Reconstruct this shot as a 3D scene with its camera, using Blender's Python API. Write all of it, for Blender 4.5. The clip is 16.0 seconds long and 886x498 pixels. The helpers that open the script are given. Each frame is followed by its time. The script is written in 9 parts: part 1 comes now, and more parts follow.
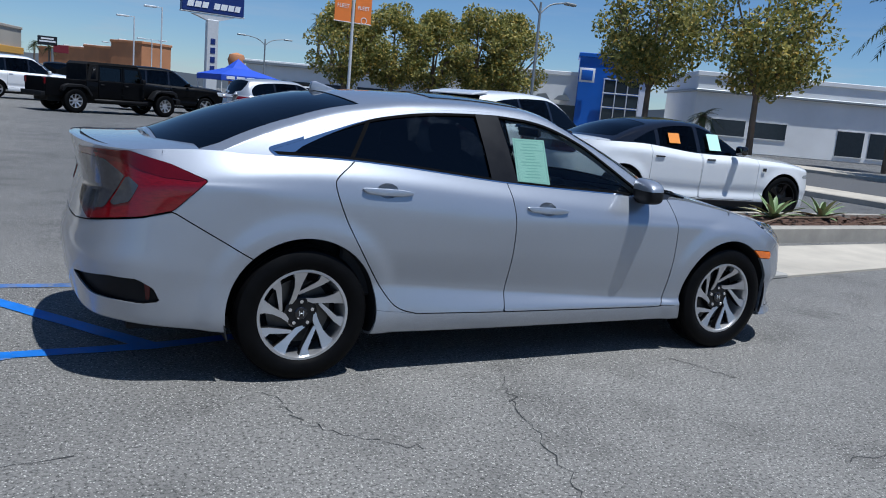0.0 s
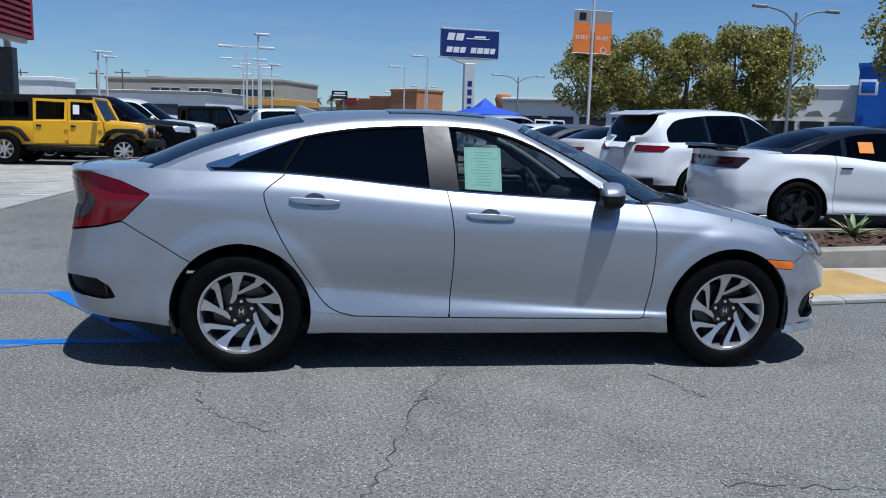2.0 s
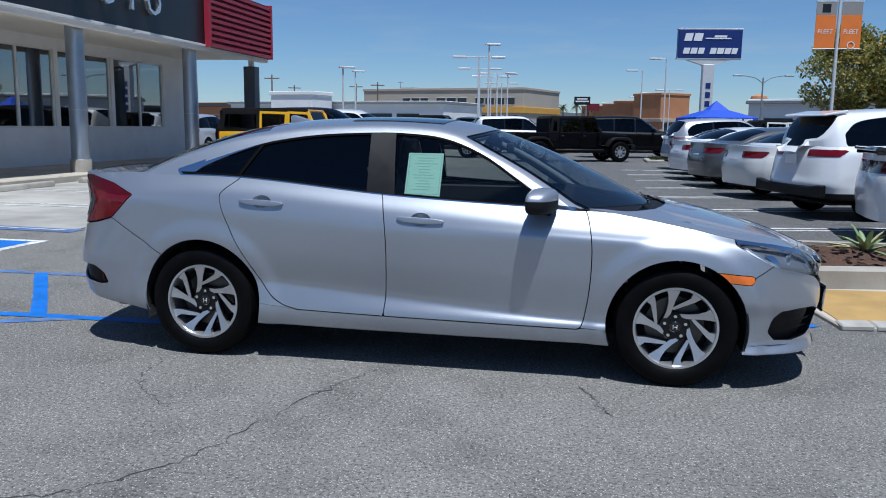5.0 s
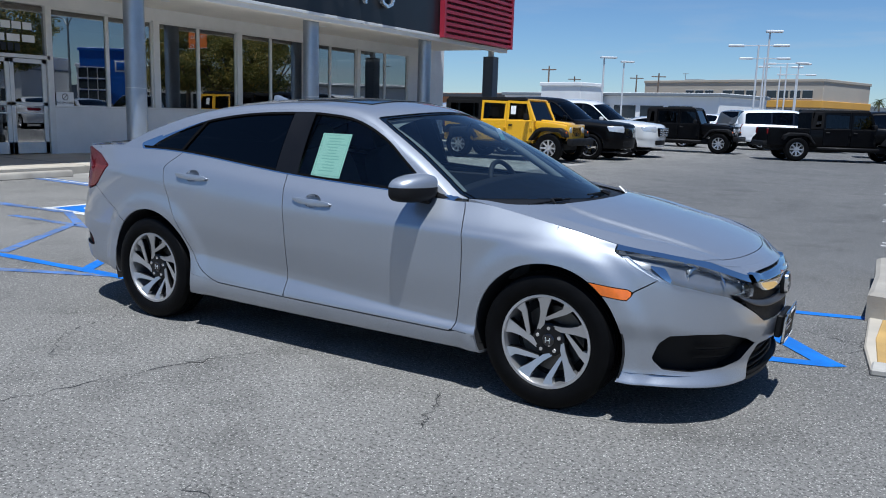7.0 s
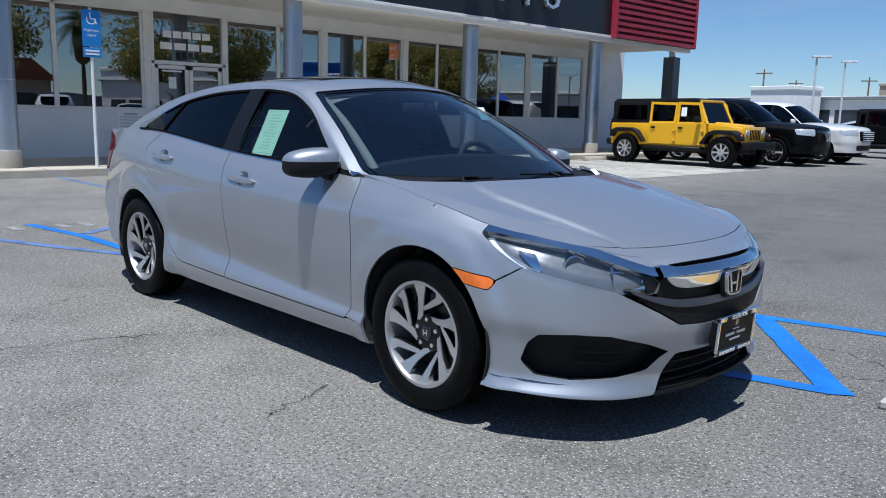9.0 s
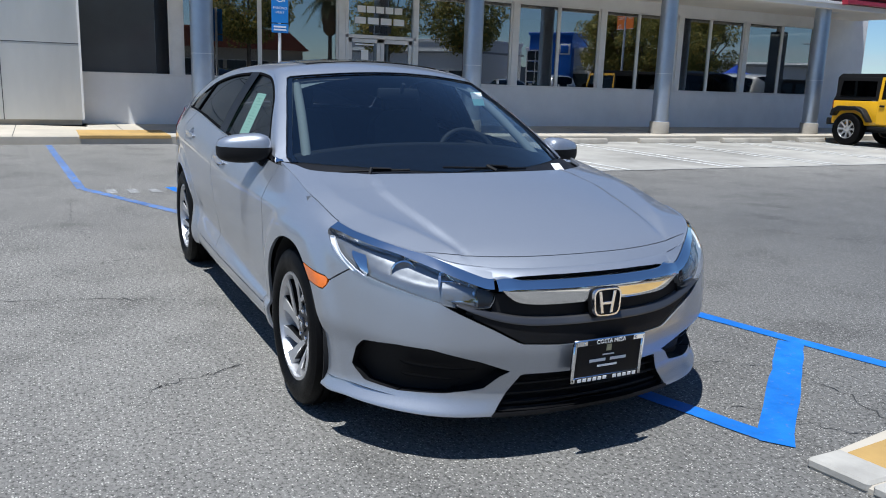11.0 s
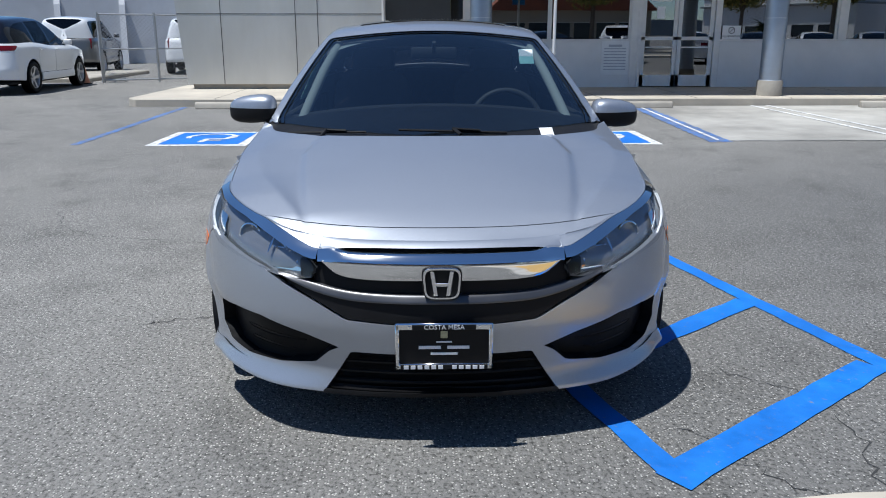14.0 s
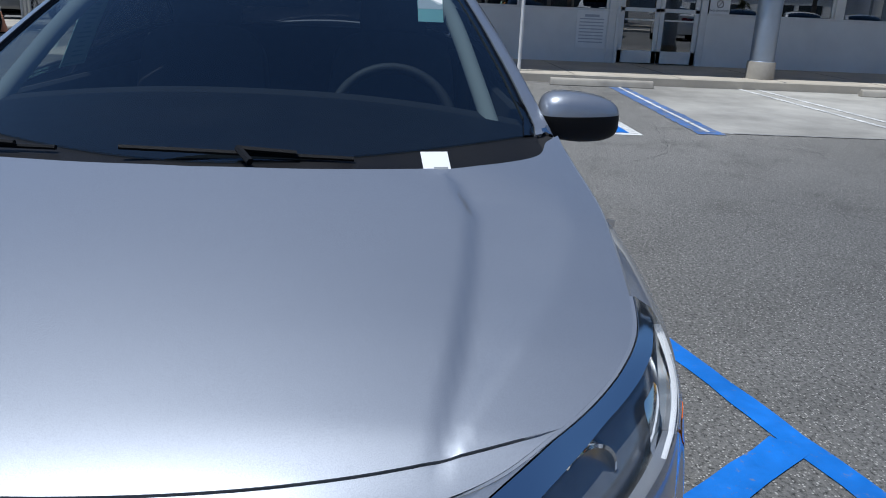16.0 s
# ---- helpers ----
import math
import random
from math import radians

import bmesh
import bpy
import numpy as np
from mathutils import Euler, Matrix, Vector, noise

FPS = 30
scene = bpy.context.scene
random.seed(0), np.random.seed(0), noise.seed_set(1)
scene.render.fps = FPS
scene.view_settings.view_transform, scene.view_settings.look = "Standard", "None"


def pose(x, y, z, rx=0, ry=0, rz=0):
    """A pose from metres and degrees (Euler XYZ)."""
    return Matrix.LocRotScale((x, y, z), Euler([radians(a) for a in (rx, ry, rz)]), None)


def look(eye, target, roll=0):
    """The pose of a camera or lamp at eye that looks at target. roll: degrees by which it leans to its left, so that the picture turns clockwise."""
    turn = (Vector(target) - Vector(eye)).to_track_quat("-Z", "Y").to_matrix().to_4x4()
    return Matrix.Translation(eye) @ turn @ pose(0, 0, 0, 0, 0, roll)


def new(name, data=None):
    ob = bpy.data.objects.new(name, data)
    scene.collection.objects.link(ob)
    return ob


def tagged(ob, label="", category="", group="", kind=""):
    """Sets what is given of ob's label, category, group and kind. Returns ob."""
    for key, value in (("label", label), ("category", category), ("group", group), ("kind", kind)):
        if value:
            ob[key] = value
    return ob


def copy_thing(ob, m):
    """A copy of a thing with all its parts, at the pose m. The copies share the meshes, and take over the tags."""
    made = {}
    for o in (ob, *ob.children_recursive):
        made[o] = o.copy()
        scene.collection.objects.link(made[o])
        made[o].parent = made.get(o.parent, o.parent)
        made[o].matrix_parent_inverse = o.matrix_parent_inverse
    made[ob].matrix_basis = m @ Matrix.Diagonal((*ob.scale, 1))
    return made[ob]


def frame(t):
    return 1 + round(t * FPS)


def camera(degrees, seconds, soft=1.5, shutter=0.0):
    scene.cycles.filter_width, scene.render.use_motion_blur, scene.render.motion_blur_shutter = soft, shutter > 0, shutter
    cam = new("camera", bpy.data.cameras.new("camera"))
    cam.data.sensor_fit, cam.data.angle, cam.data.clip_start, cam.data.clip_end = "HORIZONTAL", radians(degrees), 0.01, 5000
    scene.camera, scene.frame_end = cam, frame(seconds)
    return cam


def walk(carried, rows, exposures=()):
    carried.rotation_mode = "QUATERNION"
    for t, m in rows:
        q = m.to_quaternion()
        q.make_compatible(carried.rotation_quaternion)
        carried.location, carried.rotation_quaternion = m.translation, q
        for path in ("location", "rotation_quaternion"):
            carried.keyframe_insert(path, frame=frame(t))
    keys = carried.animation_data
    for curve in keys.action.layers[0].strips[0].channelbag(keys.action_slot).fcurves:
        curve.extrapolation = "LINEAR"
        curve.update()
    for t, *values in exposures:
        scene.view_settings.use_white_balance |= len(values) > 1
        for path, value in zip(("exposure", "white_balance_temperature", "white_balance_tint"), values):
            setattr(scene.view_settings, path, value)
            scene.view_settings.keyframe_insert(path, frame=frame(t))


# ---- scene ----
cam = camera(58.2, 16.0, 1.0)
PATH = [
    (0, (-2.465, -4.386, 1.349), (-1.559, -2.638, 0.997), 5.1),
    (0.5, (-2.09, -4.628, 1.342), (-1.342, -2.805, 1.001), 4.3),
    (1, (-1.682, -4.81, 1.345), (-1.1, -2.926, 1.015), 3.3),
    (1.5, (-1.265, -4.998, 1.366), (-0.855, -3.067, 1.044), 2.3),
    (2, (-0.822, -5.043, 1.332), (-0.571, -3.083, 1.023), 1.6),
    (2.5, (-0.402, -5.189, 1.299), (-0.273, -3.216, 1.001), 0.9),
    (3, (-0.133, -5.302, 1.312), (-0.097, -3.324, 1.023), 0.6),
    (3.5, (-0.009, -5.338, 1.305), (-0.045, -3.359, 1.018), 0.3),
    (3.7, (0.028, -5.343, 1.322), (-0.036, -3.365, 1.035), 0.3),
    (5.8, (1.691, -4.826, 1.37), (1.067, -2.953, 1.044), 1.1),
    (6, (1.883, -4.74, 1.35), (1.192, -2.892, 1.021), 1.2),
    (6.5, (2.356, -4.478, 1.352), (1.497, -2.704, 1.013), 1.6),
    (7, (2.764, -4.136, 1.351), (1.745, -2.449, 1.01), 1.8),
    (7.5, (3.154, -3.781, 1.34), (1.989, -2.19, 1.006), 1.8),
    (8, (3.372, -3.393, 1.277), (2.101, -1.885, 0.946), 1.8),
    (8.5, (3.554, -3.12, 1.207), (2.199, -1.685, 0.879), 1.6),
    (8.7, (3.601, -3.063, 1.195), (2.218, -1.656, 0.868), 1.4),
    (10.8, (4.294, -1.917, 1.327), (2.59, -0.955, 0.911), 2.4),
    (11, (4.377, -1.735, 1.325), (2.633, -0.85, 0.906), 2.0),
    (11.5, (4.499, -1.228, 1.327), (2.666, -0.558, 0.89), 2.0),
    (12, (4.635, -0.736, 1.337), (2.738, -0.295, 0.881), 1.6),
    (12.5, (4.599, -0.316, 1.317), (2.672, -0.066, 0.844), 1.2),
    (13, (4.623, -0.04, 1.331), (2.688, 0.081, 0.84), 0.6),
    (13.5, (4.627, -0.032, 1.327), (2.693, 0.024, 0.819), 0.2),
    (14, (4.602, -0.052, 1.331), (2.672, -0.007, 0.809), -0.0),
    (14.5, (4.462, -0.092, 1.332), (2.536, -0.027, 0.795), 0.0),
    (15, (4.064, -0.033, 1.296), (2.145, 0.068, 0.74), 0.4),
    (15.5, (3.467, 0.142, 1.271), (1.557, 0.277, 0.693), 1.6),
    (16, (2.833, 0.389, 1.246), (0.928, 0.51, 0.649), 2.6),
]
walk(cam, [(t, look(eye, target, roll)) for t, eye, target, roll in PATH], [(0.0, 0.03, 5750, 8), (1.5, 0.0, 5720, 8), (3.5, -0.02, 5720, 8), (6.0, 0.10, 5740, 8), (7.0, 0.18, 5780, 8), (8.5, 0.26, 5850, 8), (11.0, 0.34, 5950, 8), (14.0, 0.24, 5950, 8), (15.0, 0.20, 5900, 8), (15.5, 0.18, 5850, 8), (16.0, -0.18, 5800, 8)])

# ---- world, sun, exposure ----
SUN_FROM = Vector((0.16, -0.28, 1.0)).normalized()
world = bpy.data.worlds.new("sky")
scene.world = world
world.use_nodes = True
wn, wl = world.node_tree.nodes, world.node_tree.links
wn.clear()
sky = wn.new("ShaderNodeTexSky")
sky.sky_type = "NISHITA"
sky.sun_disc = False
sky.sun_elevation = math.asin(SUN_FROM.z)
sky.sun_rotation = math.atan2(SUN_FROM.x, SUN_FROM.y)
sky.air_density, sky.dust_density, sky.ozone_density = 0.9, 0.0, 4.0
# thin summer clouds in a belt over the horizon
geo = wn.new("ShaderNodeTexCoord")
sep = wn.new("ShaderNodeSeparateXYZ")
mapn = wn.new("ShaderNodeMapping")
mapn.inputs["Scale"].default_value = (2.2, 2.2, 16.0)
cn = wn.new("ShaderNodeTexNoise")
cn.inputs["Scale"].default_value, cn.inputs["Detail"].default_value, cn.inputs["Roughness"].default_value = 2.3, 7.0, 0.58
cr = wn.new("ShaderNodeValToRGB")
cr.color_ramp.elements[0].position, cr.color_ramp.elements[1].position = 0.50, 0.74
band = wn.new("ShaderNodeMapRange")
band.inputs["From Min"].default_value, band.inputs["From Max"].default_value = 0.17, 0.03
mul = wn.new("ShaderNodeMath")
mul.operation = "MULTIPLY"
mul2 = wn.new("ShaderNodeMath")
mul2.operation = "MULTIPLY"
mul2.inputs[1].default_value = 0.55
mixc = wn.new("ShaderNodeMixRGB")
mixc.inputs["Color2"].default_value = (6.2, 6.5, 7.0, 1)
bg = wn.new("ShaderNodeBackground")
bg.inputs["Strength"].default_value = 0.072
wo = wn.new("ShaderNodeOutputWorld")
wl.new(geo.outputs["Generated"], sep.inputs[0])
wl.new(geo.outputs["Generated"], mapn.inputs["Vector"])
wl.new(mapn.outputs[0], cn.inputs["Vector"])
wl.new(cn.outputs["Fac"], cr.inputs["Fac"])
wl.new(sep.outputs["Z"], band.inputs["Value"])
wl.new(cr.outputs["Color"], mul.inputs[0])
wl.new(band.outputs[0], mul.inputs[1])
wl.new(mul.outputs[0], mul2.inputs[0])
wl.new(mul2.outputs[0], mixc.inputs["Fac"])
tint = wn.new("ShaderNodeMixRGB")
tint.blend_type = "MULTIPLY"
tint.inputs["Fac"].default_value, tint.inputs["Color2"].default_value = 1.0, (0.88, 1.0, 1.12, 1)
wl.new(sky.outputs[0], tint.inputs["Color1"])
wl.new(tint.outputs[0], mixc.inputs["Color1"])
wl.new(mixc.outputs[0], bg.inputs["Color"])
wl.new(bg.outputs[0], wo.inputs["Surface"])

sun = new("sun", bpy.data.lights.new("sun", "SUN"))
sun.data.energy, sun.data.angle, sun.data.color = 5.0, radians(0.55), (1.0, 0.96, 0.90)
sun.matrix_world = look(SUN_FROM * 50, (0, 0, 0))
scene.view_settings.exposure = 0.0

# ---- materials ----


def ramp(nt, src, stops):
    r = nt.nodes.new("ShaderNodeValToRGB")
    els = r.color_ramp.elements
    while len(els) < len(stops):
        els.new(0.5)
    for e, (p, c) in zip(els, stops):
        e.position, e.color = p, (*c, 1) if len(c) == 3 else c
    nt.links.new(src, r.inputs[0])
    return r.outputs[0]


def tex(nt, kind, scale, detail=4.0, rough=0.55, coord="Object", stretch=None, dist=0.0):
    """A noise, voronoi or wave texture in object space."""
    c = nt.nodes.new("ShaderNodeTexCoord")
    out = c.outputs[coord]
    if stretch:
        m = nt.nodes.new("ShaderNodeMapping")
        m.inputs["Scale"].default_value = stretch
        nt.links.new(out, m.inputs["Vector"])
        out = m.outputs[0]
    n = nt.nodes.new("ShaderNodeTex" + kind)
    n.inputs["Scale"].default_value = scale
    if kind == "Noise":
        n.inputs["Detail"].default_value, n.inputs["Roughness"].default_value = detail, rough
        n.inputs["Distortion"].default_value = dist
    nt.links.new(out, n.inputs["Vector"])
    return n


def bump(nt, src, strength, distance, chain=None):
    b = nt.nodes.new("ShaderNodeBump")
    b.inputs["Strength"].default_value, b.inputs["Distance"].default_value = strength, distance
    nt.links.new(src, b.inputs["Height"])
    if chain is not None:
        nt.links.new(chain, b.inputs["Normal"])
    return b.outputs[0]


def mat(name, color, rough=0.5, metal=0.0, var=0.08, scale=6.0, grain=0.0, grain_scale=150.0, coat=0.0, spec=0.5, coord="Object", stain=0.0, stretch=None):
    """A surface with colour that varies at two scales, and fine relief."""
    m = bpy.data.materials.new(name)
    m.use_nodes = True
    nt = m.node_tree
    p = nt.nodes["Principled BSDF"]
    p.inputs["Roughness"].default_value, p.inputs["Metallic"].default_value = rough, metal
    p.inputs["Specular IOR Level"].default_value = spec
    p.inputs["Coat Weight"].default_value, p.inputs["Coat Roughness"].default_value = coat, 0.03
    col = np.array(color, float)
    if var > 0:
        a = tex(nt, "Noise", scale, 6, 0.6, coord, stretch)
        base = ramp(nt, a.outputs["Fac"], [(0.3, tuple(np.clip(col * (1 - var), 0, 1))), (0.7, tuple(np.clip(col * (1 + var), 0, 1)))])
        if stain > 0:
            s = tex(nt, "Noise", scale * 0.23, 8, 0.65, coord, stretch)
            sv = ramp(nt, s.outputs["Fac"], [(0.35, (1 - stain,) * 3), (0.62, (1, 1, 1))])
            mx = nt.nodes.new("ShaderNodeMixRGB")
            mx.blend_type, mx.inputs[0].default_value = "MULTIPLY", 1.0
            nt.links.new(base, mx.inputs[1])
            nt.links.new(sv, mx.inputs[2])
            base = mx.outputs[0]
        nt.links.new(base, p.inputs["Base Color"])
        rr = ramp(nt, a.outputs["Fac"], [(0.3, (max(0.02, rough * 0.85),) * 3), (0.7, (min(1, rough * 1.15),) * 3)])
        nt.links.new(rr, p.inputs["Roughness"])
    else:
        p.inputs["Base Color"].default_value = (*color, 1)
    if grain > 0:
        g = tex(nt, "Noise", grain_scale, 3, 0.6, coord)
        nt.links.new(bump(nt, g.outputs["Fac"], 1.0, grain), p.inputs["Normal"])
    return m


def paint(name, color, metal=0.0, rough=0.35, flake=0.06):
    """Car paint: flakes under a clear coat."""
    m = bpy.data.materials.new(name)
    m.use_nodes = True
    nt = m.node_tree
    p = nt.nodes["Principled BSDF"]
    col = np.array(color, float)
    f = tex(nt, "Noise", 900.0, 2, 0.5)
    b = tex(nt, "Noise", 1.7, 4, 0.6)
    c1 = ramp(nt, f.outputs["Fac"], [(0.35, tuple(np.clip(col * (1 - flake), 0, 1))), (0.65, tuple(np.clip(col * (1 + flake), 0, 1)))])
    c2 = ramp(nt, b.outputs["Fac"], [(0.3, (0.965,) * 3), (0.7, (1, 1, 1))])
    mx = nt.nodes.new("ShaderNodeMixRGB")
    mx.blend_type, mx.inputs[0].default_value = "MULTIPLY", 1.0
    nt.links.new(c1, mx.inputs[1])
    nt.links.new(c2, mx.inputs[2])
    nt.links.new(mx.outputs[0], p.inputs["Base Color"])
    p.inputs["Metallic"].default_value, p.inputs["Roughness"].default_value = metal, rough
    p.inputs["Coat Weight"].default_value, p.inputs["Coat Roughness"].default_value = 1.0, 0.035
    return m


def glass(name, tint, rough=0.0, face_on=0.045):
    """Tinted pane: sees through by its tint, mirrors by the angle."""
    m = bpy.data.materials.new(name)
    m.use_nodes = True
    nt = m.node_tree
    nt.nodes.clear()
    o = nt.nodes.new("ShaderNodeOutputMaterial")
    t = nt.nodes.new("ShaderNodeBsdfTransparent")
    t.inputs["Color"].default_value = (*tint, 1)
    g = nt.nodes.new("ShaderNodeBsdfGlossy")
    g.inputs["Roughness"].default_value = rough
    lw = nt.nodes.new("ShaderNodeLayerWeight")
    lw.inputs["Blend"].default_value = 0.5
    pw = nt.nodes.new("ShaderNodeMath")
    pw.operation = "POWER"
    pw.inputs[1].default_value = 5.0
    ma = nt.nodes.new("ShaderNodeMath")
    ma.operation = "MULTIPLY_ADD"
    ma.inputs[1].default_value, ma.inputs[2].default_value = 1.0 - face_on, face_on
    mx = nt.nodes.new("ShaderNodeMixShader")
    nt.links.new(lw.outputs["Facing"], pw.inputs[0])
    nt.links.new(pw.outputs[0], ma.inputs[0])
    nt.links.new(ma.outputs[0], mx.inputs[0])
    nt.links.new(t.outputs[0], mx.inputs[1])
    nt.links.new(g.outputs[0], mx.inputs[2])
    nt.links.new(mx.outputs[0], o.inputs["Surface"])
    return m


M_SILVER = paint("silver_paint", (0.39, 0.414, 0.458), 0.70, 0.42, 0.18)
M_LAMPBOWL = mat("lamp_bowl", (0.27, 0.28, 0.295), 0.24, 0.6, var=0.10, scale=22)
M_EMBLEM = mat("bright_emblem", (0.72, 0.72, 0.73), 0.20, 1.0, var=0.03)
M_PILLAR = mat("satin_black", (0.006, 0.006, 0.007), 0.38, spec=0.25, var=0.1)
M_SEAL = mat("matt_rubber_seal", (0.004, 0.004, 0.0045), 0.8, spec=0.05, var=0.2, scale=20)
M_GRILLEBAR = mat("grey_grille_bar", (0.10, 0.10, 0.105), 0.34, 0.75, var=0.08)
M_TRIM = mat("black_plastic", (0.007, 0.007, 0.008), 0.55, spec=0.22, var=0.15, grain=0.0006, grain_scale=420)
M_PIANO = mat("gloss_black", (0.008, 0.008, 0.01), 0.12, var=0.0, coat=0.6)
M_DARK = mat("underbody_black", (0.008, 0.008, 0.009), 0.85, var=0.2)
M_CHROME = mat("chrome", (0.78, 0.79, 0.80), 0.08, 1.0, var=0.03, scale=3)
M_SATIN = mat("satin_alloy", (0.60, 0.60, 0.61), 0.40, 0.9, var=0.05, scale=12)
M_GREYPAINT = mat("dark_alloy_paint", (0.012, 0.012, 0.013), 0.35, 0.5, var=0.1)
M_TYRE = mat("tyre_rubber", (0.003, 0.003, 0.0033), 0.5, spec=0.09, var=0.3, scale=14, grain=0.0008, grain_scale=260)
M_BRAKE = mat("brake_disc", (0.10, 0.098, 0.095), 0.4, 0.9, var=0.15, scale=20)
M_REDLENS = mat("red_lens", (0.135, 0.0015, 0.004), 0.12, var=0.25, scale=30, coat=0.5, spec=0.4, stretch=(1, 1, 4))
M_DKREDLENS = mat("dark_red_lens", (0.075, 0.0015, 0.004), 0.12, var=0.1, scale=25, coat=0.15, spec=0.35)
M_CLEARLENS = mat("clear_lens", (0.08, 0.08, 0.088), 0.14, 0.5, var=0.15, scale=40, coat=0.4, spec=0.3)
M_AMBER = mat("amber_lens", (0.75, 0.16, 0.012), 0.2, var=0.12, scale=40, coat=0.8)
M_WHITELED = mat("white_led", (0.82, 0.83, 0.85), 0.2, var=0.02)
M_GLASS_DARK = glass("privacy_glass", (0.02, 0.022, 0.026))
M_GLASS_SIDE = glass("side_glass", (0.66, 0.71, 0.69))
M_GLASS_WS = glass("windscreen_glass", (0.62, 0.70, 0.73), 0.0, 0.16)
M_GLASS_LAMP = glass("lamp_glass", (0.94, 0.95, 0.96))
M_GLASS_CAR = glass("dark_car_glass", (0.05, 0.055, 0.06))
M_SEAT = mat("grey_seat_cloth", (0.05, 0.05, 0.055), 0.9, var=0.2, scale=30, grain=0.001, grain_scale=300)
M_DASH = mat("dashboard_plastic", (0.022, 0.023, 0.025), 0.7, var=0.12, grain=0.0008, grain_scale=260)
M_LINER = mat("pale_pillar_trim", (0.27, 0.28, 0.26), 0.85, var=0.05)
M_PAPER = mat("green_form_paper", (0.50, 0.80, 0.68), 0.7, var=0.05, scale=8)
M_PAPERINK = mat("green_form_ink", (0.33, 0.60, 0.50), 0.7, var=0.05)
M_WHITEPAPER = mat("white_paper", (0.82, 0.82, 0.82), 0.7, var=0.04)
M_TEAL = mat("teal_sticker", (0.35, 0.66, 0.62), 0.5, var=0.04)
M_ORANGEPAPER = mat("orange_paper", (0.75, 0.25, 0.03), 0.7, var=0.05)
M_INK = mat("dark_ink", (0.02, 0.02, 0.025), 0.6, var=0.05)
M_WHITEPRINT = mat("white_print", (0.80, 0.80, 0.80), 0.5, var=0.03)

# ---- mesh helpers ----


def obj(name, vf, material, parent=None, label="", smooth=False, m=None):
    """One mesh object from vertices and faces, under a parent if given."""
    v, f = vf
    me = bpy.data.meshes.new(name)
    me.from_pydata([tuple(map(float, p[:3])) for p in v], [], [tuple(map(int, q)) for q in f])
    if smooth:
        me.polygons.foreach_set("use_smooth", [True] * len(me.polygons))
        if smooth != "all":
            me.set_sharp_from_angle(angle=radians(38 if smooth is True else smooth))
    for x in material if isinstance(material, (list, tuple)) else [material]:
        me.materials.append(x)
    ob = new(name, me)
    if parent is not None:
        ob.parent = parent
    if m is not None:
        ob.matrix_basis = m
    if label:
        ob["label"] = label
    return ob


def share(name, src, parent, m):
    """Another object on the mesh of src."""
    ob = new(name, src.data)
    ob.parent = parent
    ob.matrix_basis = m
    return ob


def thing(name, label, category, group="", kind="", at=None):
    e = new(name)
    if at is not None:
        e.matrix_basis = at
    return tagged(e, label, category, group, kind)


def moved(vf, m):
    v, f = vf
    a = np.asarray(v, float)[:, :3]
    mm = np.array(m)
    return a @ mm[:3, :3].T + mm[:3, 3], f


def join(*parts):
    vs, fs, n = [], [], 0
    for v, f in parts:
        v = np.asarray(v, float)[:, :3]
        vs.append(v)
        fs += [[i + n for i in q] for q in f]
        n += len(v)
    return np.vstack(vs), fs


def mirror(vf):
    v, f = vf
    v = np.array(v, float)
    v[:, 1] *= -1
    return v, [list(q)[::-1] for q in f]


def from_bm(bm):
    bm.verts.index_update()
    r = np.array([v.co[:] for v in bm.verts]), [[v.index for v in f.verts] for f in bm.faces]
    bm.free()
    return r


def rbox(sx, sy, sz, b=0.01, seg=1, at=(0, 0, 0)):
    """A box with rounded edges, centred."""
    bm = bmesh.new()
    bmesh.ops.create_cube(bm, size=1)
    for v in bm.verts:
        v.co = Vector((v.co.x * sx, v.co.y * sy, v.co.z * sz))
    if b > 0:
        bmesh.ops.bevel(bm, geom=list(bm.edges), offset=min(b, 0.45 * min(sx, sy, sz)), segments=seg, affect="EDGES", profile=0.5)
    v, f = from_bm(bm)
    return v + np.array(at), f


def box2(lo, hi, b=0.0):
    lo, hi = np.array(lo, float), np.array(hi, float)
    s = hi - lo
    return rbox(*s, b=b, at=(lo + hi) / 2)


def lathe(profile, n=32, axis="z", closed=False):
    """Turns (radius, height) pairs round an axis."""
    k = len(profile)
    v, f = [], []
    for i in range(n):
        a = 2 * math.pi * i / n
        for r, h in profile:
            c, s = r * math.cos(a), r * math.sin(a)
            v.append((c, s, h) if axis == "z" else (c, h, s) if axis == "y" else (h, c, s))
    for i in range(n):
        j = (i + 1) % n
        for q in range(k if closed else k - 1):
            p = (q + 1) % k
            face = [i * k + q, j * k + q, j * k + p, i * k + p]
            f.append(face if axis != "y" else face[::-1])
    if not closed:
        f.append([i * k for i in range(n)][::-1 if axis != "y" else 1])
        f.append([i * k + k - 1 for i in range(n)][::1 if axis != "y" else -1])
    return np.array(v, float), f


def rod(a, b, r, n=10, r2=None):
    """A round bar from a to b."""
    a, b = Vector(a), Vector(b)
    d = b - a
    v, f = lathe([(r, 0), (r if r2 is None else r2, d.length)], n)
    return moved((v, f), Matrix.Translation(a) @ d.to_track_quat("Z", "Y").to_matrix().to_4x4())


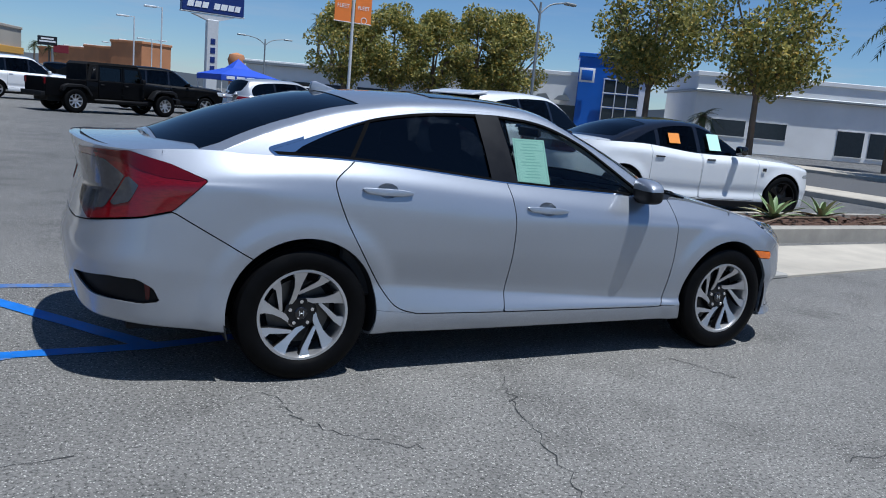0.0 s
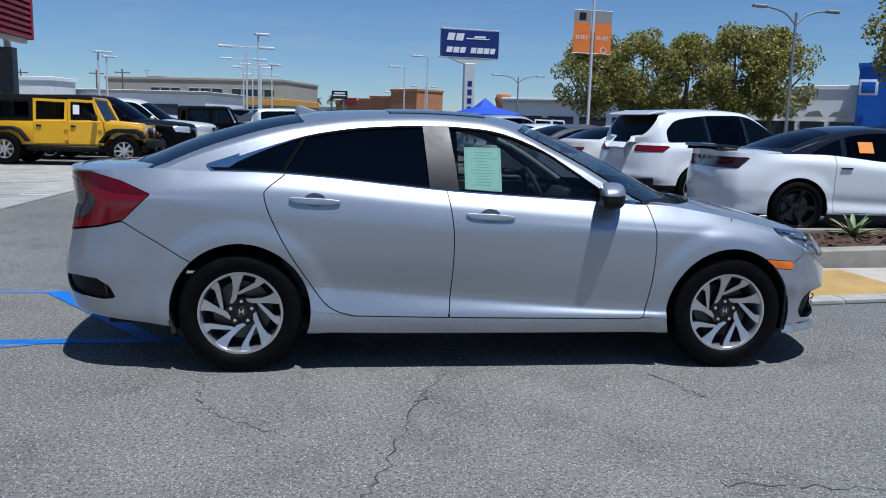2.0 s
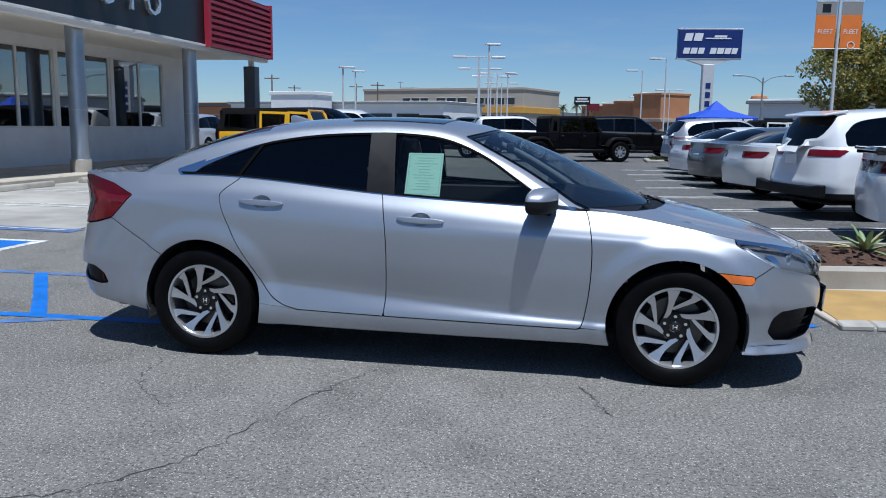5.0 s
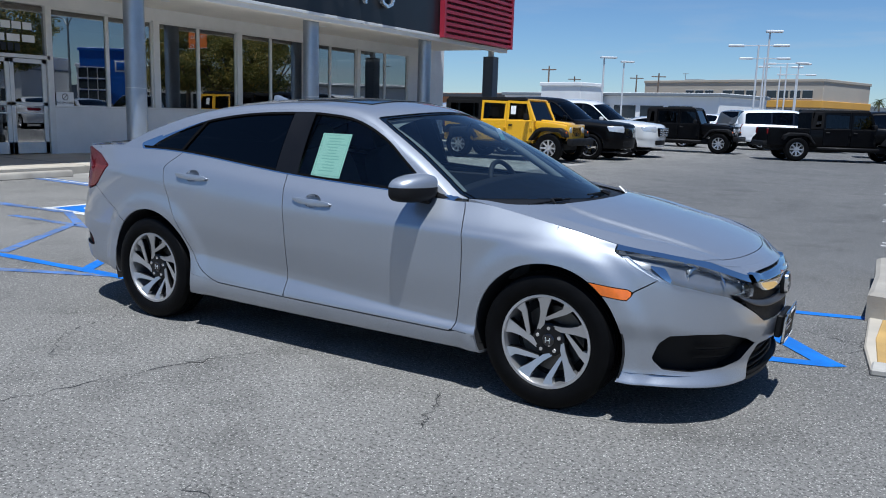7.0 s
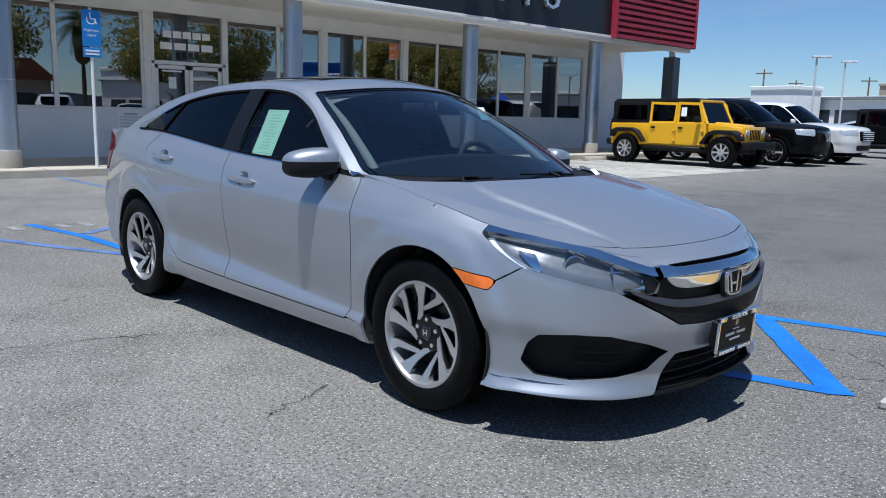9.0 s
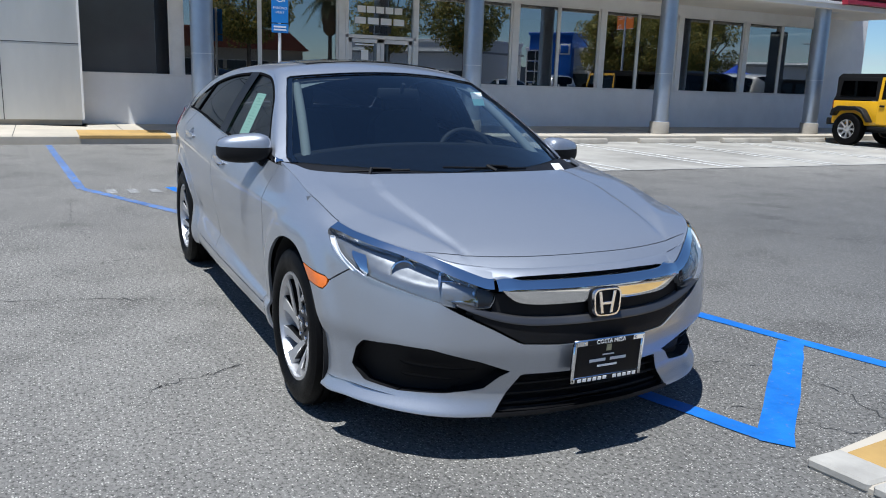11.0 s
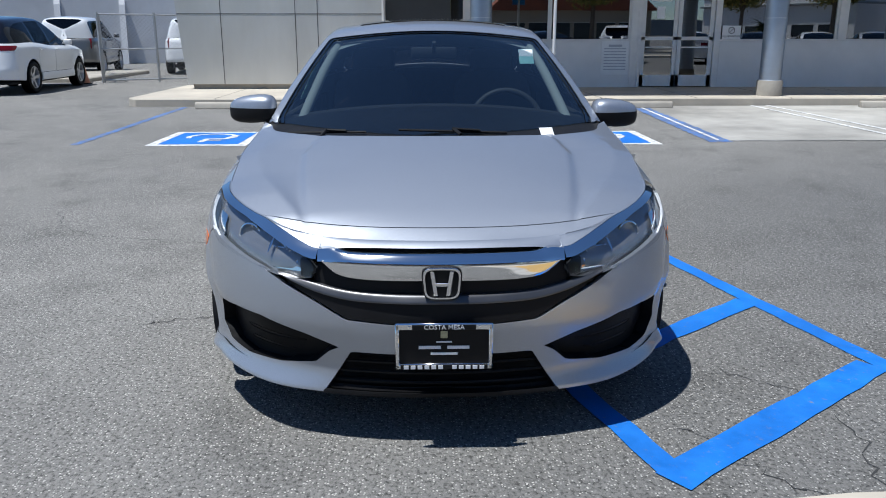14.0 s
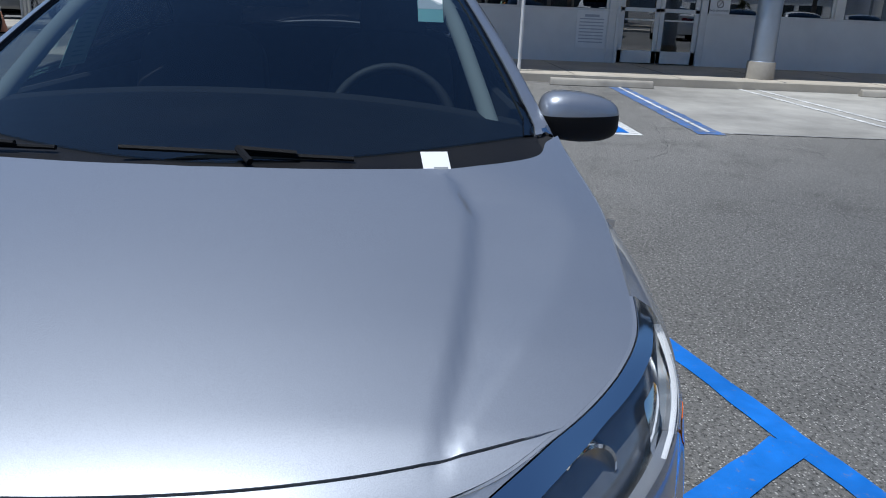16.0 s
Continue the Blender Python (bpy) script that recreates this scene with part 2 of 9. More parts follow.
def prism(poly, lo, hi, axis="y", b=0.0, seg=1):
    """A flat outline given thickness along an axis."""
    bm = bmesh.new()
    put = {"y": lambda p, h: (p[0], h, p[1]), "x": lambda p, h: (h, p[0], p[1]), "z": lambda p, h: (p[0], p[1], h)}[axis]
    vs = [bm.verts.new(put(p, lo)) for p in poly]
    fc = bm.faces.new(vs)
    ext = bmesh.ops.extrude_face_region(bm, geom=[fc])
    d = Vector(put((0, 0), hi - lo))
    bmesh.ops.translate(bm, verts=[g for g in ext["geom"] if isinstance(g, bmesh.types.BMVert)], vec=d)
    bmesh.ops.recalc_face_normals(bm, faces=bm.faces)
    if b > 0:
        bmesh.ops.bevel(bm, geom=list(bm.edges), offset=b, segments=seg, affect="EDGES", profile=0.5, clamp_overlap=True)
    return from_bm(bm)


def spline(pts, n=10, closed=False):
    """A smooth curve through points of any dimension."""
    p = np.array(pts, float)
    if closed:
        q = np.vstack([p[-1], p, p[0], p[1]])
    else:
        q = np.vstack([2 * p[0] - p[1], p, 2 * p[-1] - p[-2]])
    t = np.linspace(0, 1, n, endpoint=False)[:, None]
    out = []
    for i in range(1, len(q) - 2):
        a, b, c, d = q[i - 1], q[i], q[i + 1], q[i + 2]
        out.append(0.5 * (2 * b + (c - a) * t + (2 * a - 5 * b + 4 * c - d) * t**2 + (3 * b - a - 3 * c + d) * t**3))
    if not closed:
        out.append(p[-1:])
    return np.vstack(out)


def pchip(xk, yk, x):
    """Smooth interpolation without overshoot; yk may have columns."""
    xk, yk, x = np.asarray(xk, float), np.asarray(yk, float), np.asarray(x, float)
    flat = yk.ndim == 1
    if flat:
        yk = yk[:, None]
    h = np.diff(xk)
    dl = np.diff(yk, axis=0) / h[:, None]
    d = np.zeros_like(yk)
    if len(xk) > 2:
        w1, w2 = 2 * h[1:] + h[:-1], h[1:] + 2 * h[:-1]
        ok = dl[1:] * dl[:-1] > 0
        with np.errstate(divide="ignore", invalid="ignore"):
            hm = (w1 + w2)[:, None] / (w1[:, None] / dl[:-1] + w2[:, None] / dl[1:])
        d[1:-1] = np.where(ok, hm, 0)
    d[0], d[-1] = dl[0], dl[-1]
    i = np.clip(np.searchsorted(xk, x) - 1, 0, len(xk) - 2)
    t = ((x - xk[i]) / h[i])[..., None]
    t = np.clip(t, 0, 1)
    r = (1 + 2 * t) * (1 - t) ** 2 * yk[i] + t * (1 - t) ** 2 * h[i][..., None] * d[i] + t * t * (3 - 2 * t) * yk[i + 1] + t * t * (t - 1) * h[i][..., None] * d[i + 1]
    return r[..., 0] if flat else r


def grid_faces(n, m):
    i, j = np.meshgrid(np.arange(n - 1), np.arange(m - 1), indexing="ij")
    a = (i * m + j).ravel()
    return np.stack([a, a + m, a + m + 1, a + 1], 1).tolist()


def clip(vf, val):
    """Cuts a mesh along val = 0 and keeps where it is positive. All columns of the vertices are carried along."""
    v, f = vf
    v = np.asarray(v, float)
    val = np.where(np.abs(val) < 1e-7, 1e-7, val)
    pos = val > 0
    if pos.all():
        return v, f
    extra, cache, out, n = [], {}, [], len(v)
    pl = pos.tolist()
    for q in f:
        k = sum(pl[i] for i in q)
        if k == len(q):
            out.append(q)
        elif k:
            new_q = []
            for a, b in zip(q, list(q[1:]) + [q[0]]):
                if pl[a]:
                    new_q.append(a)
                if pl[a] != pl[b]:
                    key = (a, b) if a < b else (b, a)
                    if key not in cache:
                        t = val[a] / (val[a] - val[b])
                        cache[key] = n + len(extra)
                        extra.append(v[a] + t * (v[b] - v[a]))
                    new_q.append(cache[key])
            if len(new_q) > 2:
                out.append(new_q)
    if extra:
        v = np.vstack([v, extra])
    used = np.zeros(len(v), bool)
    for q in out:
        used[q] = True
    idx = np.cumsum(used) - 1
    return v[used], [[int(idx[i]) for i in q] for q in out]


def sdist(p, poly):
    """Signed distance to a closed outline, positive inside."""
    poly = np.asarray(poly, float)
    a, b = poly, np.roll(poly, -1, 0)
    e = b - a
    dist = np.full(len(p), 1e9)
    ins = np.zeros(len(p), bool)
    for (ax, ay), (ex, ey), (bx, by) in zip(a, e, b):
        wx, wy = p[:, 0] - ax, p[:, 1] - ay
        t = np.clip((wx * ex + wy * ey) / (ex * ex + ey * ey + 1e-12), 0, 1)
        dist = np.minimum(dist, (wx - t * ex) ** 2 + (wy - t * ey) ** 2)
        if ay != by:
            c = ((ay > p[:, 1]) != (by > p[:, 1])) & (p[:, 0] < (bx - ax) * (p[:, 1] - ay) / (by - ay) + ax)
            ins ^= c
    return np.where(ins, 1, -1) * np.sqrt(dist)


def normals(v, f):
    n = np.zeros((len(v), 3))
    p = v[:, :3]
    for q in f:
        a = p[q]
        c = np.cross(a[1] - a[0], a[-1] - a[0]) if len(q) == 3 else np.cross(a[2] - a[0], a[3] - a[1])
        n[q] += c
    return n / np.maximum(np.linalg.norm(n, axis=1), 1e-12)[:, None]


def weld(vf, tol=1e-4):
    """Joins vertices that lie in the same place."""
    v, f = vf
    key, idx, keep = {}, [], []
    for i, p in enumerate(np.round(np.asarray(v)[:, :3] / tol).astype(int).tolist()):
        k = tuple(p)
        if k not in key:
            key[k] = len(keep)
            keep.append(i)
        idx.append(key[k])
    out = []
    for q in f:
        r = [idx[i] for i in q]
        r = [a for a, b in zip(r, r[1:] + r[:1]) if a != b]
        if len(r) > 2:
            out.append(r)
    return np.asarray(v)[keep], out


def skin(vf, lip=0.012, out=0.0):
    """Lets a sheet stand out by some way, and turns its rim in by the lip."""
    v, f = vf
    v = np.array(v, float)
    if not len(f):
        return v[:, :3], f
    n = normals(v, f)
    p = v[:, :3] + n * out
    seen = {}
    for q in f:
        for a, b in zip(q, q[1:] + q[:1]):
            k = (a, b) if a < b else (b, a)
            seen[k] = None if k in seen else (a, b)
    rim = [e for e in seen.values() if e]
    ids, top = {}, []
    for e in rim:
        for i in e:
            if i not in ids:
                ids[i] = len(top)
                top.append(i)
    if not top:
        return p, f
    base = len(p)
    t = p[top]
    v2 = np.vstack([p, t, t - n[top] * (lip + out)])
    k = len(top)
    f2 = list(f) + [[base + ids[b], base + ids[a], base + k + ids[a], base + k + ids[b]] for a, b in rim]
    return v2, f2


# turns flat work in x, y upright, facing along +x
UP = Matrix(((0, 0, 1, 0), (1, 0, 0, 0), (0, 1, 0, 0), (0, 0, 0, 1)))


def pipe(pts, r, n=8):
    """A bent tube along points, as one closed piece."""
    p = np.array(pts, float)
    d = np.gradient(p, axis=0)
    d /= np.linalg.norm(d, axis=1)[:, None]
    ref = np.array((0.3, 0.9, 0.2))
    a = np.cross(d, ref)
    a /= np.linalg.norm(a, axis=1)[:, None]
    b = np.cross(d, a)
    th = np.linspace(0, 2 * math.pi, n, endpoint=False)
    v = (p[:, None] + r * (np.cos(th)[None, :, None] * a[:, None] + np.sin(th)[None, :, None] * b[:, None])).reshape(-1, 3)
    m = len(p)
    f = [[i * n + j, i * n + (j + 1) % n, (i + 1) * n + (j + 1) % n, (i + 1) * n + j] for i in range(m - 1) for j in range(n)]
    return v, f + [list(range(n))[::-1], [(m - 1) * n + j for j in range(n)]]

# ---- ground ----


def asphalt():
    """Worn asphalt: pale chips in dark binder, patches, oil stains and hairline cracks."""
    m = bpy.data.materials.new("asphalt")
    m.use_nodes = True
    nt = m.node_tree
    p = nt.nodes["Principled BSDF"]
    p.inputs["Roughness"].default_value, p.inputs["Specular IOR Level"].default_value = 0.82, 0.35
    big = tex(nt, "Noise", 0.22, 5, 0.6)
    mid = tex(nt, "Noise", 1.6, 6, 0.62)
    fine = tex(nt, "Noise", 60.0, 4, 0.7)
    chips = tex(nt, "Voronoi", 105.0)
    base = ramp(nt, big.outputs["Fac"], [(0.30, (0.192, 0.186, 0.174)), (0.70, (0.278, 0.268, 0.248))])
    blot = ramp(nt, mid.outputs["Fac"], [(0.30, (0.62,) * 3), (0.46, (0.90,) * 3), (0.62, (1, 1, 1)), (0.78, (0.86,) * 3)])
    grit = ramp(nt, fine.outputs["Fac"], [(0.36, (0.12,) * 3), (0.47, (0.72,) * 3), (0.58, (1.0,) * 3), (0.70, (1.0,) * 3)])
    stone = ramp(nt, chips.outputs["Color"], [(0.56, (0, 0, 0)), (0.74, (1, 1, 1))])
    ch = tex(nt, "Voronoi", 105.0)
    near = ramp(nt, ch.outputs["Distance"], [(0.28, (1, 1, 1)), (0.42, (0, 0, 0))])

    def mix(mode, fac, a, b):
        n = nt.nodes.new("ShaderNodeMixRGB")
        n.blend_type = mode
        if isinstance(fac, float):
            n.inputs[0].default_value = fac
        else:
            nt.links.new(fac, n.inputs[0])
        for k, s in ((1, a), (2, b)):
            if isinstance(s, tuple):
                n.inputs[k].default_value = (*s, 1)
            else:
                nt.links.new(s, n.inputs[k])
        return n.outputs[0]

    c = mix("MULTIPLY", 1.0, base, blot)
    c = mix("MULTIPLY", 0.85, c, grit)
    pick = mix("MULTIPLY", 1.0, stone, near)
    c = mix("MIX", pick, c, (0.52, 0.50, 0.46))
    # gradually darker, cooler asphalt towards the sales rows
    pos = nt.nodes.new("ShaderNodeTexCoord")
    xyz = nt.nodes.new("ShaderNodeSeparateXYZ")
    nt.links.new(pos.outputs["Object"], xyz.inputs[0])
    wob = nt.nodes.new("ShaderNodeMath")
    wob.operation = "MULTIPLY_ADD"
    wob.inputs[1].default_value = 2.5
    nt.links.new(mid.outputs["Fac"], wob.inputs[0])
    nt.links.new(xyz.outputs["Y"], wob.inputs[2])
    rng = nt.nodes.new("ShaderNodeMapRange")
    rng.inputs["From Min"].default_value, rng.inputs["From Max"].default_value = 1.0, 6.0
    rng.inputs["To Min"].default_value, rng.inputs["To Max"].default_value = 0.0, 1.0
    nt.links.new(wob.outputs[0], rng.inputs["Value"])
    side_ = nt.nodes.new("ShaderNodeMapRange")
    side_.inputs["From Min"].default_value, side_.inputs["From Max"].default_value = -5.5, -1.5
    nt.links.new(xyz.outputs["X"], side_.inputs["Value"])
    both_ = nt.nodes.new("ShaderNodeMath")
    both_.operation = "MULTIPLY"
    nt.links.new(rng.outputs[0], both_.inputs[0])
    nt.links.new(side_.outputs[0], both_.inputs[1])
    c = mix("MULTIPLY", both_.outputs[0], c, (0.64, 0.66, 0.70))
    nt.links.new(c, p.inputs["Base Color"])
    b1 = bump(nt, fine.outputs["Fac"], 1.0, 0.012)
    nt.links.new(bump(nt, ch.outputs["Distance"], 0.5, 0.004, b1), p.inputs["Normal"])
    return m


M_ASPHALT = asphalt()
def wear(m, worn, scale, low, high):
    """Lets the ground show through a thin coat of road paint in small worn spots."""
    nt = m.node_tree
    bsdf = nt.nodes["Principled BSDF"]
    src = bsdf.inputs["Base Color"].links[0].from_socket
    n = tex(nt, "Noise", scale, 8, 0.7)
    fac = ramp(nt, n.outputs["Fac"], [(low, (0, 0, 0)), (high, (1, 1, 1))])
    mx = nt.nodes.new("ShaderNodeMixRGB")
    nt.links.new(fac, mx.inputs[0])
    nt.links.new(src, mx.inputs[1])
    mx.inputs[2].default_value = (*worn, 1)
    nt.links.new(mx.outputs[0], bsdf.inputs["Base Color"])


M_CRACK = mat("crack_black", (0.04, 0.04, 0.04), 0.95, var=0.2)
M_BLUE = mat("blue_line_paint", (0.012, 0.165, 0.60), 0.6, var=0.14, scale=9, grain=0.001, grain_scale=90, stain=0.25)
M_BLUEWORN = mat("worn_blue_line_paint", (0.085, 0.19, 0.46), 0.7, var=0.25, scale=7, grain=0.001, grain_scale=90, stain=0.5)
M_WHITELINE = mat("white_line_paint", (0.74, 0.74, 0.72), 0.7, var=0.2, scale=7, grain=0.001, grain_scale=90, stain=0.35)
wear(M_BLUE, (0.17, 0.18, 0.20), 30.0, 0.60, 0.72)
wear(M_BLUEWORN, (0.17, 0.18, 0.20), 11.0, 0.48, 0.60)
wear(M_WHITELINE, (0.20, 0.20, 0.20), 12.0, 0.52, 0.64)
M_FADED = mat("faded_line_paint", (0.40, 0.40, 0.39), 0.8, var=0.3, scale=14, grain=0.001, stain=0.5)
wear(M_FADED, (0.20, 0.20, 0.20), 16.0, 0.44, 0.56)
M_CONCRETE = mat("concrete", (0.50, 0.45, 0.37), 0.85, var=0.10, scale=2.2, grain=0.0015, grain_scale=60, stain=0.22)
M_CURB = mat("curb_concrete", (0.38, 0.35, 0.30), 0.85, var=0.12, scale=3.0, grain=0.002, grain_scale=50, stain=0.3)
M_TACTILE = mat("yellow_tactile", (0.47, 0.30, 0.10), 0.8, var=0.12, scale=4.0, grain=0.001, stain=0.25)
M_MULCH = mat("bark_mulch", (0.085, 0.042, 0.024), 0.95, var=0.45, scale=24, grain=0.02, grain_scale=40)

gx = [-900, -200, -60, -30, -16, -8, 0, 8, 16, 30, 60, 200, 900]
gv = [(x, y, 0.0) for x in gx for y in gx]
ground = tagged(obj("ground", (gv, grid_faces(13, 13)), M_ASPHALT), "grey worn asphalt parking lot with pale chips and cracks", "ground", kind="structure")

# ---- car bodies: a skin swept round the plan outline, cut into panels ----


class Shell:
    """The surfaces of one car, in its own frame: x ahead, y to its left, z up, the ground at 0 and the origin midway between the axles."""

    def __init__(self, outline, stations, hood, deck, roof, lean=(0.5, 0.35), bulge=(0.20, 0.42), step=0.018, rows=52, crown=0.055, wheels=(-1.35, 1.35, 0.33), flare=0.018, cowl=0.92, tail=-1.65):
        p = np.array(outline, float)
        q = np.vstack([[p[1][0], -p[1][1]], p, [p[-2][0], -p[-2][1]]])
        t = np.linspace(0, 1, 40, endpoint=False)[:, None]
        segs = []
        for i in range(1, len(q) - 2):
            a, b, c, d = q[i - 1], q[i], q[i + 1], q[i + 2]
            segs.append(0.5 * (2 * b + (c - a) * t + (2 * a - 5 * b + 4 * c - d) * t**2 + (3 * b - a - 3 * c + d) * t**3))
        c = np.vstack(segs + [p[-1:]])
        s = np.r_[0, np.cumsum(np.hypot(*np.diff(c, axis=0).T))]
        self.c, self.s, self.len = c, s, s[-1]
        self.hood, self.deck, self.roofk, self.lean, self.bulge, self.crown = hood, deck, roof, lean, bulge, crown
        self.wheels, self.cowl, self.tail = wheels, cowl, tail
        nu = int(self.len / step)
        us = np.linspace(0, self.len, nu)
        x, y = np.interp(us, s, c[:, 0]), np.interp(us, s, c[:, 1])
        tx, ty = np.gradient(x, us), np.gradient(y, us)
        ty[0], ty[-1], tx[0], tx[-1] = 1, -1, 0, 0
        ln = np.hypot(tx, ty)
        nx, ny = -ty / ln, tx / ln
        keys = sorted(stations)
        uk = [s[40 * k] if 40 * k < len(s) else s[-1] for k in keys]
        zs = pchip(uk, np.array([stations[k][0] for k in keys]), us)
        ds = pchip(uk, np.array([stations[k][1] for k in keys]), us)
        # the upper rim follows the bonnet and the boot lid
        xr, yr = x - nx * ds[:, -1], y - ny * ds[:, -1]
        w = np.clip((xr - cowl + 0.1) / 0.2, 0, 1)
        zs[:, -1] = zs[:, -1] * (1 - w) + self.hood_z(xr, yr) * w
        w = np.clip((tail - xr) / 0.2, 0, 1)
        zs[:, -1] = zs[:, -1] * (1 - w) + self.deck_z(xr, yr) * w
        lv = np.linspace(0, zs.shape[1] - 1, rows)
        zz = pchip(np.arange(zs.shape[1]), zs.T, lv).T
        dd = pchip(np.arange(ds.shape[1]), ds.T, lv).T
        px, py = x[:, None] - nx[:, None] * dd, y[:, None] - ny[:, None] * dd
        # swelling round the wheel openings
        for wx in wheels[:2]:
            r = np.hypot(px - wx, zz - wheels[2])
            k = np.clip((0.50 - r) / 0.09, 0, 1)
            k = k * k * (3 - 2 * k) * flare * (py > 0.4) * np.clip((0.92 - zz) / 0.2, 0, 1)
            px, py = px + nx[:, None] * k, py + ny[:, None] * k
        py[0], py[-1] = 0, 0
        self.rail = np.stack([px[:, -1], py[:, -1], zz[:, -1]], 1)
        ss = np.broadcast_to(us[:, None], px.shape)
        ll = np.broadcast_to(lv[None], px.shape)
        self.side = np.stack([px, -py, zz, ss, ll], -1).reshape(-1, 5), grid_faces(nu, rows)

    def at(self, x=None, y=None):
        """The way along the outline at a given x on the flank, or at a given y on the nose."""
        c = self.c
        if y is not None:
            k = c[:, 0] > 0
            i = np.nonzero(k)[0]
            return float(np.interp(-y, -c[i, 1][c[i, 1].argmax():], self.s[i][c[i, 1].argmax():]))
        return float(np.interp(x, c[:, 0], self.s))

    def aty(self, y):
        """The same on the tail."""
        k = self.c[:, 0] < -1.2
        return float(np.interp(y, self.c[k, 1], self.s[k]))

    def hood_z(self, x, y):
        zc, a, p = self.hood
        z = np.interp(x, *zip(*zc)) if np.ndim(zc[0]) == 0 else pchip([k[0] for k in zc], [k[1] for k in zc], x)
        return z - pchip([k[0] for k in a], [k[1] for k in a], x) * np.abs(y / 0.8) ** p

    def deck_z(self, x, y):
        zc, a = self.deck
        return pchip([k[0] for k in zc], [k[1] for k in zc], x) - a * np.abs(y / 0.8) ** 2.5

    def rail_poly(self, off=0.0):
        r = self.rail[:, :2]
        return np.vstack([r * [1, -1], r[::-1]])

    def top_z(self, x, y):
        rear, front = self.bulge
        w = np.clip((x + 0.9) / 1.2, 0, 1)
        xx = x + (front * w - rear * (1 - w)) * y**2
        return pchip([k[0] for k in self.roofk], [k[1] for k in self.roofk], xx) - self.crown * (y / 0.6) ** 2

    def cabin(self, x0, x1, nx=180, ns=26, nt=30):
        """The half of the greenhouse on the right: columns x, y, z and the way from the roof's edge, positive on top."""
        xs = np.linspace(x0, x1, nx)
        k = (self.rail[:, 0] > x0 - 0.1) & (self.rail[:, 1] > 0.05)
        o = np.argsort(self.rail[k, 0])
        yb = np.interp(xs, self.rail[k, 0][o], self.rail[k, 1][o])
        zb = np.interp(xs, self.rail[k, 0][o], self.rail[k, 2][o])
        rows = []
        for x, y0, z0 in zip(xs, yb, zb):
            hs = np.linspace(0, 1.1, 400)
            ys = y0 - self.lean[0] * hs - self.lean[1] * hs**2
            over = z0 + hs > self.top_z(np.full(400, x), ys)
            h = hs[np.argmax(over)] if over.any() else 0.0
            if h == 0:
                h = 1e-3
            hh = np.linspace(0, h, ns)
            side = np.stack([y0 - self.lean[0] * hh - self.lean[1] * hh**2, z0 + hh], 1)
            y1 = side[-1, 0]
            yt = np.linspace(y1, 0, nt + 1)[1:]
            top = np.stack([yt, self.top_z(np.full(nt, x), yt)], 1)
            sec = np.vstack([side, top])
            for _ in range(5):
                q = sec.copy()
                lo, hi = max(1, ns - 4), ns + 3
                sec[lo:hi] = 0.25 * q[lo - 1:hi - 1] + 0.5 * q[lo:hi] + 0.25 * q[lo + 1:hi + 1]
            d = np.r_[0, np.cumsum(np.hypot(*np.diff(sec, axis=0).T))]
            d -= d[ns - 1]
            rows.append(np.stack([np.full(len(sec), x), -sec[:, 0], sec[:, 1], d, np.zeros(len(sec))], 1))
        return np.vstack(rows), grid_faces(nx, ns + nt)

    def sheet(self, x0, x1, kind, step=0.02, ymax=0.92):
        """The bonnet or the boot lid, both halves, inside the rim."""
        xs, ys = np.arange(x0, x1 + step, step), np.arange(-ymax, ymax + step, step)
        gx, gy = np.meshgrid(xs, ys, indexing="ij")
        gz = self.hood_z(gx, gy) if kind == "hood" else self.deck_z(gx, gy)
        return np.stack([gx, gy, gz], -1).reshape(-1, 3), grid_faces(len(xs), len(ys))


def cut(vf, *fns):
    for fn in fns:
        if len(vf[1]):
            vf = clip(vf, fn(vf[0]))
    return vf


def inside(poly, a=0, b=2, off=0.0):
    return lambda v: sdist(v[:, [a, b]], poly) - off


def outside(poly, a=0, b=2, off=0.0):
    return lambda v: -sdist(v[:, [a, b]], poly) - off


def arch(cx, cz, r):
    return lambda v: np.hypot(v[:, 0] - cx, v[:, 2] - cz) - r


def whole(vf):
    """A half sheet and its mirror image, welded along the middle."""
    v, f = vf
    v = np.array(v, float)
    v[np.abs(v[:, 1]) < 2e-4, 1] = 0
    m = v.copy()
    m[:, 1] *= -1
    return weld((np.vstack([v, m]), list(f) + [[i + len(v) for i in q][::-1] for q in f]))


def lettering(text, size, depth=0.004):
    """Letters as a mesh in the plane of x and y."""
    cu = bpy.data.curves.new("text", "FONT")
    cu.body, cu.size, cu.extrude, cu.align_x, cu.align_y, cu.resolution_u = text, size, depth, "CENTER", "CENTER", 2
    ob = bpy.data.objects.new("text", cu)
    me = bpy.data.meshes.new_from_object(ob)
    r = np.array([v.co[:] for v in me.vertices]), [list(p.vertices) for p in me.polygons]
    bpy.data.objects.remove(ob)
    bpy.data.curves.remove(cu)
    bpy.data.meshes.remove(me)
    return r


def tyre_mesh(r, w, rim, n=56):
    """A tyre with rounded shoulders and grooves, its axle along y."""
    h = w / 2
    prof = [(rim, -h * 0.78), (rim + 0.012, -h * 0.9), (rim + 0.4 * (r - rim), -h), (r - 0.035, -h * 0.97), (r - 0.012, -h * 0.86), (r - 0.002, -h * 0.7)]
    tread = []
    for g in (-0.5, -0.17, 0.17, 0.5):
        tread += [(r, h * (g - 0.06)), (r - 0.009, h * (g - 0.045)), (r - 0.009, h * (g + 0.045)), (r, h * (g + 0.06))]
    prof = prof + tread + [(a, -b) for a, b in prof[::-1]]
    return lathe(prof, n, "y", closed=True)


